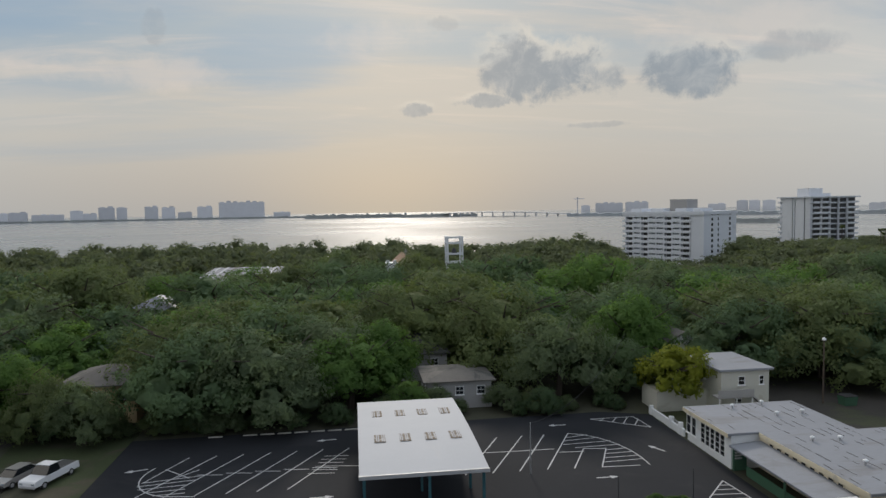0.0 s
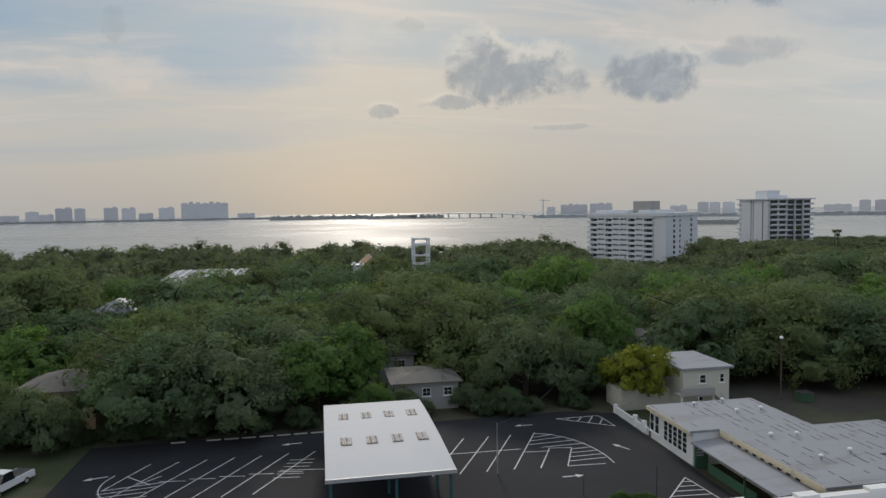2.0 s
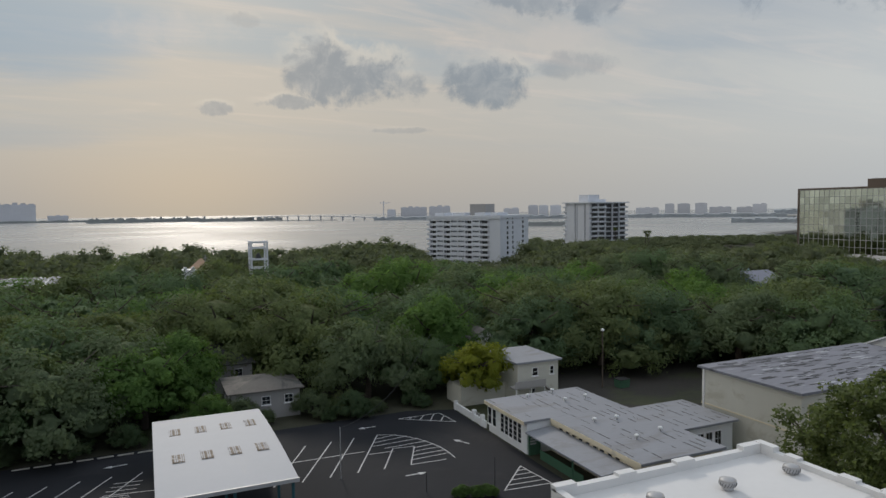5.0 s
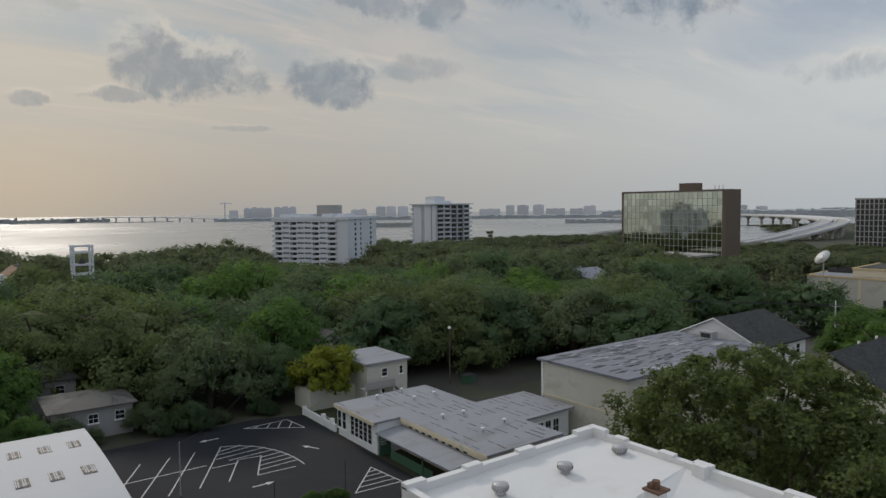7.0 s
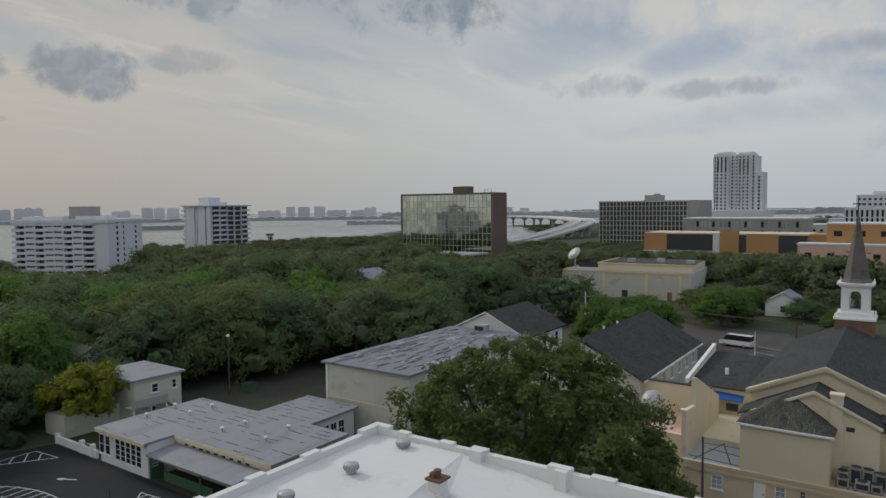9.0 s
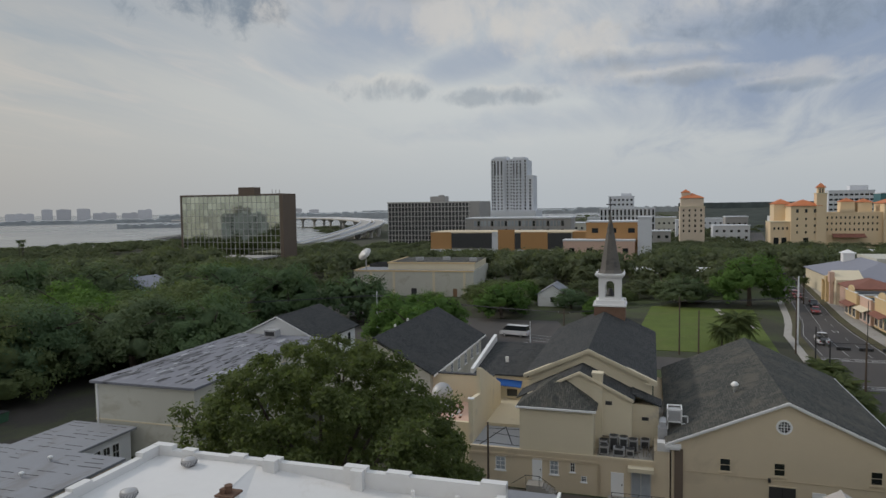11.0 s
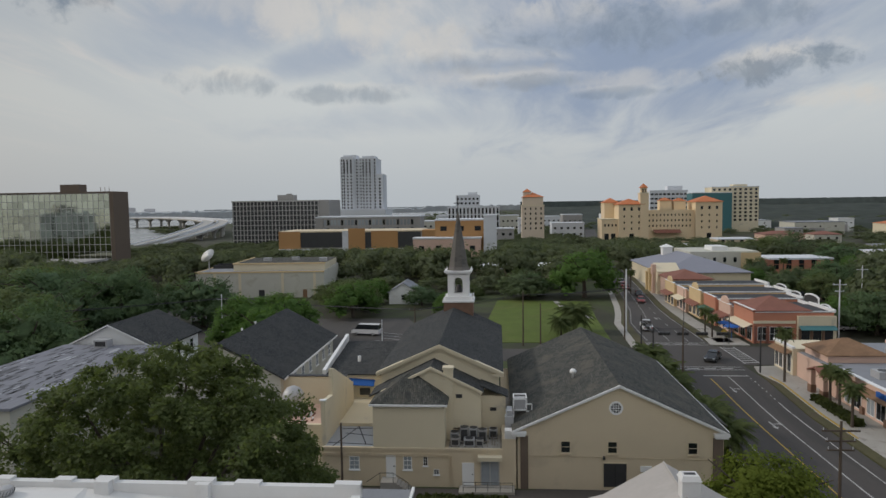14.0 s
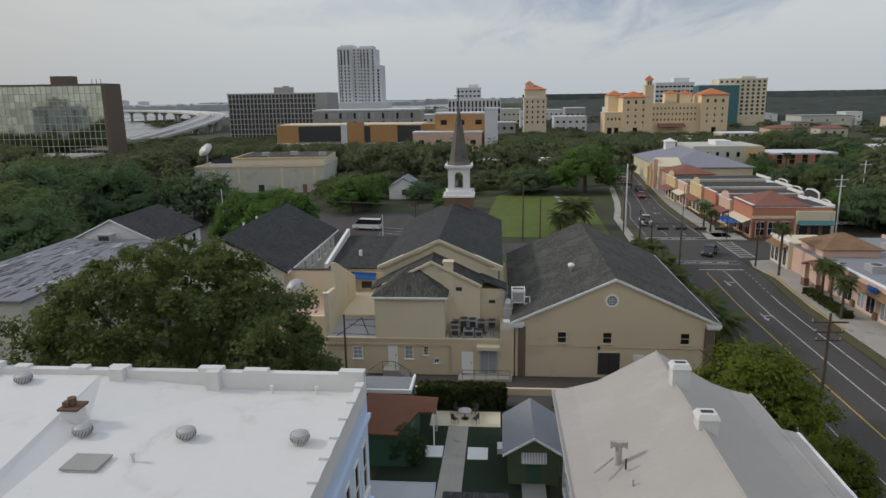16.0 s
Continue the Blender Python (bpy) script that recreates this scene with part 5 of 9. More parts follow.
part("wall", S().box(71.6, 16.5, 0, 72.0, 24.4, 7.2), M["cream"], cw)
part("coping", S().box(71.5, 16.5, 7.2, 72.1, 24.4, 7.32), M["dark_metal"], cw)
part("wall", S().box(63.6, 16.5, 0, 64.0, 24.0, 4.5), M["cream"], cw)
part("coping", S().box(60.55, 16.0, 7.75, 61.0, 16.6, 7.85), M["trim"], cw)
part("roof", S().box(64.0, 16.5, 4.0, 71.6, 24.0, 4.15), M["pink"], cw, "weathered pinkish flat roof")
for i in range(14):
    x, y = random.uniform(64.6, 70.6), random.uniform(17.2, 20.4)
    part("board", S().box(x, y, 4.15, x + random.uniform(.3, 1.6), y + random.uniform(.06, .2), 4.25), M["brown_roof"] if i % 3 else M["condo"], cw)
tank = thing("roof_ventilator", "large domed metal roof ventilator", "ventilator", 68.0, 21.4, 4.15)
part("drum", S().lathe(0, 0, [(1.0, 0), (1.0, .35), (1.3, .45), (1.32, .8), (1.0, .95), (1.0, 1.4), (1.15, 1.6), (1.1, 2.2), (.7, 2.75), (.3, 2.95), (.05, 3.0)], 20), M["steel"], tank, smooth=True)
lw = thing("church_wing", "cream wing with a dark flat roof and a blue awning", "church wing", 75.0, 15.0)
part("wall", S().box(0, -3.0, 0, 11.5, 4.6, 6.6), M["cream"], lw)
part("roof", S().slab([(-.3, -3.0, 6.7), (11.8, -3.0, 8.0), (11.8, 4.6, 8.0), (-.3, 4.6, 6.7)], .15), M["shingle2"], lw)
part("gable_wall", S().prism([(-0.4, 4.6), (12, 4.6), (12, 5.0), (-0.4, 5.0)], 0, [7.2, 8.9, 8.9, 7.2]), M["trim"], lw)
part("awning", S().slab([(-1.0, -1.0, 5.5), (-0.05, -1.0, 6.0), (-0.05, 2.5, 6.2), (-1.0, 2.5, 5.7)], .06), M["blue_cloth"], lw, "bright blue canvas awning")
part("window", S().box(-.05, -0.4, 4.2, .02, 0.8, 5.0), M["pane"], lw)
part("window", S().box(-.05, 3.7, 5.2, .02, 4.4, 6.2), M["pane"], lw)
part("roof_vent", S().cyl(4, 1.6, 7.1, 7.8, .2, .2, 10), M["trim"], lw)
part("terrace", S().box(-9.0, -3.0, 0, -0.02, 1.5, 3.9), M["cream"], lw)

# ---- long hall with a coated flat roof, and the gabled house behind ----
fh = thing("flat_roofed_hall", "long cream hall with a worn lilac-grey flat roof", "hall", 57.0, 44.4)
part("wall", S().box(0, 0, 0, 27.5, 12.6, 7.7), M["dull_cream"], fh)
part("roof", S().box(-0.35, -0.3, 7.7, 27.4, 13.0, 7.95), M["rolled_lilac"], fh)
for i in range(60):
    x, y = random.uniform(0.4, 24), random.uniform(0.4, 12.0)
    part("patch", strip(S(), (x, y), (x + random.uniform(.6, 2.6), y + random.uniform(-.15, .15)), random.uniform(.15, .5), 7.942, 7.958), M["metal_roof"] if i % 2 else M["rolled"], fh)
for i in range(170):
    x, y = random.uniform(0.4, 24.5), random.uniform(0.4, 12.2)
    part("patch", strip(S(), (x, y), (x + random.uniform(.4, 2.2), y + random.uniform(-.12, .12)), random.uniform(.05, .30), 7.945, 7.965), M["tar"], fh, "")
part("drainpipe", S().box(-0.12, 12.2, 0, 0.0, 12.4, 7.6), M["trim"], fh)
for i in range(7):
    window(fh, 1.6 + 3.9 * i, 0, 5.0, "S", 1.35, 1.7, "pane_light", "cream", 3, 2)
    window(fh, 1.6 + 3.9 * i, 0, 1.4, "S", 1.35, 1.7, "pane_light", "cream", 3, 2)
part("string_course", S().box(-0.06, 0, 3.7, 0.0, 12.6, 3.85), M["cream"], fh)
u = thing("air_conditioner", "boxy air-conditioning unit on the hall roof", "air conditioner", 83.0, 51.2, 7.95)
part("case", S().box(-0.7, -0.9, 0, .7, .9, 1.0), M["steel"], u)
part("grille", S().box(-0.73, -0.7, .2, -.7, .7, .8), M["dark_metal"], u)
gh = thing("gabled_house", "cream house with a charcoal shingle gable roof", "house", 85.0, 51.5)
part("wall", gable_walls(0, 12.6, -6.3, 6.3, 0, 7.4, 10.3, "x"), M["white_paint"], gh)
part("roof", gable_roof(0, 12.6, -6.45, 6.45, 7.5, 10.55, "x", .4, .18), M["shingle2"], gh)
part("barge_board", S().slab([(-.47, -6.85, 7.32), (-.404, -6.85, 7.32), (-.404, 0, 10.57), (-.47, 0, 10.57)], .2).slab([(-.47, 0, 10.57), (-.404, 0, 10.57), (-.404, 6.85, 7.32), (-.47, 6.85, 7.32)], .2), M["trim"], gh)
for i in range(3):
    window(gh, 2.2 + 4.1 * i, -6.3, 5.2, "S", 1.1, 1.4, "pane", "trim", 2, 1)
gb = thing("gabled_building", "cream two-storey building with a broad charcoal shingle roof", "building", 70.6, 23.6)
part("wall", gable_walls(0, 23.5, 0.0, 13.4, 0, 7.4, 10.6, "x"), M["dull_cream"], gb)
part("roof", gable_roof(0, 23.5, -.2, 13.6, 7.5, 11.2, "x", .4, .18), M["shingle2"], gb)
part("fascia", S().box(-.4, -.62, 7.1, 23.9, -.5, 7.3), M["trim"], gb)
for i in range(7):
    window(gb, 2.0 + 3.2 * i, 0, 5.1, "S", 1.2, 1.5, "pane_light", "trim", 2, 2)
for i in range(4):
    part("roof_vent", S().cyl(12 + 2.4 * i, 8.8 - 1.1 * (i % 2), 9.6, 10.5, .15, .15, 8), M["trim"], gb)
# ---- street ----
L_EDGE = [(10, -24.6), (60, -24.6), (108, -25.8), (124, -26.8), (145, -27.6), (159, -30.6), (195, -34.6), (231, -37), (297, -42.5), (400, -53), (620, -79)]
R_EDGE = [(10, -36.4), (60, -36.6), (82, -36.8), (98, -38.2), (124, -38.0), (150, -38.0), (165, -38.6), (195, -41.4), (231, -44.5), (297, -50.5), (400, -62), (620, -88)]
sheet("street", L_EDGE + R_EDGE[::-1], M["street"], 0.05, "worn grey asphalt main street with lane markings", "road")
sheet("cross_street", [(107.5, -140), (121, -140), (121, -37.4), (118.5, -25.7), (119, 30), (110, 30), (109, -25.5), (107.5, -38.2)], M["street"], 0.046, "grey asphalt side street", "road")


def along(edge, x):
    for (x0, y0), (x1, y1) in zip(edge, edge[1:]):
        if x0 <= x <= x1:
            return y0 + (y1 - y0) * (x - x0) / (x1 - x0)
    return edge[-1][1]


marks = thing("street_markings", "painted lane lines, arrows and crossings on the street", "road marking", 0, 0, 0, kind="structure")
ZM = (0.046, 0.058)


def lane(frac, x0, x1, dash=0.0, gap=0.0, m="worn_paint", w=0.14):
    x = x0
    s = S()
    while x < x1:
        e = min(x1, x + (dash or 6.0))
        ya, yb = (along(L_EDGE, v) * (1 - frac) + along(R_EDGE, v) * frac for v in (x, e))
        strip(s, (x, ya), (e, yb), w, *ZM)
        x = e + gap
    part("lane_line", s, M[m], marks)


lane(0.41, 12, 99, m="yellow_paint", w=.16)
lane(0.13, 12, 103, w=.12)
lane(0.63, 50, 100, w=.16)
lane(0.86, 12, 87, w=.16)
lane(0.86, 87, 101, .5, 1.2, w=.14)
lane(0.42, 126, 300, w=.10)
lane(0.97, 126, 300, w=.12)
lane(0.06, 126, 300, w=.12)
lane(0.72, 126, 300, 2.5, 5.0, w=.12)
part("stop_line", strip(S(), (100.6, -30.2), (100.6, -36.6), .4, *ZM), M["worn_paint"], marks)
for y in (-27.5, -30.0, -32.5, -35.0):
    for x in (105.0, 123.0):
        part("crossing", strip(S(), (x, y + .9), (x, y - .9), 0.4, *ZM), M["worn_paint"], marks)
for x in (104.2, 106.0, 122.2, 124.0):
    part("crossing", strip(S(), (x, -26.0), (x, -37.4), 0.22, *ZM), M["worn_paint"], marks)
for y in (-38.9, -41.2):
    part("crossing", strip(S(), (108.2, y), (120.6, y), 0.22, *ZM), M["worn_paint"], marks)
for i in range(8):
    part("crossing", strip(S(), (109.0 + 1.5 * i, -39.1), (109.0 + 1.5 * i, -41.0), 0.35, *ZM), M["worn_paint"], marks)
for x, y in ((78.4, -31.4), (93.1, -31.9), (150, -34.6), (172, -37)):
    s = S().box(-1.3, -.1, 0.046, .5, .1, .058).prism([(.5, -.35), (1.3, 0), (.5, .35)], .046, .058).box(-.6, -.1, .046, -.4, .9, .058).prism([(-.75, .8), (-.25, .8), (-.5, 1.25)], .046, .058)
    part("arrow", s, M["worn_paint"], marks, "white turn arrow", (x, y, 0), 180)
for x0, x1, e, w, off in ((10, 107, L_EDGE, 2.0, 0.9), (120, 400, L_EDGE, 1.4, 1.6), (124, 400, R_EDGE, -3.0, -1.6)):
    xs = [x0 + (x1 - x0) * i / 24 for i in range(25)]
    a = [(x, along(e, x) + off * (1 if w > 0 else 1)) for x in xs]
    b = [(x, along(e, x) + off + w) for x in xs]
    sheet("pavement", (a + b[::-1]) if w < 0 else (b + a[::-1])[::1], M["concrete"], 0.16, "pale concrete pavement", "pavement", 0.16)
    c = [(x, along(e, x)) for x in xs]
    sheet("kerb_verge", (c + a[::-1]) if w < 0 else (a + c[::-1]), M["dry_verge"], 0.14, "dry grass strip along the kerb", "verge", 0.14)
sheet("corner_pavement", [(30, -44), (30, -38.2), (60, -38.2), (82, -38.2), (96, -39.3), (102, -38.6), (106, -39.4), (106.8, -44), (106.8, -52), (30, -52)], M["concrete"], 0.16, "broad concrete pavement at the street corner", "pavement", 0.16)
sheet("kerb_verge", [(58, -36.8), (82, -36.9), (97, -38.3), (101.8, -38.5), (96, -39.3), (82, -38.2), (60, -38.2), (30, -38.2), (30, -36.6)], M["dry_verge"], 0.14, "dry grass strip along the kerb", "verge", .14)
single("yellow_kerb", S().prism([(74, -38.3), (82, -38.35), (96, -39.5), (100, -39.3), (100, -39.5), (96, -39.72), (82, -38.58), (74, -38.5)], 0.1, 0.22), M["yellow_paint"], "yellow painted kerb", "kerb", kind="structure")
sheet("corner_pavement", [(122, -37.8), (128, -38.3), (128, -44.5), (121.8, -44.5)], M["concrete"], 0.16, "broad concrete pavement at the street corner", "pavement", .16)
# grass plot and car parks across the side street
sheet("car_park", [(136, -64.5), (182, -72.5), (226, -84), (262, -98), (262, -112), (206, -97), (150, -79)], M["asphalt"], 0.04, "grey car park behind the shop row", "car park")
sheet("grass_plot", [(124, 0), (124, -21.0), (150, -21.8), (176, -23.4), (178, 0), (150, 2)], M["grass"], 0.07, "bright mown grass plot", "lawn")
sheet("garden_walk", [(150, -19.6), (163, -15.5), (176, -14.5), (176, -15.7), (163, -16.9), (150, -21.2)], M["concrete"], 0.10, "pale curved footpath through the grass", "path")
sheet("parking_area", [(96, 8), (108, 8), (108, 60), (150, 62), (150, 20), (125, 12), (125, 4), (96, 4)], M["street"], 0.055, "asphalt parking area behind the church", "car park")
sheet("parking_area", [(150, 62), (205, 62), (200, 90), (150, 84)], M["street"], 0.052, "asphalt parking area beside the low building", "car park")
for i in range(8):
    part("bay_line", strip(S(), (113 + 2.6 * i, 18), (115 + 2.6 * i, 23), .12, .05, .062), M["paint"], marks)

# ---- shops ----
def shop_windows(ob, x0, x1, y, z, h, n_, pane="pane"):
    for i in range(n_):
        w = (x1 - x0) / n_
        window(ob, x0 + w * (i + .5), y, z, "N", w * 0.82, h, pane, "trim", 1, 2, False)


sa = thing("corner_shop", "pink stucco corner shop with a tiled hip roof and parapets", "shop", 74.0, -43.4)
part("wall", S().box(-34, -16, 0, 33, 0, 3.6), M["pink"], sa)
part("roof", S().box(-33.8, -15.8, 3.6, 32.8, -0.2, 3.7), M["rolled"], sa, "flat grey roof with ducts")
part("parapet", S().box(-34.1, -0.25, 3.6, 14, 0.1, 4.2).box(-34, -16, 3.6, 33, -15.7, 4.2), M["pink"], sa)
part("parapet", S().box(-34.2, -.4, 4.2, 14, 0.2, 4.3), M["trim"], sa)
part("sunshade", S().slab([(-34, -0.1, 3.6), (14, -0.1, 3.6), (14, 1.0, 3.0), (-34, 1.0, 3.0)][::-1], .08), M["tile_brown"], sa, "brown tiled shade strip")
part("tower", S().box(19.6, -8.6, 0, 26.4, -1.0, 4.8), M["pink"], sa)
part("tower_roof", hip_roof(19.6, 26.4, -8.6, -1.0, 4.8, 6.5, .35, .14), M["tile_brown"], sa)
part("wall", S().box(26.6, -6, 0, 33, 0.6, 4.1), M["cream"], sa)
part("parapet", S().box(26.5, .3, 4.1, 33.2, .8, 4.4), M["trim"], sa)
part("sunshade", S().slab([(26.8, .6, 3.7), (33, .6, 3.7), (33, 1.6, 3.2), (26.8, 1.6, 3.2)][::-1], .08), M["tile_brown"], sa)
for i, x in enumerate((14.8, 18.2)):
    part("brick_pier", S().box(x - .5, 1.3, 0, x + .5, 2.0, 1.2), M["brick"], sa)
    part("column", S().box(x - .38, 1.35, 1.2, x + .38, 1.95, 3.2), M["pink"], sa)
part("arch_hood", S().slab([(14.4, 0.2, 3.6), (16.5, 0.2, 4.2), (16.5, 2.2, 4.0), (14.4, 2.2, 3.2)][::-1], .2).slab([(16.5, 0.2, 4.2), (18.6, 0.2, 3.6), (18.6, 2.2, 3.2), (16.5, 2.2, 4.0)][::-1], .2), M["tile_red"], sa)
for i in range(9):
    x = -32 + 5.1 * i
    window(sa, x + 1.2, 0.02, 0.5, "N", 1.9, 2.5, "pane", "trim", 1, 2, False)
    window(sa, x + 3.3, 0.02, 0.5, "N", 1.6, 2.5, "pane_light", "trim", 1, 2, False)
    part("brick_pier", S().box(x - .5, 0.02, 0, x + .2, .3, 1.0), M["brick"], sa)
shop_windows(sa, 26.9, 32.8, .62, .5, 2.6, 4)
part("shop_sign", S().box(3.2, 0.35, 3.0, 5.2, 0.5, 3.9), M["blue_cloth"], sa, "blue shop sign board")
for x, y, w, d, h in ((-20, -9, 2, 3, 1.2), (-8, -8, 3, 2, 1.4), (2, -10, 2, 2, 1.0), (10, -9, 2.4, 2, 1.2), (12, -4, 2, 2, .9), (-14, -5, 1.5, 1.5, .9), (14, -12, 2.4, 1.6, 1.1), (6, -5, 1.4, 1.2, .8), (24, -12, 2, 1.5, 1.0), (-2, -4.5, 1.8, 1.2, .8), (9, -13, 3, 1.2, .9), (-28, -8, 2, 2, 1.1)):
    uu = thing("air_conditioner", "pale rooftop air-conditioning unit on the shops", "air conditioner", 74 + x, -43.4 + y, 3.7, group="rooftop units on the shops")
    part("case", S().box(-w / 2, -d / 2, 0, w / 2, d / 2, h), M["steel"], uu)
    part("fan_guard", S().cyl(0, 0, h, h + .05, min(w, d) * .32, None, 12), M["dark_metal"], uu)

FRONT = [("coral", 124.0, 134.0, 6.0), ("pink", 134.2, 141.0, 5.4), ("coral", 141.2, 149.0, 5.9), ("sand", 149.2, 158.0, 6.2), ("pink", 158.2, 166.0, 5.4), ("sand", 166.2, 175.0, 5.8)]
sbk = thing("shop_row", "row of coloured stucco shops with stepped parapets", "shop row", 120.0, -44.5)
for k, (m_, x0, x1, h) in enumerate(FRONT):
    a, c = x0 - 120, x1 - 120
    yy = -1.3 + 0.62 * k
    bk = -15.2 - 1.0 * k
    part("wall", S().box(a, bk, 0, c, yy, h - .5), M[m_], sbk)
    part("roof", S().box(a + .2, bk + .2, h - .5, c - .2, yy - .3, h - .4), M["tar"], sbk)
    part("parapet", S().box(a, yy - .3, h - .5, c, yy + .05, h), M[m_], sbk)
    part("coping", S().box(a - .05, yy - .36, h, c + .05, yy + .12, h + .10), M["trim"], sbk)
    part("parapet", S().box(a, bk - .3, h - .5, c, bk, h + .1), M["white_paint"], sbk)
    part("parapet", S().box(a - .02, bk, h - .42, a + .2, yy - .3, h - .18), M["white_paint"], sbk)
    if k in (1, 3, 5):
        mid_ = (a + c) / 2
        ped = [(mid_ + 2.2 * math.cos(t), h + 1.4 * math.sin(t)) for t in [math.pi * i / 8 for i in range(9)]]
        s = S()
        s.v = [(x, yy + .06, z) for x, z in ped] + [(x, yy - .3, z) for x, z in ped]
        s.f = [tuple(range(9)), tuple(range(17, 8, -1))] + [(i, i + 9, i + 10, i + 1) for i in range(8)]
        part("pediment", s, M[m_], sbk, "curved parapet pediment")
    nb = 3
    for i in range(nb):
        w = (c - a) / nb
        window(sbk, a + w * (i + .5), yy + .02, .4, "N", w * .7, 2.4, "pane", "trim", 1, 2, False)
    part("awning", S().slab([(a + .3, yy, 3.4), (c - .3, yy, 3.4), (c - .3, yy + 1.6, 2.8), (a + .3, yy + 1.6, 2.8)][::-1], .06), M["green_paint"] if k == 2 else M["tile_red"] if k % 2 else M["cream"], sbk)
part("corner_roof", hip_roof(4.4, 14.4, -11.0, -1.6, 5.9, 7.9, .5, .15), M["tile_red"], sbk, "red tiled hip roof over the corner shop")
# the side of the row that faces the junction
for i in range(3):
    window(sbk, 3.98, -2.9 - 2.1 * i, .5, "W", 1.7, 2.5, "pane", "trim", 2, 2, False)
    part("brick_pier", S().box(3.7, -1.8 - 2.1 * i, 0, 3.98, -1.4 - 2.1 * i, 3.2), M["tile_red"], sbk)
part("band", S().box(3.8, -8.6, 3.6, 3.98, -1.3, 4.1), M["cream"], sbk, "cream band over the shop windows")
part("side_front", S().box(3.4, -15.4, 0, 3.98, -8.8, 5.0), M["cream"], sbk, "cream side shop front")
part("awning", S().slab([(2.3, -15.2, 2.7), (3.4, -15.2, 3.3), (3.4, -9.0, 3.3), (2.3, -9.0, 2.7)], .06), M["teal_glass"], sbk, "long green awning")
for i in range(3):
    part("window", S().box(3.34, -14.8 + 2.0 * i, .4, 3.42, -13.4 + 2.0 * i, 2.5), M["pane"], sbk)
    part("brick_pier", S().box(3.2, -13.3 + 2.0 * i, 0, 3.4, -12.9 + 2.0 * i, 2.7), M["brick"], sbk)
part("umbrella", S().lathe(6.5, 1.6, [(1.5, 2.6), (.9, 2.85), (.05, 3.1)], 8).cyl(6.5, 1.6, .1, 2.7, .04), M["blue_cloth"], sbk, "blue pavement umbrella")
part("umbrella", S().lathe(10, 1.9, [(1.5, 2.6), (.9, 2.85), (.05, 3.1)], 8).cyl(10, 1.9, .1, 2.7, .04), M["blue_cloth"], sbk, "blue pavement umbrella")
for k, (x, w, h) in enumerate(((9, 1.8, 1.3), (17, 3.0, 2.2), (27, 2.2, 1.4), (38, 2.6, 1.6))):   # signboard parapets seen from behind
    yb = -15.6 - .13 * (x - 4)
    rim = [(x - w, 5.0), (x + w, 5.0), (x + w, 5.0 + h * .7)] + [(x + w * math.cos(t), 5.0 + h * (.7 + .3 * math.sin(t))) for t in [math.pi * q / 8 for q in range(1, 8)]] + [(x - w, 5.0 + h * .7)]
    m = len(rim)
    for nm, off, kk, mt in (("pediment", 0.0, 1.0, "white_paint"), ("sign_back", .17, .86, "dark_metal")):
        ring = [(x + (u - x) * kk, 5.0 + (z - 5.0) * kk) for u, z in rim]
        q_ = S()
        q_.v = [(u, yb + off, z) for u, z in ring] + [(u, yb + off + .18, z) for u, z in ring]
        q_.f = [tuple(range(m)), tuple(range(2 * m - 1, m - 1, -1))] + [(t, t + m, (t + 1) % m + m, (t + 1) % m) for t in range(m)]
        part(nm, q_, M[mt], sbk, "arched rear parapet" if nm == "pediment" else "black back of a signboard")
lv = thing("lavender_roofed_hall", "cream hall with a lavender-grey metal roof and a little cupola", "hall", 200.0, -52.0)
part("wall", S().box(-8, -18, 0, 34, 6, 5.7), M["cream"], lv)
part("roof", hip_roof(-8, 34, -18, 6, 5.7, 9.6, .6, .2), M["lavender"], lv)
part("porch_wall", gable_walls(-12, -2, 2, 8.2, 0, 6.4, 8.4, "y"), M["cream"], lv)
part("cupola", S().box(22, -4.4, 8.2, 25, -1.4, 10.8), M["trim"], lv)
part("cupola_roof", hip_roof(22, 25, -4.4, -1.4, 10.8, 11.8, .4, .1), M["trim"], lv)
part("window", S().box(-8.08, 1, 2.0, -7.98, 2.8, 4.8), M["pane"], lv)
pk = thing("pink_house", "small pink stucco shop with a red tiled hip roof", "shop", 183.0, -50.0)
part("wall", S().box(-6, -5, 0, 6, 5.4, 5.6), M["pink"], pk)
part("roof", hip_roof(-6, 6, -5, 5.4, 5.6, 7.5, .5, .15), M["tile_red"], pk)
for i in range(3):
    window(pk, -6, -3 + 3.2 * i, 1.0, "W", 1.3, 2.2, "pane", "trim", 2, 1)
for i in range(3):
    pl = S().box(-10 + 4 * i, 8.3, 0, -9 + 4 * i, 9.1, 5.5).box(-10.3 + 4 * i, 8.2, 5.5, -8.7 + 4 * i, 9.3, 8.2 - 1.4 * i)
    part("pillar", pl, M["sand"] if i else M["pink"], lv)
bz = thing("beige_block", "beige three-storey block with an ochre corner", "building", 222.0, -78.0)
part("wall", S().box(0, -5.5, 0, 20, 16, 9.2), M["dull_cream"], bz)
part("corner", S().box(-.4, -5.9, 0, 8, .2, 8.8), M["sand"], bz, "ochre stucco corner tower")
for i in range(4):
    plain_window(bz, -.02, 2 + 3.2 * i, 5.8, "W", .9, 1.5)
part("plant", S().box(4, 3, 9.2, 12, 8, 10.6), M["white_paint"], bz)

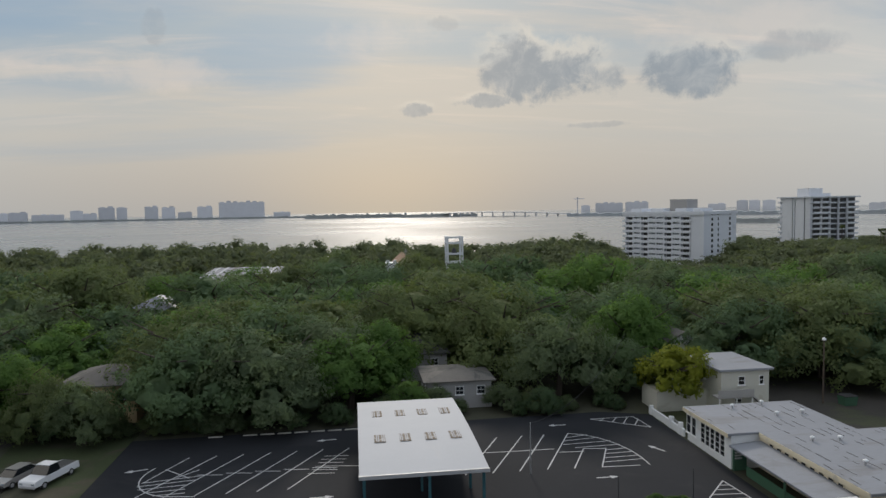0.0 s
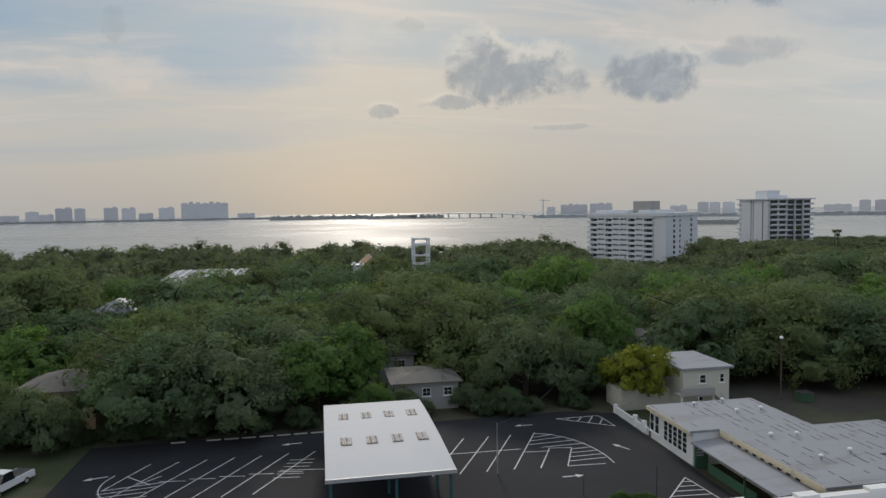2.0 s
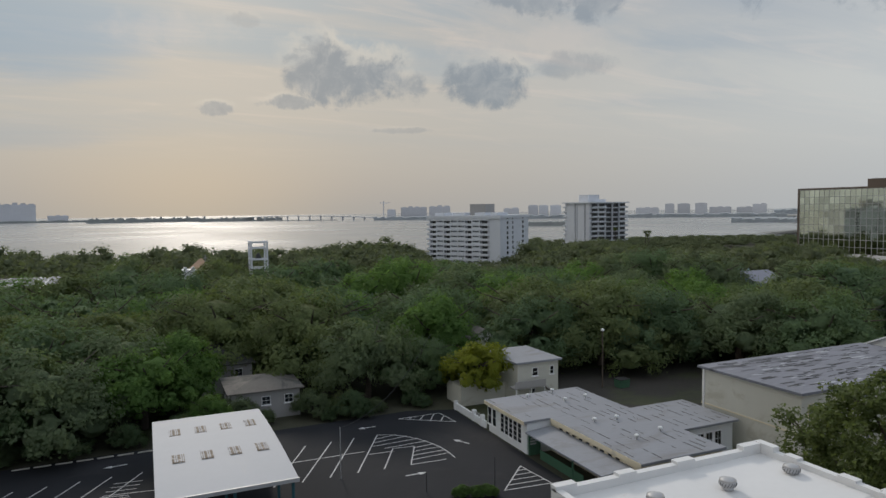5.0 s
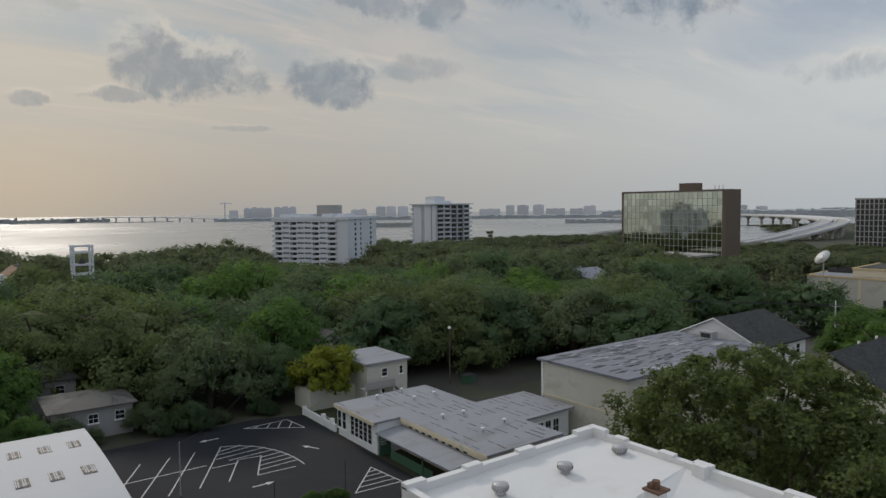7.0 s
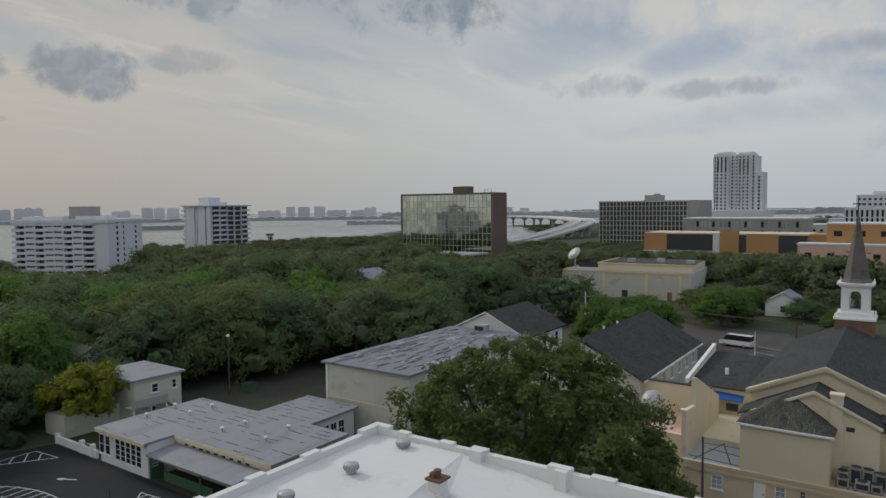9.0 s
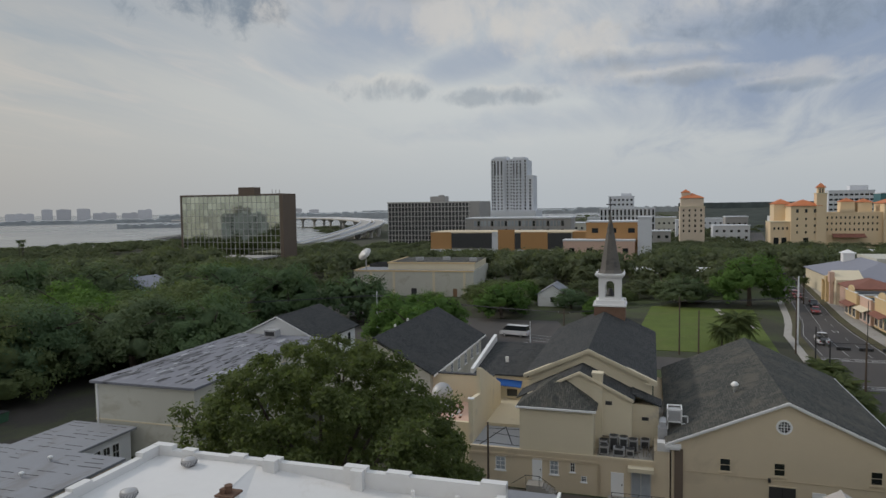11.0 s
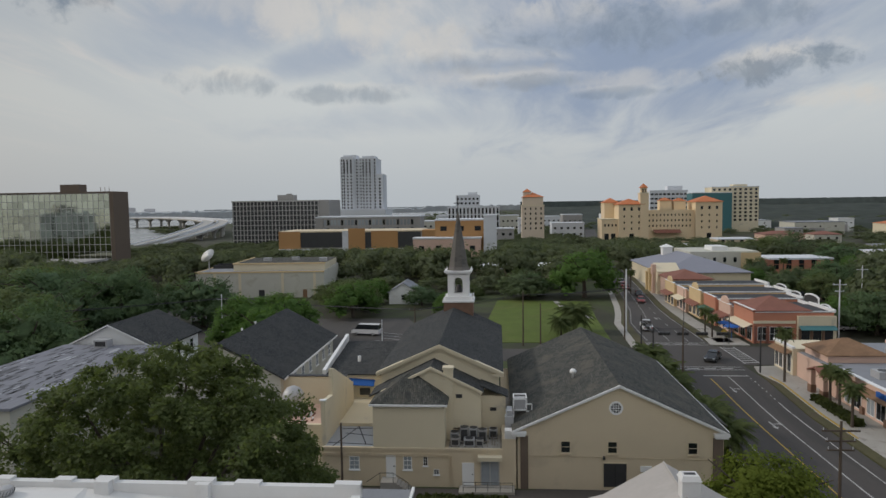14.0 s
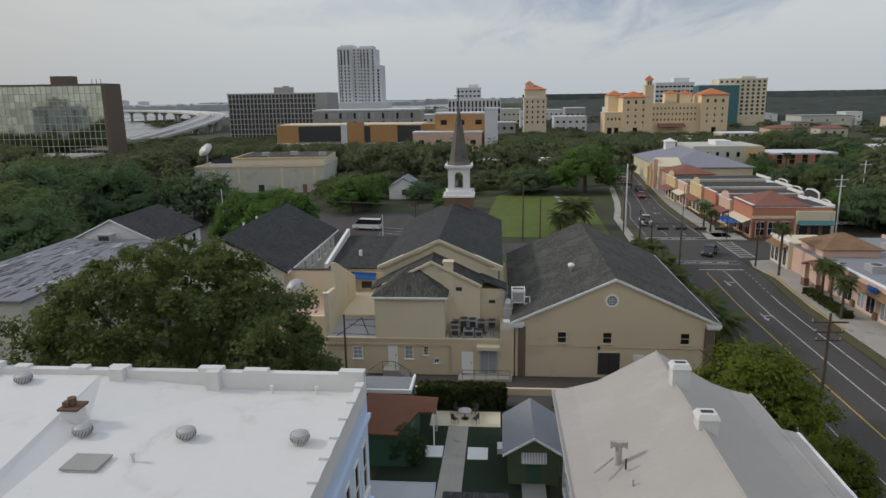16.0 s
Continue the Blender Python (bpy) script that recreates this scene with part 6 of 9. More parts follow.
single("lagoon", S().face(*[(math.sin(radians(q)) * d, math.cos(radians(q)) * d, .35) for q, d in ((74, 1250), (74, 3300), (90, 3300), (90, 1900), (86, 1500), (80, 1250))][::-1]).face(*[(x, y, .35) for x, y in ((462, 262), (540, 262), (596, 292), (772, 414), (824, 492), (860, 640), (640, 560), (540, 350))]), M["water"], "pale strip of bay water beyond the town", "water", kind="structure")
# ---- mid-distance buildings ----
gl = thing("mirror_glass_offices", "ten-storey office slab clad in mirror glass with brown concrete ends", "office building", 284.0, 168.0)
part("wall", S().box(0.6, 0, 0, 12, 57, 32.6), M["brown_wall"], gl)
NX, NZ = 22, 10
cw_, chh = 55.0 / NX, 32.0 / NZ
pm = S().box(-0.04, -cw_ / 2 + .08, .08, .3, cw_ / 2 - .08, chh - .08).mesh("pane", M["mirror"])
for i in range(NX):
    for j in range(NZ):
        o = part("pane", pm, None, gl, "", (0.28, 1.4 + cw_ * (i + .5), 0.3 + chh * j))
        o.rotation_euler = (radians(random.uniform(-.1, .1)), radians(random.uniform(-.2, .2)), radians(random.uniform(-.14, .14)))
ms = S()
for i in range(NX + 1):
    ms.box(.14, 1.4 + cw_ * i - .09, .3, .62, 1.4 + cw_ * i + .09, 32.4)
for j in range(NZ + 1):
    ms.box(.18, 1.4, .3 + chh * j - .10, .62, 56.4, .3 + chh * j + .10)
part("mullion", ms, M["mullion"], gl)
part("end_wall", S().box(0.0, -0.5, 0, 12.4, 1.3, 33.2), M["brown_wall"], gl)
part("end_wall", S().box(0, 56.4, 0, 12.4, 57.4, 33.2), M["brown_wall"], gl)
part("coping", S().box(0.1, -.4, 32.5, 12.3, 57.2, 33.2), M["brown_wall"], gl)
part("plant_room", S().box(3.5, 17, 33.2, 9, 26, 36.6), M["brown_wall"], gl)
for y in (4, 6, 8):
    part("aerial", S().cyl(5, y, 33.2, 35.2, .12, .12, 6), M["brown_wall"], gl)
gp = thing("entrance_canopy", "long white flat canopy in front of the offices", "canopy", 262, 176)
part("roof", S().box(-8, -10, 3.6, 14, 16, 4.4), M["grey_wall"], gp)
for y in (-8, 2, 14):
    part("post", S().box(-7, y, 0, -6.4, y + .6, 3.6), M["white_paint"], gp)

dk = thing("dark_office_block", "dark glass office block with a pale grid of mullions", "office building", 406.0, 108.0)
part("wall", S().box(0.3, 0.4, 0, 30, 55, 28.4), M["office_dark"], dk)
part("end_wall", S().box(0, -6.0, 0, 30, 0.4, 29.0), M["grey_wall"], dk)
ms = S()
for i in range(25):
    ms.box(-.1, .6 + 2.24 * i, 0, .32, .6 + 2.24 * i + .40, 28.6)
for j in range(10):
    ms.box(-.06, .4, 1.6 + 3.0 * j, .32, 55, 1.6 + 3.0 * j + .42)
part("mullion", ms, M["mullion"], dk)
part("coping", S().box(-.2, 0, 28.2, 30, 55.2, 29.0), M["mullion"], dk)
part("plant_room", S().box(6, 18, 29.0, 14, 28, 32.4).box(8, 20, 32.4, 11, 23, 33.2), M["grey_wall"], dk)

orr = thing("orange_civic_building", "low civic building with orange panels and dark glass bays", "civic building", 322.0, 36.0)
part("wall", S().box(0.4, 0, 0, 26, 70, 12.6), M["concrete"], orr)
for y0, y1, z0, z1, m_ in ((59.5, 70.2, 4.6, 13.0, "orange"), (38.8, 59.4, 5.2, 12.6, "office_dark"), (35.8, 38.7, 0.2, 13.2, "condo"), (27.6, 35.7, 1.5, 14.3, "orange"), (24.6, 27.5, 4.8, 12.4, "office_dark"), (11.6, 24.5, 4.6, 13.0, "orange"), (0.5, 11.5, 4.8, 12.8, "office_dark")):
    part("facade_panel", S().box(-.3 if m_ != "office_dark" else 0.1, y0, z0, 1.0, y1, z1), M[m_], orr)
part("facade_panel", S().box(0.2, -8, 4.0, 14, -.2, 13.2), M["orange"], orr)
part("band", S().box(-1.4, 39, 3.0, 1, 70.4, 4.6).box(-1.2, -6, 3.0, 1, 27, 4.4), M["condo"], orr, "pale concrete floor band")
part("roof", S().box(-.2, -.2, 12.6, 26, 70.2, 13.2), M["tan"], orr)
gr2 = thing("grey_civic_block", "long grey concrete block with two rows of windows", "civic building", 378.0, 43.0)
part("wall", S().box(0, 0, 0, 22, 60, 18.8), M["grey_wall"], gr2)
for i in range(26):
    for z in (9.6, 14.2):
        plain_window(gr2, -.02, 4.5 + 2.0 * i, z, "W", 1.5, 3.0, "pane_light" if (i * 7) % 4 else "pane")
for i in range(14):
    part("rib", S().box(-.5, 3.4 + 4.0 * i, 8.0, 0, 3.8 + 4.0 * i, 18.4), M["grey_wall"], gr2)
part("coping", S().box(-.4, -.3, 18.4, 22, 60.2, 19.2), M["condo"], gr2)

wt = thing("white_tower", "slender white residential tower with stacked balconies", "apartment tower", 640.0, 108.0)
part("wall", S().box(0, 6, 0, 28, 41, 69.5).box(-1.5, 28, 0, 6, 40, 71.2).box(-1.5, 10, 0, 6, 22, 70.2), M["condo"], wt)
part("wall", S().box(0.5, 0.2, 0, 24, 6, 54.5), M["condo"], wt)
part("podium", S().box(-12, -4, 0, 30, 48, 21.0), M["condo"], wt)
part("roof_step", S().box(2, 8, 69.5, 20, 20, 72.0).box(2, 26, 69.5, 20, 38, 73.0), M["condo"], wt)
bal = S().box(-1.0, -1.5, 0, 0, 1.5, .2).box(-1.0, -1.5, .2, -.9, 1.5, 1.0).mesh("balcony", M["condo"])
for j in range(16):
    z = 21.5 + 3.0 * j
    for y in (7.6, 24.8, 39.2, 37.0):
        plain_window(wt, -1.52 if y > 28 else -.02, y, z + .3, "W", 1.3, 2.1)
    for y in (12.0, 15.2, 18.4, 21.0, 30.2, 33.6):
        plain_window(wt, -1.52, y, z + .3, "W", 1.5, 1.75, "office_dark")
    for y in (13.6, 19.8, 24.8):
        part("balcony", bal, None, wt, "", (-1.5 if y < 22 else 0, y, z))
    if z < 50:
        plain_window(wt, .48, 3.0, z + .3, "W", 1.8, 2.0)
for y0, z0 in ((12.0, 54), (15.2, 54), (18.4, 54), (30.2, 55), (33.6, 55), (36.6, 55)):
    part("window", S().box(-1.6, y0 - .7, z0, -1.45, y0 + .7, z0 + 12), M["office_dark"], wt)
for y in (10, 22, 28, 40):
    part("pilaster", S().box(-1.9, y - .5, 21, -1.3, y + .5, 69), M["condo"], wt)
pt = thing("pink_tower", "square peach tower with orange tiled roof", "tower", 430.0, -30.0)
part("wall", S().box(0, 0, 0, 14, 14, 23.6).box(.6, .6, 23.6, 13.4, 13.4, 29.0), M["tower_stucco"], pt)
part("cornice", S().box(-.3, -.3, 23.4, 14.3, 14.3, 24.0), M["cream"], pt)
part("roof", hip_roof(.6, 13.4, .6, 13.4, 29.0, 32.0, .5, .2), M["tile"], pt)
part("turret", S().box(4, 8, 29, 9, 13, 32.4), M["tower_stucco"], pt)
part("turret_roof", hip_roof(4, 9, 8, 13, 32.4, 34.4, .4, .15), M["tile"], pt)
for j in range(5):
    for i in range(4):
        plain_window(pt, -.02, 2 + 3.3 * i, 8.5 + 3.1 * j, "W", .9, 1.4)

ho = thing("grand_hotel", "grand peach-stucco hotel with orange tiled towers", "hotel", 418.0, -135.0)
part("wall", S().box(2, 15.5, 0, 20, 46, 19.8), M["hotel"], ho)
part("wing", S().box(-1, 0, 0, 18, 15.5, 24.6), M["hotel"], ho)
part("wing_roof", hip_roof(-1, 18, 0, 15.5, 24.6, 28.2, .7, .2), M["tile"], ho)
part("wing", S().box(-1, 46, 0, 18, 61, 23.6), M["hotel"], ho)
part("wing_roof", hip_roof(-1, 18, 46, 61, 23.6, 27.0, .7, .2), M["tile"], ho)
part("low_wing", S().box(1, 61, 0, 18, 71, 14.4), M["hotel"], ho)
part("low_wing_coping", S().box(.7, 61, 14.4, 18, 71.3, 14.9), M["cream"], ho)
part("back_wing", S().box(16, 58, 0, 30, 67, 24.8), M["hotel"], ho)
part("wing_roof", hip_roof(16, 30, 58, 67, 24.8, 27.6, .5, .2), M["tile"], ho)
part("tower", S().box(-1.6, 43.4, 0, 5, 48.4, 30.2), M["hotel"], ho)
part("tower_arches", S().box(0.0, 44.2, 30.2, 3.4, 47.6, 33.6), M["hotel"], ho)
for y in (44.9, 46.2):
    plain_window(ho, -.02, y + .3, 30.6, "W", .7, 2.2)
part("tower_roof", hip_roof(-.3, 3.7, 43.9, 47.9, 33.6, 36.2, .4, .15), M["tile"], ho)
part("balustrade", S().box(-1.9, 43.1, 30.0, 5.3, 48.7, 30.5), M["cream"], ho)
for y, z in ((19, 25.2), (27.5, 25.6)):
    part("penthouse", S().box(8, y, 19.8, 15, y + 7, z), M["hotel"], ho)
    part("penthouse_roof", hip_roof(8, 15, y, y + 7, z, z + 2.0, .4, .15), M["tile"], ho)
part("central_gable", S().box(1.7, 29, 19.8, 3, 36, 21.4), M["hotel"], ho)
part("porch_roof", S().slab([(-3, 24, 6.2), (-3, 40, 6.2), (2, 40, 8.0), (2, 24, 8.0)][::-1], .2), M["tile_red"], ho)
for j, z in enumerate((9.6, 12.9, 16.2)):
    for i in range(12):
        plain_window(ho, 1.98, 18 + 2.2 * i, z, "W", .7, 1.25)
for j, z in enumerate((8.5, 12.2, 15.9, 20.0)):
    for i in range(3):
        plain_window(ho, -1.02, 3.2 + 4.4 * i, z, "W", .8 if j < 3 else 1.3, 1.3 if j < 3 else 2.0)
        plain_window(ho, -1.02, 49.0 + 4.4 * i, z - .3, "W", .8 if j < 3 else 1.3, 1.3 if j < 3 else 2.0)
for y in (7.7, 53.4, 64, 68):
    plain_window(ho, -1.02 if y < 60 else .98, y, 1.8, "W", 2.6, 4.0)
for i in range(4):
    plain_window(ho, .98, 62.4 + 2.2 * i, 10.2, "W", .9, 1.5)


def block(name, label, x, y, dx, dy, h, m_, rows, cols, pane="pane", cap=None, w=1.6, wh=1.5, z0=3.0, cat="building"):
    o = thing(name, label, cat, x, y)
    part("wall", S().box(0, 0, 0, dx, dy, h), M[m_], o)
    part("coping", S().box(-.2, -.2, h - .3, dx, dy + .2, h + .25), M["condo"], o)
    for j in range(rows):
        for i in range(cols):
            plain_window(o, -.02, dy * (i + .5) / cols, z0 + (h - z0 - .6) * j / rows + .6, "W", w, wh, pane)
    if cap:
        part("plant_room", S().box(dx * .25, dy * cap[0], h + .25, dx * .7, dy * cap[1], h + cap[2]), M[m_], o)
    return o


block("white_office", "white office block with a stepped roof", 519, 13, 14, 18, 31.5, "condo", 5, 6, cap=(.1, .5, 2.4), z0=14)
block("ribbed_office", "white ribbed office block", 470, -2, 20, 36, 23, "condo", 3, 14, w=1.2, wh=4, z0=8)
block("ochre_building", "ochre stucco building with dark square windows", 262, 4, 16, 20, 19.4, "orange", 3, 3, w=2.4, wh=1.8, z0=6)
block("ochre_building", "low pink and ochre terrace building", 256, 6, 8, 26, 12.6, "pink", 2, 4, w=2, wh=1.6, z0=3)
block("ochre_building", "pale blue stair tower", 258, 0, 10, 5, 21, "condo", 1, 1, w=1, wh=1)
block("rooftop_office", "white office block with rooftop masts", 600, -165, 20, 32, 34, "condo", 5, 9, cap=(.1, .5, 4.0), z0=14, w=2.6)
block("teal_offices", "teal glass office block", 540, -182, 16, 30, 31, "teal_glass", 1, 1, w=.5, wh=.5)
block("apartment_block", "pale yellow apartment block with many balconies", 548, -205, 18, 36, 35.5, "cream", 9, 9, cap=(.2, .5, 2), z0=8, w=1.9, wh=1.7, cat="apartment block")
for x, y, dx, dy, h, m_ in ((235, -150, 18, 22, 7, "dull_cream"), (470, -60, 18, 22, 11, "condo"), (500, -30, 20, 14, 14, "condo"),
                            (520, 40, 24, 30, 12, "dull_cream"), (470, 60, 24, 26, 12, "condo"), (560, -70, 20, 16, 15, "grey_wall"), (395, -10, 12, 46, 10.6, "grey_wall"), (610, -20, 20, 40, 14, "dull_cream"), (230, -110, 14, 20, 6, "coral"), (300, -105, 12, 22, 6, "cream"), (345, -128, 14, 18, 6, "tan"), (640, -60, 20, 26, 12, "condo"), (660, 30, 20, 30, 10, "cream"), (720, -140, 20, 30, 12, "condo"), (255, -75, 10, 14, 5, "pink"), (690, -20, 16, 24, 12, "dull_cream"), (780, 40, 20, 30, 11, "condo")):
    block("town_building", "flat-roofed town building with rows of windows", x, y, dx, dy, h, m_, 2, max(3, int(dy / 4)), z0=2)
for x, y, dx, dy, h, m_, rf in ((495, -244, 26, 34, 8.6, "dull_cream", "rolled"), (538, -272, 14, 12, 9.6, "white_paint", "white_roof"), (440, -256, 16, 14, 9.4, "cream", "tile"), (360, -158, 14, 20, 7.4, "pink", "tile_red"), (372, -182, 12, 14, 6.5, "dull_cream", "tile_red"),
                              (300, -170, 10, 8, 5.0, "cream", "rolled"), (600, -235, 24, 30, 7.0, "white_paint", "metal_roof"), (470, -205, 16, 12, 5.5, "grey_wall", "rolled")):
    wh = thing("warehouse", "plain low stucco building among the town trees", "building", x, y)
    part("wall", S().box(0, 0, 0, dx, dy, h), M[m_], wh)
    part("roof", hip_roof(0, dx, 0, dy, h + .02, h + 1.6, .4, .15) if rf.startswith("tile") else S().box(-.2, -.2, h, dx + .2, dy + .2, h + .5), M[rf], wh)
    part("loading_door", S().box(-.08, dy * .4, 0, .02, dy * .7, h * .55), M["grey_wall"], wh)
    for i in range(3):
        plain_window(wh, -.02, dy * (i + .6) / 3.3, h * .62, "W", 1.2, 1.0)
lb = thing("low_white_pavilion", "low white flat-roofed building among the trees", "building", 222.0, -18.0)
part("wall", S().box(0, 0, 0, 10, 24, 4.2), M["cream"], lb)
part("roof", S().box(-2.2, -1, 4.2, 10, 25, 5.2), M["white_paint"], lb)
sm = thing("white_cottage", "small white cottage with a grey gable roof", "cottage", 172.0, 20.5)
part("wall", gable_walls(0, 9, 0, 7.5, 0, 3.2, 5.4, "x"), M["white_paint"], sm)
part("roof", gable_roof(0, 9, 0, 7.5, 3.3, 5.6, "x", .4, .15), M["rolled"], sm)
window(sm, 0, 3.7, 1.0, "W", 1.2, 1.5)

db = thing("broadcast_building", "low cream building with a stepped flat roof", "building", 182.6, 84.5, 0, -85)
part("wall", S().box(0, 0, 0, 36, 28, 7.3), M["dull_cream"], db)
part("roof", S().box(.3, .3, 7.3, 35.7, 27.7, 7.38), M["rolled"], db)
part("upper_wall", S().box(9.5, 4, 7.38, 35.7, 26, 9.3), M["cream"], db)
part("coping", S().box(-.15, -.15, 7.1, 36.15, 0.15, 7.55).box(-.15, 0.15, 7.1, .15, 28, 7.55), M["sand"], db)
part("parapet", S().box(9.3, 3.8, 9.2, 35.9, 4.3, 9.55).box(9.3, 4.3, 9.2, 9.8, 26.2, 9.55), M["sand"], db)
part("upper_roof", S().box(9.8, 4.3, 9.3, 35.6, 26, 9.4), M["shingle"], db)
part("fence", S().box(1, 12, 7.38, 8, 12.12, 8.3).box(1, 20, 7.38, 8, 20.12, 8.3).box(1, 12, 7.38, 1.12, 20, 8.3), M["dark_metal"], db)
part("door", S().box(17.6, -.08, 0, 19.2, .04, 2.3), M["dark_metal"], db)
part("door", S().box(30, -.08, 0, 31.2, .04, 2.3), M["tile_brown"], db)
for x in (5, 12, 24, 33):
    part("pilaster", S().box(x, -.22, 0, x + .7, 0, 7.0), M["cream"], db)
for x, y in ((16, 12), (24, 14), (33, 10)):
    part("roof_unit", S().box(x, y, 9.4, x + 2.2, y + 1.6, 10.4), M["steel"], db)
dh = thing("satellite_dish", "large white satellite dish on a roof mount", "satellite dish", 185.6, 81.8, 7.38)
prof_ = [(r_, .22 * r_ * r_ * .5) for r_ in (0.02, .6, 1.2, 1.8, 2.2)]
bowl = part("dish", S().lathe(0, 0, prof_, 20), M["dish"], dh, smooth=True)
bowl.rotation_euler = (radians(-20), radians(-48), 0)
bowl.location = (0, 0, 4.4)
part("mount", S().cyl(0, 0, 0, 4.5, .2, .14, 8).tube((0, 0, 2), (.9, .5, 0), .08), M["steel"], dh)
part("feed", S().tube((0, 0, 4.5), (-1.5, -.6, 5.6), .05), M["steel"], dh)

cd = thing("balcony_condominium", "white nine-storey condominium with long continuous balconies", "apartment block", 144.0, 263.0, 0, -53.13)
# local x runs along the balcony front towards the corner (negative), y into the depth
part("wall", S().box(-37.4, 1.4, 0, 0, 33, 21.8), M["condo"], cd)
part("side_wall", S().box(-5.5, 0.0, 0, 0.0, 1.5, 22.2), M["condo"], cd)
for j in range(10):
    z = -1.6 + 2.28 * j
    part("balcony", S().box(-37.6, -0.4, z + 1.35, -5.4, 1.5, z + 1.5).box(-37.6, -0.42, z + 1.5, -5.4, -0.28, z + 2.42), M["condo"], cd)
    for i in range(8):
        x = -35.4 + 3.7 * i
        # in four columns dark panels stand in for the shade of deep balcony recesses
        dark_recess = i in (0, 2, 5, 7)
        part("window", S().box(x, 1.30, z + 1.6, x + (2.6 if dark_recess else 2.9), 1.42, z + 3.5), M["office_dark" if dark_recess else "pane_light"], cd)
    for i in range(8):
        x = -36.0 + 3.7 * i
        part("partition", S().box(x - .3, -.38, z + 1.5, x + .3, 1.4, z + 3.62), M["condo"], cd)
    for i in (1, 3, 4, 6):
        x = -35.4 + 3.7 * i
        part("loggia_wall", S().box(x - .3, -.36, z + 2.42, x + 3.1, -.22, z + 2.95), M["condo"], cd)
    for y in (8, 14, 26):
        plain_window(cd, .02, y, z + 1.9, "E", 1.6 if y != 14 else .9, 1.3)
part("roof_edge", S().box(-37.6, -.6, 21.2, .4, 33.2, 22.6), M["condo"], cd)
for x, w in ((-32, 5), (-22, 6), (-11, 5), (-4, 3)):
    part("penthouse", S().box(x - w / 2, 2, 22.6, x + w / 2, 14, 23.9), M["condo"], cd)
part("plant_room", S().box(-19, 8, 22.6, -11, 18, 27.8), M["grey_wall"], cd)

tw = thing("corner_balcony_tower", "white nine-storey tower with dark glazed balconies", "apartment tower", 245.0, 335.0)
part("wall", S().box(0, 0, -2, 26, 26, 28.0), M["condo"], tw)
for y0, y1 in ((0, 4.2), (5.2, 12.5), (13.3, 14.5), (15.4, 25.9)):
    part("facade_panel", S().box(-.5, y0, -2, 0.02, y1, 28.0), M["condo"], tw)
part("glass_strip", S().box(-.08, 0.2, -2, .1, 25.8, 27.6), M["office_dark"], tw)
for j in range(10):
    z = -0.6 + 2.85 * j
    for i in range(5):
        part("window", S().box(.9 + 5.1 * i, -.12, z + .5, 5.2 + 5.1 * i, .05, z + 2.5), M["office_dark"], tw)
        part("balcony", S().box(.4 + 5.1 * i, -1.6, z, 5.0 + 5.1 * i, 0, z + .16).box(.4 + 5.1 * i, -1.6, z + .16, 5.0 + 5.1 * i, -1.5, z + (.95 if i in (0, 1, 4) else .3)), M["condo"], tw)
    for q in ((-1.5, -1.2, -.5, 1.6), (-1.5, 24, -.5, 26.6), (26, -1.2, 27.3, 1.6)):
        part("balcony", S().box(q[0], q[1], z, q[2], q[3], z + 1.0), M["condo"], tw)
for x in (5.2, 10.3, 15.4, 20.5):
    part("fin", S().box(x - .15, -1.6, -2, x + .15, 0, 28.0), M["condo"], tw)
part("roof_slab", S().box(-2, -2, 28.0, 27.6, 27, 28.7), M["condo"], tw)
part("plant_room", S().box(3, 6, 28.7, 11, 16, 33.2).box(11, 6, 28.7, 16, 16, 30.4), M["condo"], tw)

# ---- houses among the trees ----
def small_house(x, y, dx, dy, h, rise, wall, roofm, label, axis="x", hip=False, windows=((1, "S"),), gut=True):
    o = thing("house", label, "house", x, y)
    if hip:
        part("wall", S().box(0, 0, 0, dx, dy, h), M[wall], o)
        part("roof", hip_roof(0, dx, 0, dy, h, h + rise, .5, .15), M[roofm], o)
    else:
        part("wall", gable_walls(0, dx, 0, dy, 0, h, h + rise - .15, axis), M[wall], o)
        part("roof", gable_roof(0, dx, 0, dy, h + .05, h + rise, axis, .45, .15), M[roofm], o)
    for k in range(max(2, int(dx / 2.6))):
        window(o, dx * (k + .5) / max(2, int(dx / 2.6)), 0, h - 1.9, "S", 1.1, 1.1, "pane", "trim", 2, 2)
    for k in range(max(2, int(dy / 3))):
        window(o, 0, dy * (k + .5) / max(2, int(dy / 3)), h - 1.9, "W", 1.0, 1.1, "pane", "trim", 2, 1)
    return o


# white walls drawn in grey, which puts the tree shade into their colour
small_house(8.9, 84.8, 8.4, 8.4, 3.7, 1.0, "grey_wall", "old_shingle", "white single-storey house, shade in its grey walls, with a weathered shallow hip roof", hip=True)
small_house(6.0, 99.5, 7.5, 12.0, 4.2, 1.8, "grey_wall", "shingle", "grey-roofed house half hidden by oaks", "x", True)
h2 = thing("flat_house", "cream two-storey house with an outside stair", "house", 43.6, 75.2)
part("wall", S().box(0, 0, 0, 6.2, 8.4, 5.7), M["dull_cream"], h2)
part("roof", S().box(-.4, -.4, 5.7, 6.6, 8.8, 5.95), M["rolled"], h2)
for x, z in ((2.6, 3.9), (2.2, 1.2)):
    window(h2, x, 0, z, "S", .9, 1.1, "pane", "trim", 2, 1)
window(h2, 0, 4, 3.9, "W", .9, 1.1)
window(h2, 5.2, 0, 3.9, "S", .6, 1.1)
part("annexe", S().box(-6.5, 3.5, 0, 0, 8.0, 2.6), M["dull_cream"], h2)
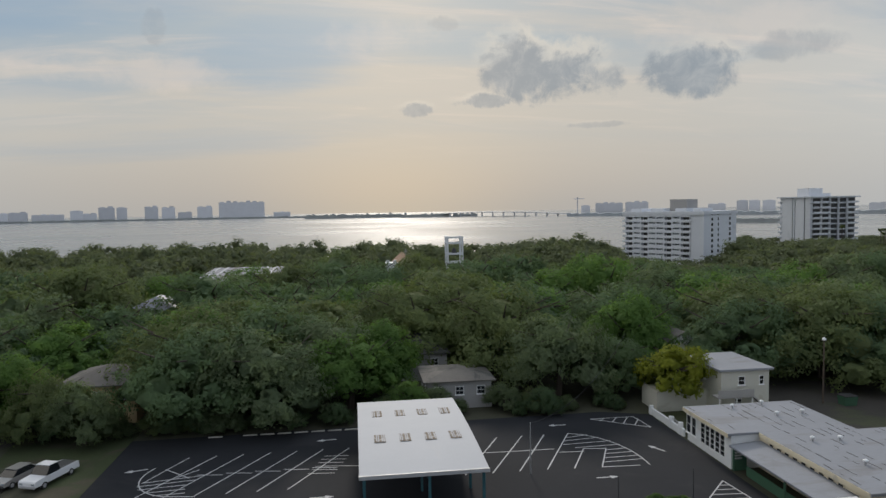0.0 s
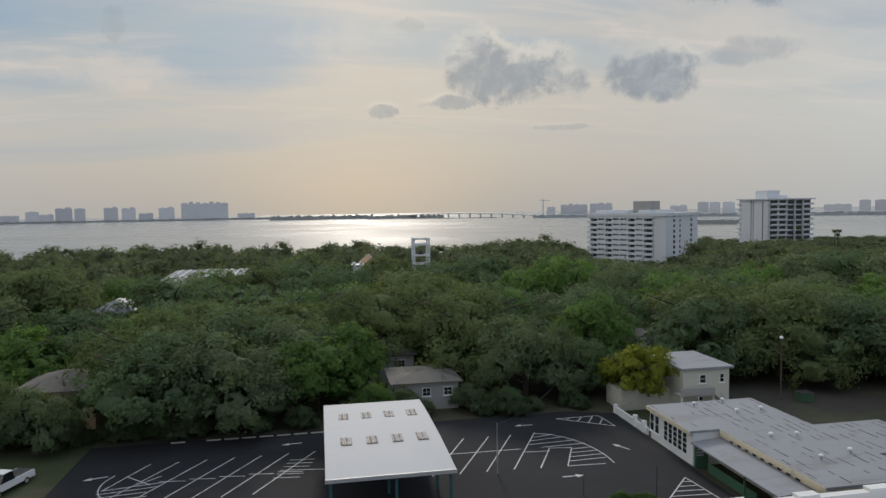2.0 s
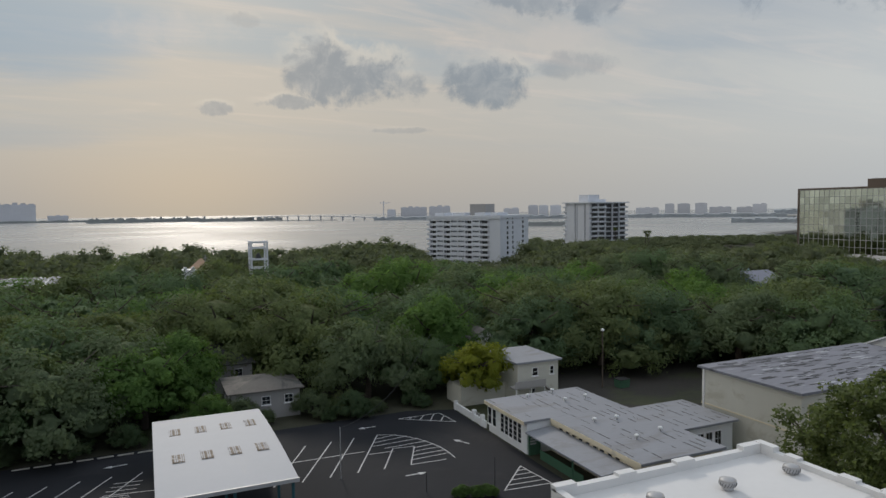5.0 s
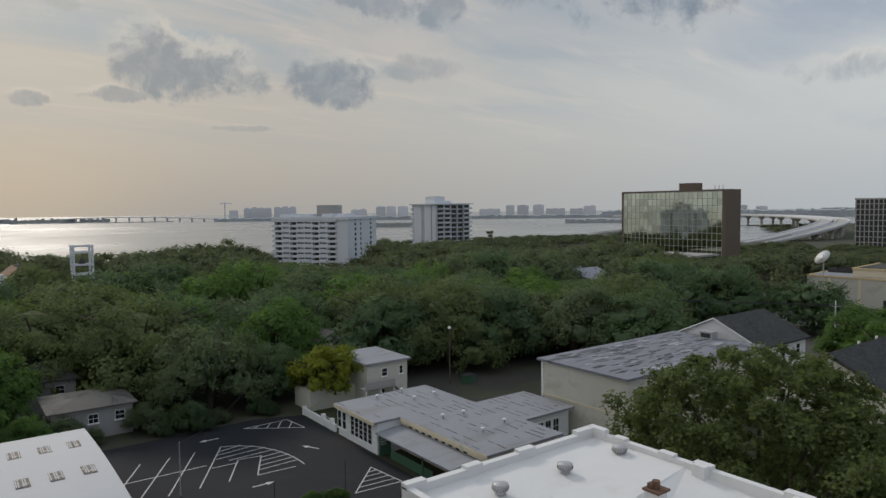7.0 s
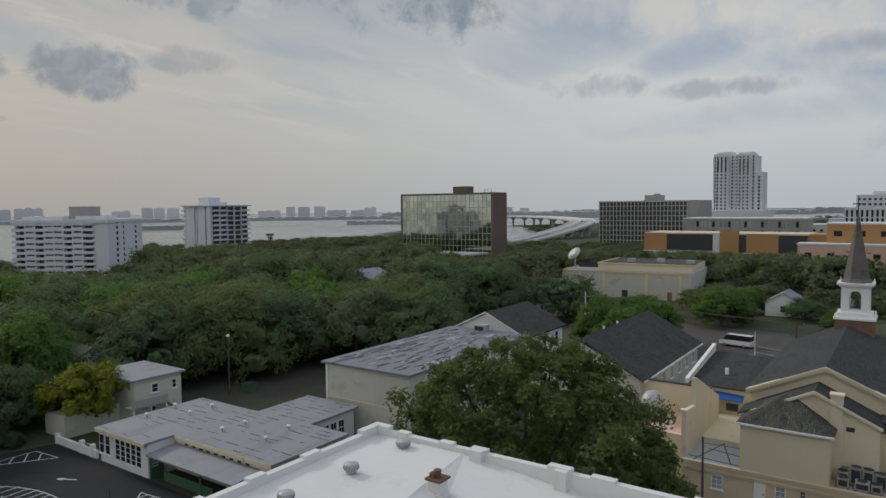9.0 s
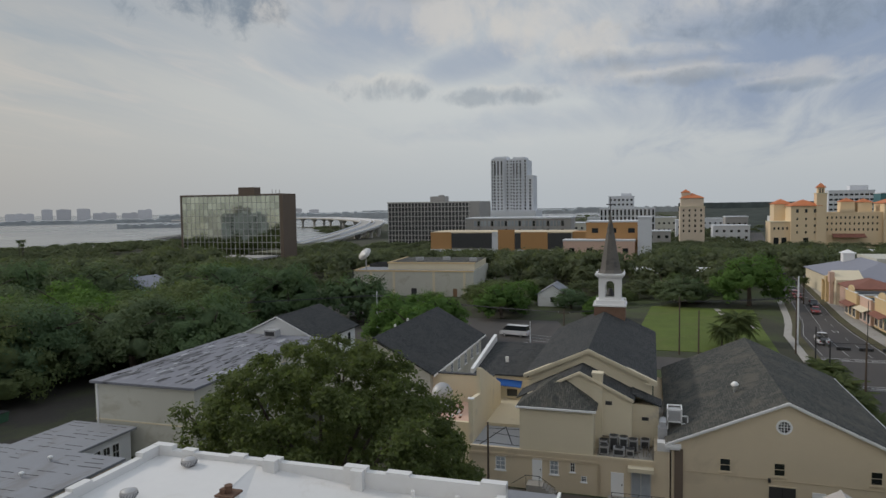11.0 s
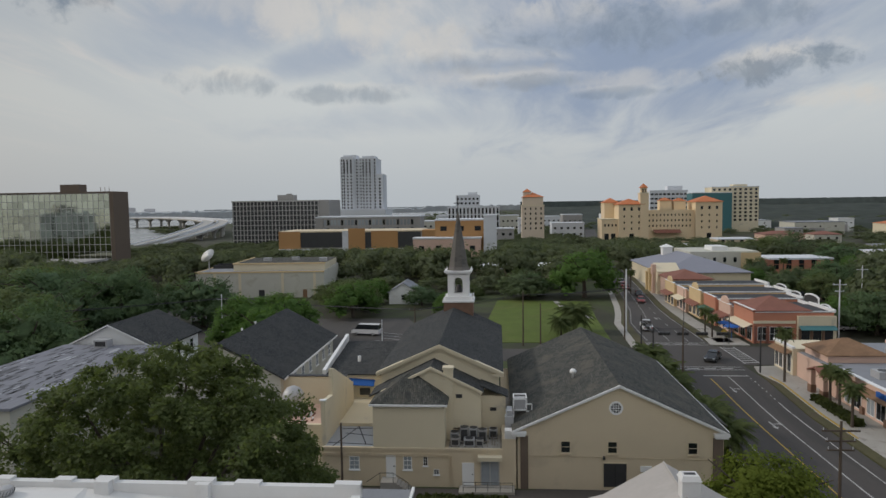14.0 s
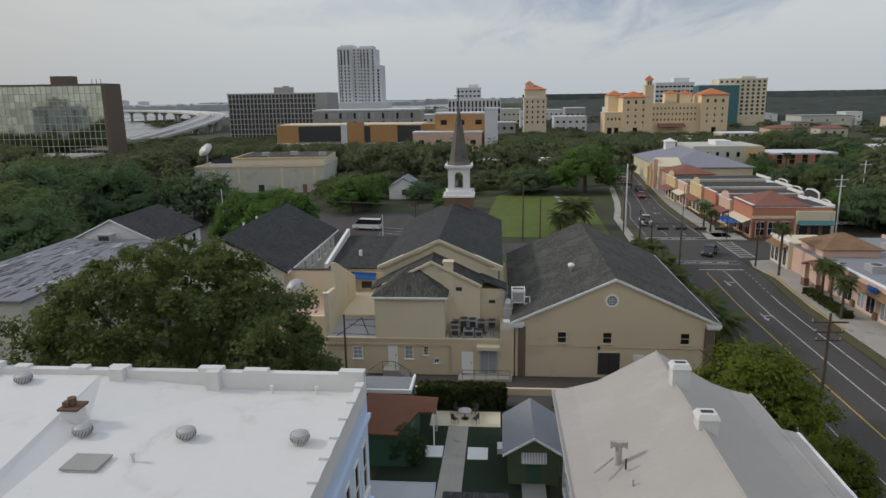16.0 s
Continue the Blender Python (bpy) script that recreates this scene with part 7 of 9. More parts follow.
part("balcony", S().box(-1.2, -1.4, 2.75, 3.4, 0, 2.92).box(-1.2, -1.44, 2.92, 3.4, -1.38, 3.75), M["grey_wall"], h2)
part("stair", S().slab([(3.4, -1.4, 2.9), (3.4, -.2, 2.9), (6.8, -.2, .1), (6.8, -1.4, .1)][::-1], .2), M["grey_wall"], h2)
for x in (-1.0, 1.2, 3.2):
    part("post", S().box(x, -1.35, 0, x + .12, -1.23, 2.75), M["trim"], h2)
small_house(-36, 86, 9, 9, 5.0, 1.6, "sand", "old_shingle", "ochre house with a weathered roof among the oaks", "x", True)
small_house(-45, 140, 9, 12, 6.4, 2.2, "white_paint", "lavender", "house with a pale blue-grey roof in the trees", "y", True)
small_house(44, 93, 8, 10, 5.0, 2.2, "white_paint", "old_shingle", "small house with a weathered gable roof", "y")
small_house(55, 96, 12, 9, 4.2, 1.2, "cream", "old_shingle", "low house with a weathered roof behind the yard", "x", True)
small_house(140, 122, 10, 12, 6.4, 2.4, "blue_white", "lavender", "pale blue house with a grey gable roof", "x")
small_house(162, 150, 12, 10, 5.0, 2.0, "white_paint", "teal_glass", "house with a green metal roof", "x", True)
lr = thing("long_low_building", "long low building with a pale corrugated roof", "building", -44, 180)
part("wall", S().box(2, 0, 0, 22, 34, 7.2), M["pink"], lr)
part("roof", S().slab([(1.5, -.5, 7.3), (22.5, -.5, 7.3), (22.5, 34.5, 8.4), (1.5, 34.5, 8.4)], .2), M["rolled_lilac"], lr)
for i in range(1, 9):
    part("rib", S().slab([(.5 + 2.4 * i, -.5, 7.42), (1.1 + 2.4 * i, -.5, 7.42), (1.1 + 2.4 * i, 34.3, 8.52), (.5 + 2.4 * i, 34.3, 8.52)], .1), M["metal_roof"] if i % 3 else M["old_shingle"], lr)
bt = thing("bell_tower", "open white concrete bell tower", "bell tower", 29.5, 198)
for x in (-2.2, 2.2):
    for y in (-2.2, 2.2):
        part("post", S().box(x - .24, y - .24, 0, x + .24, y + .24, 17.4), M["condo"], bt)
for z in (9.5, 12.0, 15.2, 16.8):
    part("tie", S().box(-2.3, -2.5, z, 2.3, -2.1, z + .35).box(-2.3, 2.1, z, 2.3, 2.5, z + .35).box(-2.5, -2.2, z, -2.1, 2.2, z + .35).box(2.1, -2.2, z, 2.5, 2.2, z + .35), M["condo"], bt)
part("bell", S().lathe(0, 0, [(.9, 12.4), (.7, 12.8), (.5, 13.6), (.05, 14.0)], 12), M["dark_metal"], bt, smooth=True)
mc = thing("mission_church", "small mission church with a stepped white gable and cross", "church", 8.5, 186)
part("wall", gable_walls(3, 8.5, 0, 16, 0, 10.4, 12.6, "y"), M["cream"], mc)
part("roof", gable_roof(3, 8.5, 0, 16, 10.5, 12.8, "y", .3, .2), M["tile_brown"], mc)
part("porch", S().box(0, -.5, 0, 3.6, 3, 10.9).box(.3, -.5, 10.9, 1.1, .3, 11.6).box(2.2, -.5, 10.9, 3.0, .3, 11.6), M["white_paint"], mc)
part("cross", S().box(5.6, 0, 12.6, 5.8, .2, 14.6).box(5.2, 0, 13.7, 6.2, .2, 13.9), M["grey_wall"], mc)

# ---- bay bridge, causeway and far shores ----
def ribbon(name, pts, w, t, m_, label, cat):
    s = S()
    n_ = len(pts)
    L, R = [], []
    for i, p in enumerate(pts):
        a, c = Vector(pts[max(0, i - 1)]), Vector(pts[min(n_ - 1, i + 1)])
        d = (c - a).normalized()
        k = Vector((-d.y, d.x, 0)).normalized() * (w / 2)
        L.append(Vector(p) + k)
        R.append(Vector(p) - k)
    for i in range(n_ - 1):
        s.slab([R[i], R[i + 1], L[i + 1], L[i]], t)
    return s


def curve(pts, n_=8):
    out = []
    P = [Vector(p) for p in pts]
    for i in range(len(P) - 1):
        a, b, c, d = P[max(0, i - 1)], P[i], P[i + 1], P[min(len(P) - 1, i + 2)]
        for k in range(n_):
            t = k / n_
            out.append(0.5 * ((2 * b) + (c - a) * t + (2 * a - 5 * b + 4 * c - d) * t * t + (3 * b - a - 3 * c + d) * t ** 3))
    out.append(P[-1])
    return out


cause = thing("curved_bridge", "long curving concrete road bridge over the bay", "bridge", 0, 0)
way = curve([(425, 256, -3.0), (465, 246, 2.0), (505, 240, 7.0), (545, 243, 10.8), (600, 266, 12.8), (700, 335, 13.2), (790, 410, 13.0), (845, 490, 12.6), (900, 610, 11), (990, 800, 8)])
part("deck", ribbon("deck", way, 9.5, 1.2, None, "", ""), M["deck"], cause)
way2 = [p + Vector((7.5, -10.5, 0)) for p in way]
part("deck", ribbon("deck", way2, 9.5, 1.2, None, "", ""), M["deck"], cause)
for wy in (way, way2):
    for off in (-4.6, 4.6):
        q = []
        for i, p in enumerate(wy):
            d = (wy[min(len(wy) - 1, i + 1)] - wy[max(0, i - 1)]).normalized()
            q.append(p + Vector((-d.y, d.x, 0)) * off + Vector((0, 0, .9)))
        part("barrier", ribbon("barrier", q, .4, .9, None, "", ""), M["condo"], cause)
    for i in range(10, len(wy) - 4, 5):
        p = wy[i]
        part("pier", S().cyl(p.x, p.y, -7, p.z - 2.6, 1.5, 1.5, 12).prism([(p.x - 1.6, p.y - 1.6), (p.x + 1.6, p.y - 1.6), (p.x + 1.6, p.y + 1.6), (p.x - 1.6, p.y + 1.6)], p.z - 4.4, p.z - 1.2, [(p.x - 3.6, p.y - 3.6), (p.x + 3.6, p.y - 3.6), (p.x + 3.6, p.y + 3.6), (p.x - 3.6, p.y + 3.6)]), M["deck"], cause)
sb = thing("distant_bridge", "thin arched bridge across the far bay", "bridge", 0, 0)


def polar(az, d, z=0.0):
    return (math.sin(radians(az)) * d, math.cos(radians(az)) * d, z)


arch = [polar(5.0 + 13.6 * i / 30, 2300 - 10 * i, 9.0 - 0.052 * (i - 14) ** 2 * (1 if i < 14 else .62)) for i in range(31)]
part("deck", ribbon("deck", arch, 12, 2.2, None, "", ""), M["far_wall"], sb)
for i in range(3, 29, 2):
    x, y, z = arch[i]
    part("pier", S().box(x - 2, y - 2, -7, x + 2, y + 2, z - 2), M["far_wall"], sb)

FAR = [(-25.72, -25.22, .06), (-25.2, -24.0, .09), (-23.78, -21.7, -.1), (-21.32, -20.47, .17), (-20.48, -19.54, -.06), (-19.44, -18.33, .4), (-18.21, -17.47, .38), (-16.24, -15.27, .41), (-15.02, -14.04, .35),
       (-13.84, -12.8, -.07), (-12.4, -11.25, .36), (-10.76, -7.2, .70), (-6.5, -5.14, -.18)]
FAR2 = [(19.16, 19.88, -.02), (20.31, 22.5, .15), (22.7, 24.5, .20), (31.08, 31.9, .2), (31.95, 32.75, .19), (32.9, 33.8, .18), (39.83, 41.6, -.13), (42.07, 42.78, .18), (43.02, 43.97, .17), (44.34, 45.24, .2), (45.4, 47.0, -.14),
        (47.38, 48.49, -.16), (48.5, 49.5, .06), (60.2, 61.0, .0), (61.6, 62.4, -.1), (26.5, 28.0, .1), (29.0, 30.3, -.05)]


def far_block(a0, a1, el, d, roofs):
    p, q = polar(a0, d), polar(a1, d)
    m = ((p[0] + q[0]) / 2, (p[1] + q[1]) / 2)
    w = math.hypot(q[0] - p[0], q[1] - p[1])
    top = 26 + d * math.tan(radians(el))
    o = thing("far_tower", "haze-tinted grey beach tower on the far shore", "apartment tower", m[0], m[1], -6, -(a0 + a1) / 2, group="beach towers on the far shore")
    h = top + 6
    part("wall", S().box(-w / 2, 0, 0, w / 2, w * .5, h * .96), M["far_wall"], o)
    s = S()
    for i in range(roofs):
        x = -w / 2 + w * (i + .5) / roofs
        s.box(x - w / roofs * .32, 2, h * .9, x + w / roofs * .32, w * .4, h * (1.0 + .03 * ((i * 5) % 3)))
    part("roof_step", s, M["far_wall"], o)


for a0, a1, el in FAR:
    far_block(a0, a1, el, 2650, max(1, int((a1 - a0) / .45)))
for a0, a1, el in FAR2:
    far_block(a0, a1, el, 2100 if a0 < 35 else 2600, max(1, int((a1 - a0) / .5)))
crane = thing("tower_crane", "thin tower crane over the far shore", "crane", *polar(18.85, 2000)[:2], -6)
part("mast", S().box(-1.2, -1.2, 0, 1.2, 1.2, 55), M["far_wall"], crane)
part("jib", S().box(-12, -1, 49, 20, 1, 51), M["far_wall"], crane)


def shore(a0, a1, d0, d1, top, m_, name, label, n_=60, rough=1.0, base=-6.5):
    """A low wooded shore with an uneven top."""
    s = S()
    for i in range(n_):
        a, c = a0 + (a1 - a0) * i / n_, a0 + (a1 - a0) * (i + 1) / n_
        h = top * (1 + rough * (noise.noise((a * 3.1, top, 0)) * .6 + noise.noise((a * 11.0, 0, top)) * .5))
        p = [polar(a, d0)[:2], polar(c, d0)[:2], polar(c, d1)[:2], polar(a, d1)[:2]]
        s.prism(p[::-1], base, base + max(1.0, h))
    single(name, s, M[m_], label, "shore", kind="structure")


shore(-31, 4.5, 2600, 2760, 7.0, "far_land", "far_shore", "low wooded barrier island, paled with haze tint", 90, .5)
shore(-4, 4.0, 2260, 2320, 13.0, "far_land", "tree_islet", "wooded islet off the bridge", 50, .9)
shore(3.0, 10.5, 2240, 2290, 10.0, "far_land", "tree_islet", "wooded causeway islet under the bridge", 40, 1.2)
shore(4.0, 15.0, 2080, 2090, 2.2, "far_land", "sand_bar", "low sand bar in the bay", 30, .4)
shore(18.0, 66, 1950, 2080, 9.0, "far_land2", "far_shore", "haze-tinted built-up far shore", 160, .8)
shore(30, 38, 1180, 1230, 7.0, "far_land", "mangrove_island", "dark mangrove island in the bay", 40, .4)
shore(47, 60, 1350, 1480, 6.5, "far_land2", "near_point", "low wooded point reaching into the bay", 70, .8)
shore(50, 84, 2000, 2500, 17.0, "far_land2", "far_suburb", "haze-tinted wooded suburb beyond the bridge", 140, .6)
shore(92, 130, 2250, 2400, 26.0, "east_woods", "far_woods", "distant flat woods on the horizon, tinted by haze", 160, .05, 0)
can = S()                                                 # the wooded suburb in front of it, as one uneven canopy
NA, ND = 150, 60
for i in range(ND + 1):
    d = 640 * (2300 / 640) ** (i / ND)
    for k in range(NA + 1):
        a = 93 + 37 * k / NA
        x, y, _ = polar(a, d)
        bump = noise.noise((x * .028, y * .028, 0)) + .6 * noise.noise((x * .009, y * .009, 5.0))
        can.v.append((x, y, 3.2 + 5.2 * bump + 4.0 * i / ND if 0 < i < ND and 0 < k < NA else -1.0))
can.f = [(p, p + 1, p + NA + 2, p + NA + 1) for i in range(ND) for k in range(NA) for p in (i * (NA + 1) + k,)]
single("far_canopy", can, M["suburb_canopy"], "dark canopy of far suburban trees", "woods", kind="stuff", smooth=True)
shore(84, 92, 2200, 2400, 16.0, "far_land2", "far_suburb", "haze-tinted wooded suburb beyond the town", 60, .4, 0)
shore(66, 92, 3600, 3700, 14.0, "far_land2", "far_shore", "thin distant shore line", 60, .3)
# ---- trees ----
rng = np.random.default_rng(7)


def leaf_tris(cen, nrm, size):
    """Small pointed leaf sprays at the given places, one triangle each."""
    m = len(cen)
    nrm = nrm + rng.normal(0, 0.6, (m, 3))
    nrm /= np.linalg.norm(nrm, axis=1, keepdims=True)
    a = np.cross(nrm, rng.normal(0, 1, (m, 3)))
    a /= np.linalg.norm(a, axis=1, keepdims=True)
    b = np.cross(nrm, a)
    s = size * rng.uniform(0.6, 1.4, (m, 1))
    return np.stack([cen - a * s * .62 - b * s * .30, cen + a * s * .58 - b * s * .38, cen + b * s * .72], 1)


def sphere_pts(m):
    p = rng.normal(0, 1, (m, 3))
    return p / np.linalg.norm(p, axis=1, keepdims=True)


ICO = bmesh.new()
bmesh.ops.create_icosphere(ICO, subdivisions=2, radius=1.0)
ICO_V = np.array([v.co[:] for v in ICO.verts])
ICO_F = np.array([[v.index for v in f.verts] for f in ICO.faces])
ICO.free()


def crown_arrays(radius, height, lobes, leaves, size, skirt=.62, clump=.30):
    """Leaf sprays in loose clumps over a cluster of domes, dense inside. The crown's foot is at z = 0."""
    cen, lr_ = [], []
    for i in range(lobes):
        w = 2.4 * i + rng.uniform(-.5, .5)
        k = math.sqrt((i + .35) / lobes)
        r = radius * rng.uniform(.30, .50) * (1.12 - .3 * k)
        z = height * (.90 - .46 * k ** 1.7 + rng.uniform(-.10, .06)) - r * .75
        cen.append((radius * .74 * k * math.cos(w), radius * .74 * k * math.sin(w), z))
        lr_.append(r)
    for i in range(int(lobes * skirt)):                   # the hanging skirt below
        w, r = 2.4 * i + rng.uniform(-.6, .6), radius * rng.uniform(.24, .36)
        k = rng.uniform(.50, .78)
        cen.append((radius * k * math.cos(w), radius * k * math.sin(w), height * rng.uniform(.14, .36)))
        lr_.append(r)
    cen, lr_ = np.array(cen), np.array(lr_)
    mid_ = np.array([0, 0, height * .32])
    cc, cd, cr = [], [], []
    for c, r in zip(cen, lr_):                            # clumps on the open side of each dome
        m = max(8, int(30 * (r / (radius * .4)) ** 2))
        d = sphere_pts(m)
        p = c + d * r * rng.uniform(.72, 1.02, (m, 1)) * np.array([1, 1, .82])
        keep = d[:, 2] > -.7
        for c2, r2 in zip(cen, lr_):
            if c2 is not c:
                keep &= np.linalg.norm(p - c2, axis=1) > r2 * .70
        out = (p - mid_) / np.array([radius, radius, height * .6])
        cc.append(p[keep])
        cd.append((d * .75 + out * .6)[keep])
        cr.append(r * rng.uniform(.6, 1.25, keep.sum()) * clump)
    cc, cd, cr = np.concatenate(cc), np.concatenate(cd), np.concatenate(cr)
    pick = rng.choice(len(cc), leaves, p=cr ** 2 / (cr ** 2).sum())
    off = rng.normal(0, .55, (leaves, 3)) * cr[pick][:, None] * np.array([1, 1, .75])
    p = cc[pick] + off
    p[:, 2] = np.maximum(p[:, 2], .05)
    d = cd[pick] + off / cr[pick][:, None] * .55
    v = leaf_tris(p, d + np.array([0, 0, .5]), size).reshape(-1, 3)
    soft = np.repeat(d + np.array([0, 0, .25]) + rng.normal(0, .22, (leaves, 3)), 3, axis=0)
    vv, nn, fv, k = [v], [soft], [np.arange(len(v)).reshape(-1, 3)], len(v)
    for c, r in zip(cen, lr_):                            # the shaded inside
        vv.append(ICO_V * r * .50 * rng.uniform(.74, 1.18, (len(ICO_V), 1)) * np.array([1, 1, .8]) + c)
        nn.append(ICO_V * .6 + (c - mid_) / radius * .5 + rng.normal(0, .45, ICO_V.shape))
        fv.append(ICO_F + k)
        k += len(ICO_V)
    return np.concatenate(vv), np.concatenate(fv), np.concatenate(nn)


def tri_mesh(name, v, f, material, normals=None):
    me = bpy.data.meshes.new(name)
    me.vertices.add(len(v))
    me.vertices.foreach_set("co", np.ascontiguousarray(v, dtype=np.float32).ravel())
    me.loops.add(f.size)
    me.loops.foreach_set("vertex_index", np.ascontiguousarray(f, dtype=np.int32).ravel())
    me.polygons.add(len(f))
    me.polygons.foreach_set("loop_start", np.arange(0, f.size, 3, dtype=np.int32))
    me.polygons.foreach_set("loop_total", np.full(len(f), 3, dtype=np.int32))
    me.materials.append(material)
    me.update(calc_edges=True)
    if normals is not None:                               # soft foliage shading follows the crown's lobes
        me.polygons.foreach_set("use_smooth", [True] * len(me.polygons))
        normals = normals / np.linalg.norm(normals, axis=1, keepdims=True)
        me.normals_split_custom_set_from_vertices(normals)
    return me


def trunk_mesh(height, r, spread, seed):
    q = random.Random(seed)
    s = S()
    x = y = 0.0
    pts = [(0, 0, 0)]
    for i in range(3):
        x, y = x + q.uniform(-.25, .25), y + q.uniform(-.25, .25)
        pts.append((x, y, height * (.18 * (i + 1))))
    for i, (a, b) in enumerate(zip(pts, pts[1:])):
        s.tube(a, b, r * (1.25 - .25 * i), r * (1.0 - .2 * i), 8)
    for i in range(6):
        w = i * 1.05 + q.uniform(-.3, .3)
        m = (x + spread * .35 * math.cos(w), y + spread * .35 * math.sin(w), height * q.uniform(.58, .68))
        e = (x + spread * .75 * math.cos(w), y + spread * .75 * math.sin(w), height * q.uniform(.68, .82))
        s.tube(pts[-1], m, r * .5, r * .32, 6).tube(m, e, r * .32, r * .12, 5)
    return s.mesh("trunk", M["bark"])


def tree_kind(label, radius, height, lobes, leaves, size, leaf, seed, category="tree", lift=0.22, group=""):
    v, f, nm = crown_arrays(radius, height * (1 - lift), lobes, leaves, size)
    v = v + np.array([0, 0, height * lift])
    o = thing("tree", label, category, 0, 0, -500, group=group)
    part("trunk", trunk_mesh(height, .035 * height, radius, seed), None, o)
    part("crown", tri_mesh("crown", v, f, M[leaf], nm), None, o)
    return o


NEAR = [tree_kind("spreading live oak with a dark green crown", 8.6 + .7 * i, 12.4 + .5 * i, 11 + i, 13500, .28, ("leaf", "leaf_sage", "leaf", "leaf_moss")[i], i, lift=.05) for i in range(4)]
FRESH = [tree_kind("oak with fresh yellow-green leaves", 6.6 + .6 * i, 11.2 + .6 * i, 12, 13000, .27, "leaf_bright", 20 + i, lift=.06) for i in range(2)]
MID = [tree_kind("live oak in the wooded neighbourhood", 9.2 + .7 * i, 13.6 + .5 * i, 11, 7500, .39, ("leaf", "leaf_sage", "leaf_moss", "leaf")[i], 40 + i, lift=.06) for i in range(4)]
MIDB = [tree_kind("oak with fresh leaves in the neighbourhood", 8.2, 13.0, 11, 7500, .37, "leaf_bright", 50, lift=.06)]
GOLD = tree_kind("small golden-leaved tree beside the house", 5.4, 8.8, 11, 6500, .26, "leaf_gold", 60, lift=.18)
BUSHY = tree_kind("dense rounded green tree beside the street", 5.8, 9.2, 20, 12000, .22, "leaf_dense", 61, lift=.05)
USED = set()


def put_tree(kind, x, y, size=1.0, tall=None, turn=None, z=0.0, label=""):
    turn = random.uniform(0, 360) if turn is None else turn
    if kind not in USED:
        USED.add(kind)
        o = kind
        o.matrix_basis = pose(x, y, z, 0, 0, turn)
    else:
        o = copy_thing(kind, pose(x, y, z, 0, 0, turn))
    o.scale = (size, size, tall or size)
    if label:
        o["label"] = label
    return o


TAKEN = []                                                # rectangles kept free of trunks


def free(x0, y0, x1, y1):
    TAKEN.append((x0, y0, x1, y1))


for r_ in ((-29, 20, 36, 80), (34, 40, 60, 72), (8, 76.5, 19, 94.5), (5, 98, 14, 112), (42, 73, 52, 85), (-37, 85, -26, 96), (-46, 139, -35, 153), (43, 92, 53, 104), (54, 95, 68, 106), (138, 120, 152, 136),
           (160, 148, 176, 162), (-45, 179, -12, 216), (24, 192, 36, 204), (7, 185, 19, 203), (55, 42, 100, 60), (70, 22, 101, 40), (58, -21, 96, 24), (10, -20, 60, 24), (0, -50, 130, -23), (100, -145, 128, -23), (122, -66, 180, -40), (182, -72, 244, -38), (218, -94, 246, -60), (412, -140, 452, -60), (426, -34, 448, -10), (40, -64, 110, -38), (540, -210, 620, -130), (296, -190, 326, -130), (226, -152, 256, -105), (122, -28, 172, 3), (218, -22, 236, 10), (92, -28, 124, 4), (122, 36, 160, 62), (150, 62, 190, 84), (94, 3, 150, 40), (94, 36, 122, 62), (180, 50, 240, 110), (280, 164, 300, 228), (254, 164, 284, 196), (318, 26, 352, 110), (374, 40, 404, 106), (404, 100, 440, 166), (120, 258, 180, 300), (243, 332, 275, 364), (150, 20, 163, 32), (220, -20, 234, 10), (252, -2, 282, 36),
           (428, -32, 446, -12), (290, 140, 640, 300), (50, 62, 88, 84), (-47, 40, -31, 96), (628, 100, 680, 160)):
    free(*r_)


def is_free(x, y, m=0.0):
    return all(not (a - m < x < c + m and b - m < y < d + m) for a, b, c, d in TAKEN)


def on_land(x, y):
    inside = False
    for (x0, y0), (x1, y1) in zip(SHORE, SHORE[1:] + SHORE[:1]):
        if (y0 > y) != (y1 > y) and x < x0 + (y - y0) / (y1 - y0) * (x1 - x0):
            inside = not inside
    return inside


# trees that frame the car park and the yards
for kind, x, y, s_, h_ in ((NEAR[2], -34.0, 82.6, .40, .5), (FRESH[0], -0.8, 87.5, 1.02, 1.0), (NEAR[1], -11.5, 84.0, 1.0, .95), (NEAR[2], -19.0, 85.0, 1.05, 1.0), (NEAR[3], -22.0, 93.0, 1.0, 1.05),
                           (FRESH[1], -22.5, 98.0, 1.15, 1.1), (NEAR[0], -12.0, 97.0, 1.2, 1.1), (NEAR[1], 27.4, 88.5, .90, .95), (NEAR[2], 35.0, 88.0, .62, .66), (NEAR[3], 22.0, 100.0, 1.1, 1.1),
                           (FRESH[0], -41.0, 99.0, 1.2, 1.1), (NEAR[0], -50.0, 95.0, 1.2, 1.15), (NEAR[1], -30.5, 79.0, .46, .6), (NEAR[3], -35.5, 81.5, .50, .62), (FRESH[1], -40.0, 84.0, .7, .85), (NEAR[2], 56.0, 92.0, 1.0, 1.0), (NEAR[3], 68.0, 90.0, 1.15, 1.1), (NEAR[0], 76.0, 86.0, 1.2, 1.1),
                           (NEAR[1], 86.0, 78.0, 1.2, 1.1), (NEAR[2], 92.0, 68.0, 1.1, 1.05), (MIDB[0], 108.5, 38.5, .7, .8), (FRESH[0], 122.0, 40.0, 1.1, 1.0), (FRESH[1], 116, 45, .9, .9),
                           (NEAR[3], 60.5, 100.0, 1.2, 1.1), (NEAR[1], 79.0, 98.0, 1.2, 1.15), (NEAR[0], 44.0, 106.0, 1.2, 1.1), (NEAR[2], 26, 108, 1.2, 1.1), (NEAR[3], 10, 112, 1.2, 1.1)):
    put_tree(kind, x, y, s_, h_)
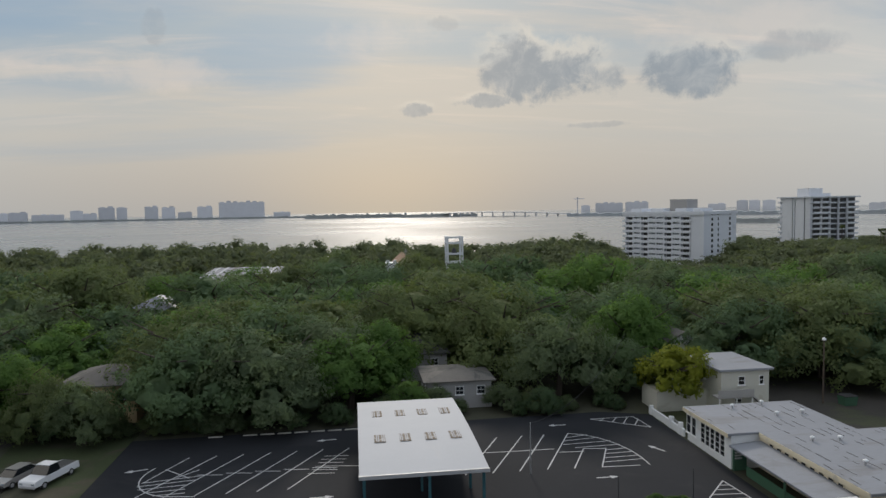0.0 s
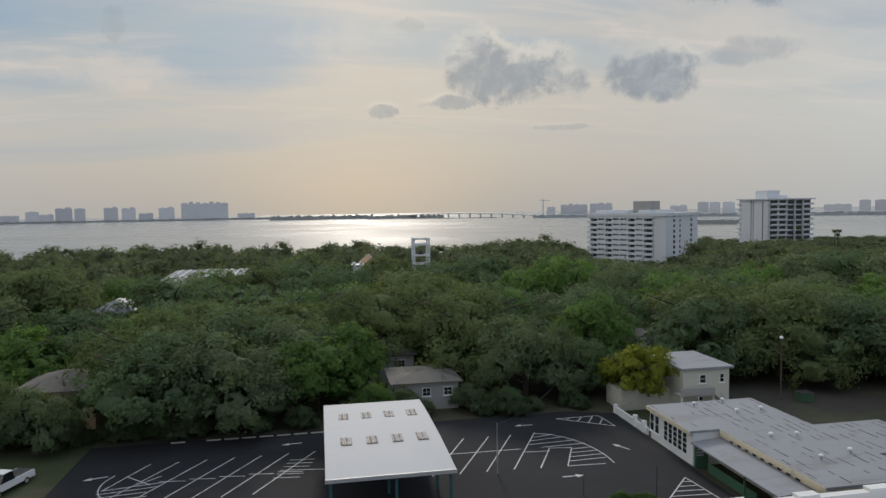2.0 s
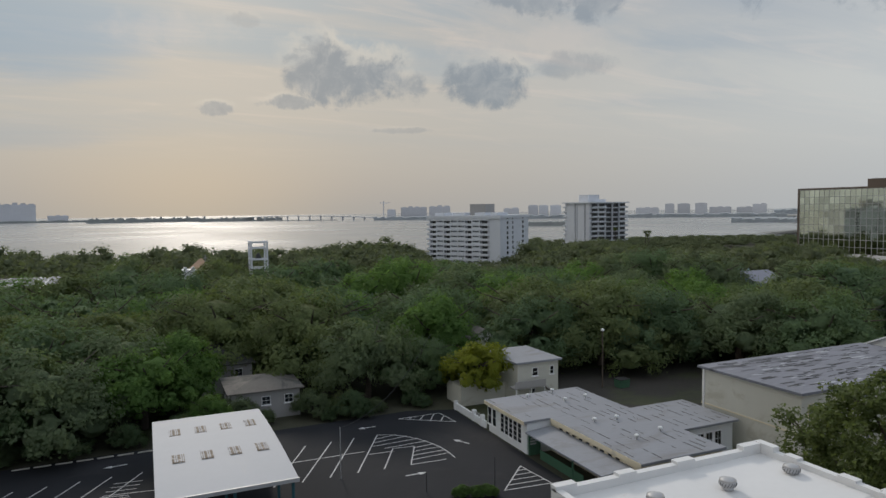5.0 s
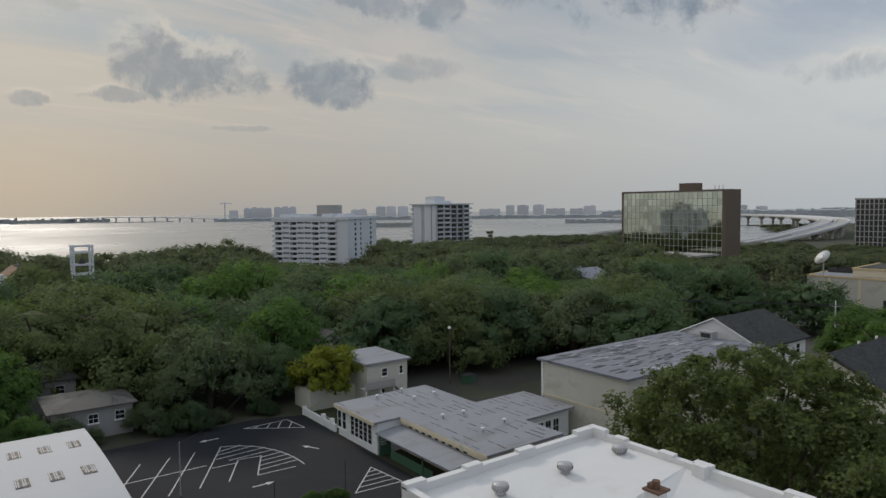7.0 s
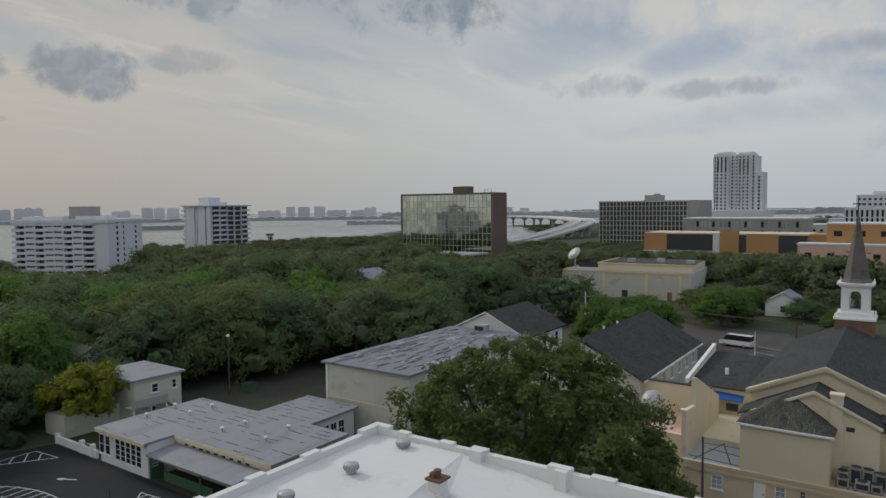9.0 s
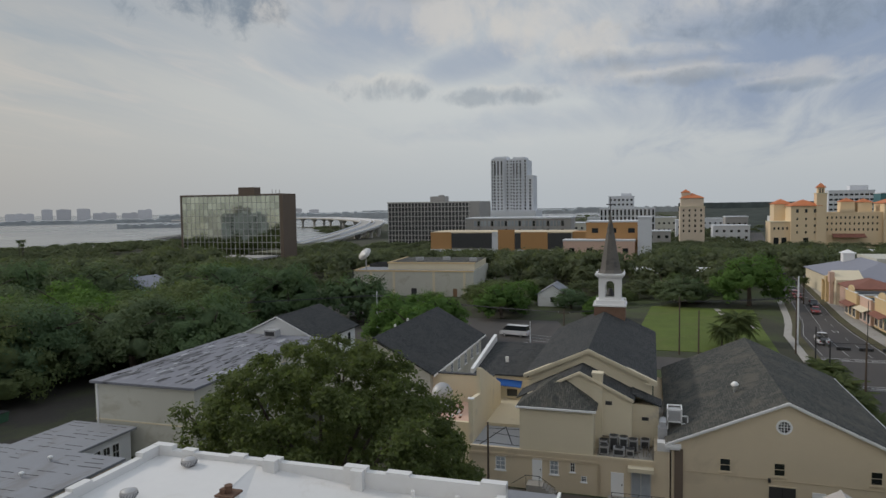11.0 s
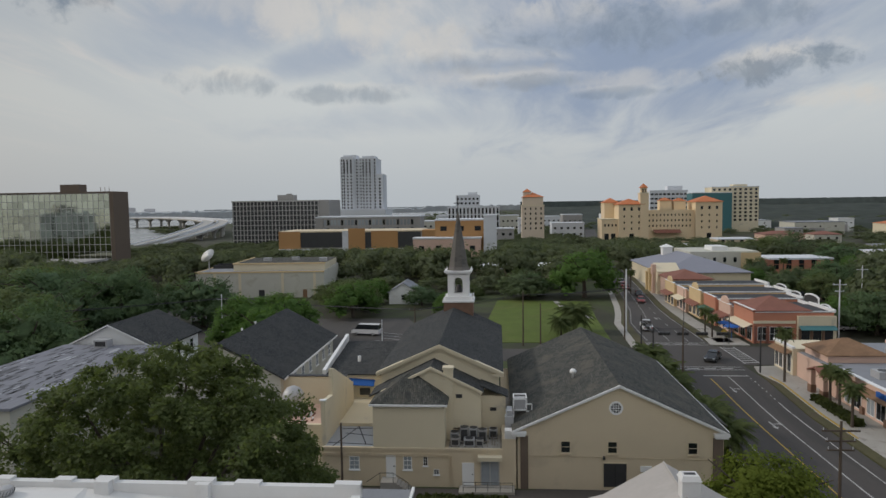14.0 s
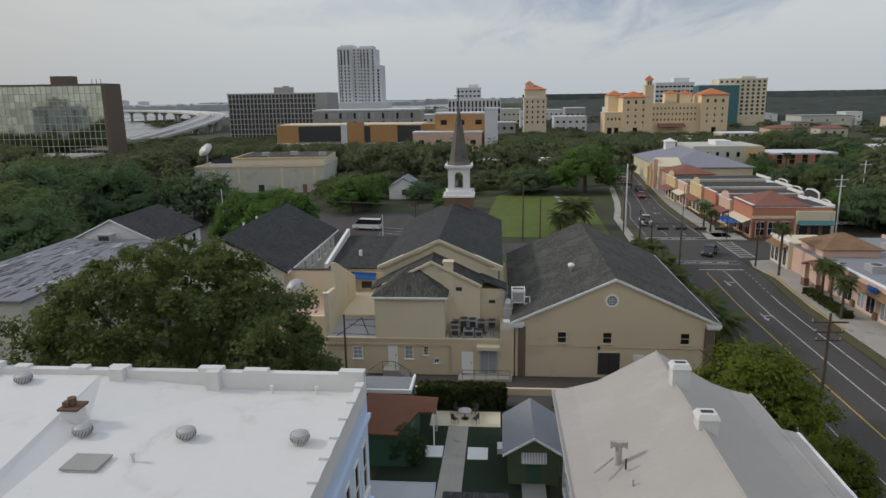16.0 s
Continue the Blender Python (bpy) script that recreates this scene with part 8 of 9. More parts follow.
for i in range(34):
    x, y = random.uniform(128, 215), random.uniform(-108, -66)
    if y < -64 - .12 * (x - 124):
        k_ = random.uniform(.32, .72)
        put_tree((MID + MIDB)[i % 5], x, y, k_, k_ * random.uniform(.8, 1.05), label="leafy garden tree behind the shops")
put_tree(GOLD, 40.2, 80.0, 1.0, 1.0)
put_tree(FRESH[1], 6.2, 81.8, .42, .42, label="small leafy tree beside the white house")
for x, y, k in ((9.4, 83.4, .3), (12.6, 82.8, .16), (18.6, 83.2, .3)):
    put_tree(NEAR[1], x, y, k, k, label="leafy shrub beside the white house")
put_tree(BUSHY, 48.6, -19.2, .93, .93)
put_tree(BUSHY, 41.5, -21.6, .52, .5, label="smaller dense green tree beside the street")

# the rest of the wooded quarter, thinning towards the town
spots = []
step = 11.8
gy = 82.0
while gy < 420:
    gx = -230.0
    while gx < 420:
        x, y = gx + random.uniform(-3.2, 3.2), gy + random.uniform(-3.2, 3.2)
        gx += step * (1.0 if gy < 200 else 1.12)
        a = math.degrees(math.atan2(x, y))
        d = math.hypot(x, y)
        if not -33 < a < 70 or not on_land(x, y) or not on_land(x * 1.015, y + 8) or not is_free(x, y, 1.5) or d < 88:
            continue
        if d < 118 and any(math.hypot(x - u, y - v) < 6.5 for u, v in ((-1, 84.5), (-4.5, 87.5), (-11.5, 84), (-19, 85), (27.4, 88.5), (35, 88), (22, 100), (12, 94), (-12, 97), (-22.5, 98))):
            continue
        spots.append((x, y, d, a))
    gy += step
gx = 96.0
while gx < 420:                                           # the looser town trees towards the east
    gy = -20.0
    while gy < 190:
        x, y = gx + random.uniform(-4, 4), gy + random.uniform(-4, 4)
        gy += 10.5
        a = math.degrees(math.atan2(x, y))
        if a < 62 or not is_free(x, y, 1.0) or random.random() < .12:
            continue
        spots.append((x, y, math.hypot(x, y), a))
    gx += 10.5
# how high the canopy stands against what lies behind it: bearing, angle
CANOPY = [(-33, -1.9), (-25.8, -1.9), (-22.3, -1.9), (-18.6, -1.8), (-13.3, -2.2), (-9.0, -2.0), (-5.9, -2.7), (-3.8, -2.1), (-0.8, -3.1), (1.1, -2.5), (4.4, -2.2), (6.4, -2.9), (13.1, -3.0), (15.9, -2.5), (19.2, -2.0),
          (21.5, -3.2), (22.5, -4.4), (28.7, -4.7), (29.9, -3.2), (31.7, -2.4), (33.5, -3.1), (36.7, -2.5), (39.0, -2.6), (40.4, -3.1), (47.0, -3.5), (51.1, -2.4), (53.8, -2.9), (56.8, -4.0), (59.8, -4.1), (61.4, -3.6),
          (65.0, -3.6), (66.3, -6.4), (68.7, -7.6), (74.7, -6.8), (77.5, -6.2), (81.3, -5.9), (84.2, -6.5), (86.1, -7.6), (89.5, -6.0), (92.4, -5.5), (95.7, -4.1), (98.4, -3.2), (130, -3.2)]


# low canopy in front of roofs that show between the crowns: bearing from, to, distance, angle
CLEAR = [(82.3, 86.6, 171, -7.0), (87.8, 93.6, 220, -5.6), (46.3, 50.6, 212, -6.2), (-18.4, -14.6, 139, -8.3), (7.2, 9.7, 192, -5.2), (2.4, 5.0, 184, -5.0), (-11.6, -6.5, 178, -5.0)]


def top_limit(x, y):
    """The height that a tree may reach here and still leave the far buildings in view."""
    a, d = math.degrees(math.atan2(x, y)), math.hypot(x, y)
    for (a0, e0), (a1, e1) in zip(CANOPY, CANOPY[1:]):
        if a0 <= a <= a1:
            e = e0 + (e1 - e0) * (a - a0) / (a1 - a0)
            for b0, b1, far_, lim in CLEAR:
                if b0 < a < b1 and d < far_:
                    e = min(e, lim)
            if d > 205 and a > 62:
                e = max(e, -3.5)
            return max(3.2, 26 + d * math.tan(radians(e)))
    return 14.0


def open_lot(x, y):
    """The open ground behind the shop row: car park, street and low shrubs."""
    a, d = math.degrees(math.atan2(x, y)), math.hypot(x, y)
    return 108.5 < a < 117.5 and 128 < d < 268


woods = []
for x, y, d, a in spots:
    if open_lot(x, y):
        continue
    if d < 190:
        kind = random.choice(MID) if d > 108 else random.choice(NEAR)
        if random.random() < .2:
            kind = random.choice(FRESH) if d < 108 else MIDB[0]
        k = random.uniform(.78, 1.18)
        tall = k * random.uniform(.85, 1.10)
        top = top_limit(x, y) / 13.4
        if top < .45:
            k *= .7
        put_tree(kind, x, y, min(k, max(.4, top * 1.25)), min(tall, top))
    else:
        woods.append((x, y))
for x, y in ((250, -72), (262, -68), (285, -58), (300, -62), (320, -60), (350, -66), (360, -72), (375, -78), (395, -90), (398, -104), (396, -118), (398, -70), (390, -128), (330, -36), (345, -30), (300, -30), (280, -25), (262, -22), (245, -20),
             (310, -10), (330, 0), (350, -14), (370, -24), (300, 14), (285, 20), (390, -40), (205, -100), (220, -104), (190, -92), (170, -86), (240, -96), (260, -110), (280, -120), (255, -130), (300, -140), (330, -150), (360, -160), (340, -190), (270, -170), (140, -82),
             (150, -92), (128, -80), (160, -100), (180, -110), (200, -128), (225, -135), (246, -46), (238, -52)):
    woods.append((x, y))
for i in range(700):                                      # trees between the town's roofs
    d, a = 215 * (1500 / 215) ** random.random(), random.uniform(84, 124)
    x, y, _ = polar(a, d)
    if not is_free(x, y, 2.0) or (x < 620 and along(R_EDGE, x) - 7 < y < along(L_EDGE, x) + 6) or random.random() < .15:
        continue
    woods.append((x, y))
for k_, x, y, s_, h_ in ((MID[1], 274, -113, 1.25, 1.0), (MID[2], 266, -103, 1.0, .9), (MID[0], 240, -116, 1.1, .92), (MIDB[0], 226, -116, .9, .62), (MID[3], 250, -100, .55, .45),
                         (MID[2], 204, -93, .55, .34), (MIDB[0], 196, -99, .6, .36), (MID[0], 188, -88, .6, .34), (MID[1], 178, -92, .65, .38), (MID[3], 168, -86, .6, .36), (MID[2], 158, -80, .55, .36),
                         (MIDB[0], 186, -76, .42, .26), (MID[0], 146, -71, .5, .3), (MID[1], 152, -75, .45, .3), (MID[3], 213, -100, .7, .42)):
    put_tree(k_, x, y, s_, h_)
for i in range(150):
    d, a = random.uniform(430, 950), random.uniform(62, 90)
    x, y, _ = polar(a, d)
    if is_free(x, y) and on_land(x, y):
        woods.append((x, y))
for i in range(70):
    x, y = random.uniform(300, 398), random.uniform(146, 200)
    woods.append((x, y))
for i in range(260):
    x, y = random.uniform(236, 412), random.uniform(-62, 34)
    if is_free(x, y, 3.0) and not (x < 262 and along(R_EDGE, x) - 3 < y < along(L_EDGE, x) + 3):
        woods.append((x, y))
for i in range(260):                                       # gardens east of the shops
    x, y = random.uniform(128, 330), random.uniform(-170, -66)
    if is_free(x, y, 2.0):
        woods.append((x, y))
for i in range(60):                                       # behind the shops
    x, y = random.uniform(130, 330), random.uniform(-150, -64)
    if is_free(x, y, 2.0):
        woods.append((x, y))
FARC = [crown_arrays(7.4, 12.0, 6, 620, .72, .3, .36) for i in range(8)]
vs, fs, ns, k = [], [], [], 0
for x, y in woods:
    if open_lot(x, y):
        continue
    v, f, nm = random.choice(FARC)
    cap = top_limit(x, y)
    w, s_ = random.uniform(0, 6.28), random.uniform(.8, 1.15)
    c, d = math.cos(w) * s_, math.sin(w) * s_
    zs = max(.42, min(s_ * random.uniform(.9, 1.1), (cap - .4) / 11.4))
    turn_ = np.array([[c, d, 0], [-d, c, 0], [0, 0, zs]])
    vs.append(v @ turn_ + np.array([x, y, .4]))
    ns.append(nm @ np.array([[c / s_, d / s_, 0], [-d / s_, c / s_, 0], [0, 0, 1.0]]))
    fs.append(f + k)
    k += len(v)
tagged(new("woods", tri_mesh("woods", np.concatenate(vs), np.concatenate(fs), M["leaf_far"], np.concatenate(ns))), "dense canopy of distant oaks", "woods", kind="stuff")

# the big broad-leaved tree beside the white building
def broad_tree(x, y):
    o = thing("broadleaf_tree", "large broad-leaved tree with an open, ragged crown", "tree", x, y)
    s = S()
    pts = [(0, 0, 0), (.2, .3, 2.6), (.1, .1, 5.2)]
    for (a, b, r0, r1) in ((pts[0], pts[1], .62, .5), (pts[1], pts[2], .5, .42)):
        s.tube(a, b, r0, r1, 10)
    tips = []
    q = random.Random(5)
    for i in range(11):
        w = i * .571 * 2 + q.uniform(-.2, .2)
        R = 8.2 if i % 2 else 4.4
        m = (R * .5 * math.cos(w), R * .5 * math.sin(w), 8.4 + q.uniform(-1.2, .8))
        e = (R * math.cos(w), R * math.sin(w), 11.2 + q.uniform(-2.6, 1.4) + (2.4 if R < 5 else 0))
        s.tube(pts[-1], m, .26, .16, 7).tube(m, e, .16, .06, 6)
        for j in range(3):
            w2 = w + q.uniform(-.7, .7)
            t = (e[0] + 2.0 * math.cos(w2), e[1] + 2.0 * math.sin(w2), e[2] + q.uniform(-.6, 1.1))
            s.tube(e, t, .06, .025, 5)
            tips.append(t)
        tips.append(e)
    part("trunk", s, M["bark"], o)
    cen, rad = [], []
    for t in tips:
        cen.append(t)
        rad.append(q.uniform(.7, 1.2))
    while len(cen) < 1250:                                # twig clumps over a ragged dome, with open gaps between them
        w, k_ = q.uniform(0, 6.28), math.sqrt(q.random())
        x_, y_ = 10.8 * k_ * math.cos(w), 11.6 * k_ * math.sin(w)
        top_ = 5.2 + 11.6 * (1 - k_ ** 2.6) + 1.3 * noise.noise((x_ * .35, y_ * .35, 3.0))
        z_ = top_ - (q.random() ** 1.5) * (1.0 + .7 * max(0.0, top_ - 4.5))
        if noise.noise((x_ * .5, y_ * .5, z_ * .5)) < -.12 or z_ < 3.6:
            continue
        cen.append((x_, y_, z_))
        rad.append(q.uniform(.35, .85))
    quads = []
    for c, r in zip(cen, rad):
        d = sphere_pts(int(110 * r + 25))
        p = np.array(c) + d * (r * rng.uniform(.2, 1.25, (len(d), 1))) * np.array([1, 1, .7])
        quads.append(leaf_tris(p, d * .5 + np.array([0, 0, .7]), .19))
    v = np.concatenate(quads).reshape(-1, 3)
    part("crown", tri_mesh("crown", v, np.arange(len(v)).reshape(-1, 3), M["leaf_big"]), None, o)
    return o


broad_tree(40.8, 21.6)


def palm(x, y, h, label="tall cabbage palm with a shaggy crown", n_=38, size=1.0):
    o = thing("palm_tree", label, "palm", x, y, 0, random.uniform(0, 360))
    part("trunk", S().cyl(0, 0, 0, h * .5, .19, .16, 8).cyl(.0, 0, h * .5, h, .16, .19, 8), M["bark"], o)
    V, F, k = [], [], 0
    for i in range(n_):
        w = 2.4 * i
        up = 1.25 - 2.1 * (i / n_)
        L = size * random.uniform(1.15, 1.7)
        c_, s_ = math.cos(w), math.sin(w)
        prev = None
        for j in range(6):                                # the arching rib
            t = j / 5
            rib = np.array([c_ * L * t, s_ * L * t, h + size * (up * t - .75 * t * t)])
            if prev is not None:
                for q in range(3):                        # leaflets hang on both sides
                    base = prev + (rib - prev) * (q / 3)
                    ln = size * .42 * math.sin(math.pi * (.15 + .8 * (j - 1 + q / 3) / 5))
                    for sg in (-1, 1):
                        tip = base + np.array([-s_ * sg, c_ * sg, -.55]) * ln + (rib - prev) * .5
                        V += [base - (rib - prev) * .22, base + (rib - prev) * .22, tip]
                        F.append((k, k + 1, k + 2))
                        k += 3
            prev = rib
    part("crown", tri_mesh("crown", np.array(V), np.array(F), M["palm"]), None, o)
    return o


for x, y, h in ((97.2, -40.3, 7.4), (83.5, -41.1, 5.0), (77.8, -39.7, 4.8), (86.3, -41.3, 4.8), (189, -36.8, 6.5), (183, -46.0, 5.5), (186, -46.8, 5), (129, -40.2, 4), (134, -40.4, 4.5), (236, 300, 14), (262, 306, 11.5), (275, 318, 11), (250, 290, 10.5), (205, -84, 8), (215, -78, 7), (150, -84, 8)):
    palm(x, y, h)
palm(134, -15, 4.6, "large date palm with a broad arching crown", 60, 2.6)
for x, y, h in ((88, -22.5, 2.6), (93, -22.8, 2.8), (97, -22.6, 2.6), (101, -23, 2.9), (104.5, -22.8, 2.6), (84, -22.0, 2.8), (71, -22.2, 3.2), (74, -22.8, 3.0), (77, -22, 2.6), (68.5, -23, 2.6), (128, -12, 3.0)):
    palm(x, y, h + .6, "bushy palm beside the church hall", 44, 1.75)


def hedge(x0, y0, x1, y1, h, label, dens=60, size=.28, z=0.06):
    o = thing("hedge", label, "hedge", (x0 + x1) / 2, (y0 + y1) / 2, z)
    hx_, hy_ = (x1 - x0) / 2, (y1 - y0) / 2
    area = 4 * (hx_ * hy_) + 4 * h * (hx_ + hy_)
    m = int(area * dens)
    p = rng.uniform(-1, 1, (m, 3)) * np.array([hx_, hy_, h / 2]) + np.array([0, 0, h / 2])
    n_ = np.zeros((m, 3))
    side = rng.integers(0, 5, m)
    for k, (ax, sg) in enumerate(((0, -1), (0, 1), (1, -1), (1, 1), (2, 1))):
        s_ = side == k
        p[s_, ax] = (hx_, hy_, h)[ax] * (sg if ax < 2 else 1) + rng.normal(0, .07, s_.sum())
        n_[s_, ax] = sg
    v = leaf_tris(p, n_, size * 1.15).reshape(-1, 3)
    part("leaves", tri_mesh("leaves", v, np.arange(len(v)).reshape(-1, 3), M["hedge"]), None, o)
    part("core", S().box(-hx_ * .9, -hy_ * .8, 0, hx_ * .9, hy_ * .8, h * .9), M["hedge"], o)


hedge(52.6, -0.6, 54.0, 6.6, 1.9, "clipped dark green hedge behind the garden")
for i in range(44):
    x = random.uniform(-28, 33)
    if not 7.5 < x < 19.5:
        k_ = random.uniform(.12, .27)
        put_tree(NEAR[i % 4], x, random.uniform(80.4, 83.0), k_, k_ * random.uniform(.8, 1.2), label="rough undergrowth shrub along the car park edge")
hedge(60, -22.6, 88, -21.0, 1.0, "low shrubs along the church hall", 30, .4)
hedge(78, -41.0, 88, -39.9, .7, "low flower bed by the shops", 30, .35, .16)
put_tree(NEAR[0], 44.0, 6.4, .17, .27, label="overgrown shrub against the shed")
for x, y, s_ in ((25.2, 53.6, .15), (26.6, 53.2, .13), (27.6, 52.8, .14)):
    put_tree(FRESH[0], x, y, s_, s_ * .8, label="yellow-green shrub at the car park edge")
# ---- vehicles, poles and wires ----
def car(x, y, turn, paint, label, kind="car", z=0.05):
    o = thing(kind, label, kind.replace("_", " "), x, y, z, turn)
    L, Wd = (2.75, .98) if kind == "pickup_truck" else (2.3, .9)
    if kind == "pickup_truck":
        low = [(-L, .45), (-L, 1.0), (-L + .1, 1.08), (-.3, 1.08), (1.0, 1.1), (L - .1, 1.0), (L, .85), (L, .45)]
        cab = [(-.35, 1.06), (-.25, 1.75), (.0, 1.86), (.75, 1.84), (1.35, 1.1)]
    elif kind == "van":
        L, Wd = 2.8, 1.0
        low = [(-L, .45), (-L, 1.3), (L - .6, 1.25), (L, 1.0), (L, .45)]
        cab = [(-L, 1.28), (-L + .1, 2.2), (L - 1.4, 2.2), (L - .6, 1.24)]
    else:
        low = [(-L, .42), (-L, .85), (-L + .15, .98), (-1.2, 1.0), (1.2, .96), (L - .2, .82), (L, .65), (L, .42)]
        cab = [(-1.75, .96), (-1.1, 1.4), (-.2, 1.5), (.55, 1.42), (1.3, .94)]

    def side(prof, w, tuck):
        s = S()
        m = len(prof)
        zt = max(z for _, z in prof)
        zb = min(z for _, z in prof)
        for sg in (-1, 1):
            s.v += [(a, sg * (w - tuck * (z - zb) / max(.01, zt - zb)), z) for a, z in prof]
        s.f = [tuple(range(m)), tuple(range(2 * m - 1, m - 1, -1))] + [(i, i + m, (i + 1) % m + m, (i + 1) % m) for i in range(m)]
        return s
    part("body", side(low, Wd, .06), M[paint], o)
    part("cabin", side(cab, Wd - .06, .16), M["pane"], o, "tinted car windows")
    top = max(z for _, z in cab)
    xs = [a for a, z in cab if z > top - .16]
    part("roof_panel", S().box(min(xs) - .05, -Wd + .24, top - .03, max(xs) + .05, Wd - .24, top + .03), M[paint], o)
    if kind == "pickup_truck":
        part("load_bed", S().box(-L + .15, -.8, 1.02, -.4, .8, 1.10), M["dark_metal"], o)
    for wx in (-L * .6, L * .62):
        for sy in (-1, 1):
            w_ = S().tube((wx, sy * (Wd - .22), .33), (wx, sy * (Wd + .01), .33), .33, .33, 14)
            t_ = part("wheel", w_, M["tyre"], o)
            part("rim", S().tube((wx, sy * (Wd + .0), .33), (wx, sy * (Wd + .02), .33), .2, .2, 10), M["steel"], t_)
    for sy in (-.65, .65):
        part("headlight", S().box(L - .06, sy - .18, .62, L + .01, sy + .18, .8), M["pane_light"], o)
        part("tail_light", S().box(-L - .01, sy - .14, .65, -L + .05, sy + .14, .85), M["lamp_red"], o)
    for q in (L, -L):
        part("bumper", S().box(q - .07, -Wd + .1, .35, q + .07, Wd - .1, .55), M["dark_metal"] if kind == "car" else M["steel"], o)
    return o


car(-29.8, 68.6, 250, "car_white", "white pickup truck parked under the trees", "pickup_truck", .06)
car(-32.9, 68.8, 250, "car_silver", "silver hatchback parked under the trees", "car", .06)
car(110.5, -34.6, 150, "car_dark", "dark saloon waiting near the junction", "car")
car(137.3, -29.9, -4, "car_white", "white pickup truck on the street", "pickup_truck")
car(173.7, -36.4, 174, "car_red", "red car driving down the street", "car")
car(186, -38.4, 176, "car_dark", "dark car on the far street", "car")
car(198, -37.2, -6, "car_red", "red car in the queue", "car")
car(205, -38.0, -6, "car_red", "maroon car in the queue", "car")
car(214, -38.6, -6, "car_silver", "silver car in the queue", "car")
car(131, 26, 80, "car_white", "white van parked behind the church", "van", .06)
car(147, 68, 20, "car_white", "white van beside the low building", "van", .06)
for i, (x, y) in enumerate(((136, -68.5), (141, -69.2), (147, -70), (156, -71.5), (163, -72.5))):
    car(x, y, 85 + 4 * i, ("car_white", "car_silver", "car_dark")[i % 3], "parked car in the yard behind the shops", "car", 0.0)
for i, (x, y) in enumerate(((352, 118), (358, 122), (366, 126), (372, 131), (380, 136), (386, 140), (345, 112), (338, 116))):
    car(x, y, 30 + 7 * i, ("car_white", "car_silver", "car_dark")[i % 3], "parked car by the offices", "car", 0.0)


def pole(x, y, h, arms=((0, 8.2, 1.1),), m_="wood_pole", label="plain wooden utility pole", r=.15, turn=0):
    o = thing("utility_pole", label, "utility pole", x, y, 0, turn)
    part("shaft", S().cyl(0, 0, 0, h, r, r * .65, 8), M[m_], o)
    for dx_, z, w in arms:
        part("crossarm", S().box(dx_ - .06, -w, z, dx_ + .06, w, z + .12), M[m_], o)
        for y_ in (-w + .1, w - .1, 0):
            part("insulator", S().cyl(dx_, y_, z + .12, z + .32, .05, .03, 6), M["steel"], o)
    return o


pole(58.8, 14.2, 6.3, (), "wood_pole", "short dark timber pole at the church wall", .12)
pole(88.8, -24.0, 9.6, (), "wood_pole", "tall timber pole by the junction")
pole(126.6, -23.6, 10.5, ((0, 9.6, 1.2),), "wood_pole")
pole(134.9, -25.4, 12.5, (), "condo", "pale concrete street pole", .2)
pole(121.4, -4.6, 10.0, ((0, 9.2, 1.0),), "wood_pole")
pole(116.5, -7.4, 8.5, (), "wood_pole")
pole(130.0, 55.0, 8.4, ((0, 7.4, 1.0),), "condo", "pale concrete utility pole", .16)
pole(113, 14, 8.5, ((0, 7.8, 1.0),), "wood_pole")
pole(106, 18.5, 7.5, (), "condo", "pale grey street lamp pole", .08)
pole(128, -62.5, 11.0, ((0, 10, 1.2), (0, 8.8, .8)), "condo", "pale concrete utility pole", .16)
pole(154.5, -80.1, 11.0, ((0, 10, 1.2),), "condo", "pale concrete utility pole", .16)
pole(52.5, -26.0, 9.0, ((0, 8.2, 1.4), (0, 7.4, 1.1), (0, 6.7, 1.0)), "wood_pole", "timber pole with transformers beside the street")
pole(122.8, -41.2, 5.5, (), "dark_metal", "slim dark signal post", .1)
pole(141, -38.2, 7.5, (), "dark_metal", "slim street lamp post", .08)
pole(16.5, 62.4, 5.1, (), "steel", "slender metal pole in the car park", .05)
pole(28.6, 53.6, 3.2, (), "dark_metal", "thin dark post in the car park", .05)
pole(22.8, 56.0, 2.0, (), "dark_metal", "thin dark post in the car park", .05)
lp = pole(59.4, 78.3, 8.2, (), "wood_pole", "timber pole with a yard lamp", .12)
part("lamp_head", S().lathe(0, 0, [(.05, 8.2), (.28, 8.25), (.2, 8.5), (.03, 8.6)], 10), M["trim"], lp, smooth=True)
bin_ = thing("dumpster", "blue-green rubbish container in the yard", "dumpster", 62.0, 77.2)
part("body", S().prism([(-.8, -.6), (.8, -.6), (.8, .6), (-.8, .6)], 0, 1.2, [(-.9, -.75), (.9, -.75), (.9, .75), (-.9, .75)]), M["green_paint"], bin_)
part("lid", S().box(-.92, -.78, 1.2, .92, .78, 1.28), M["dark_metal"], bin_)

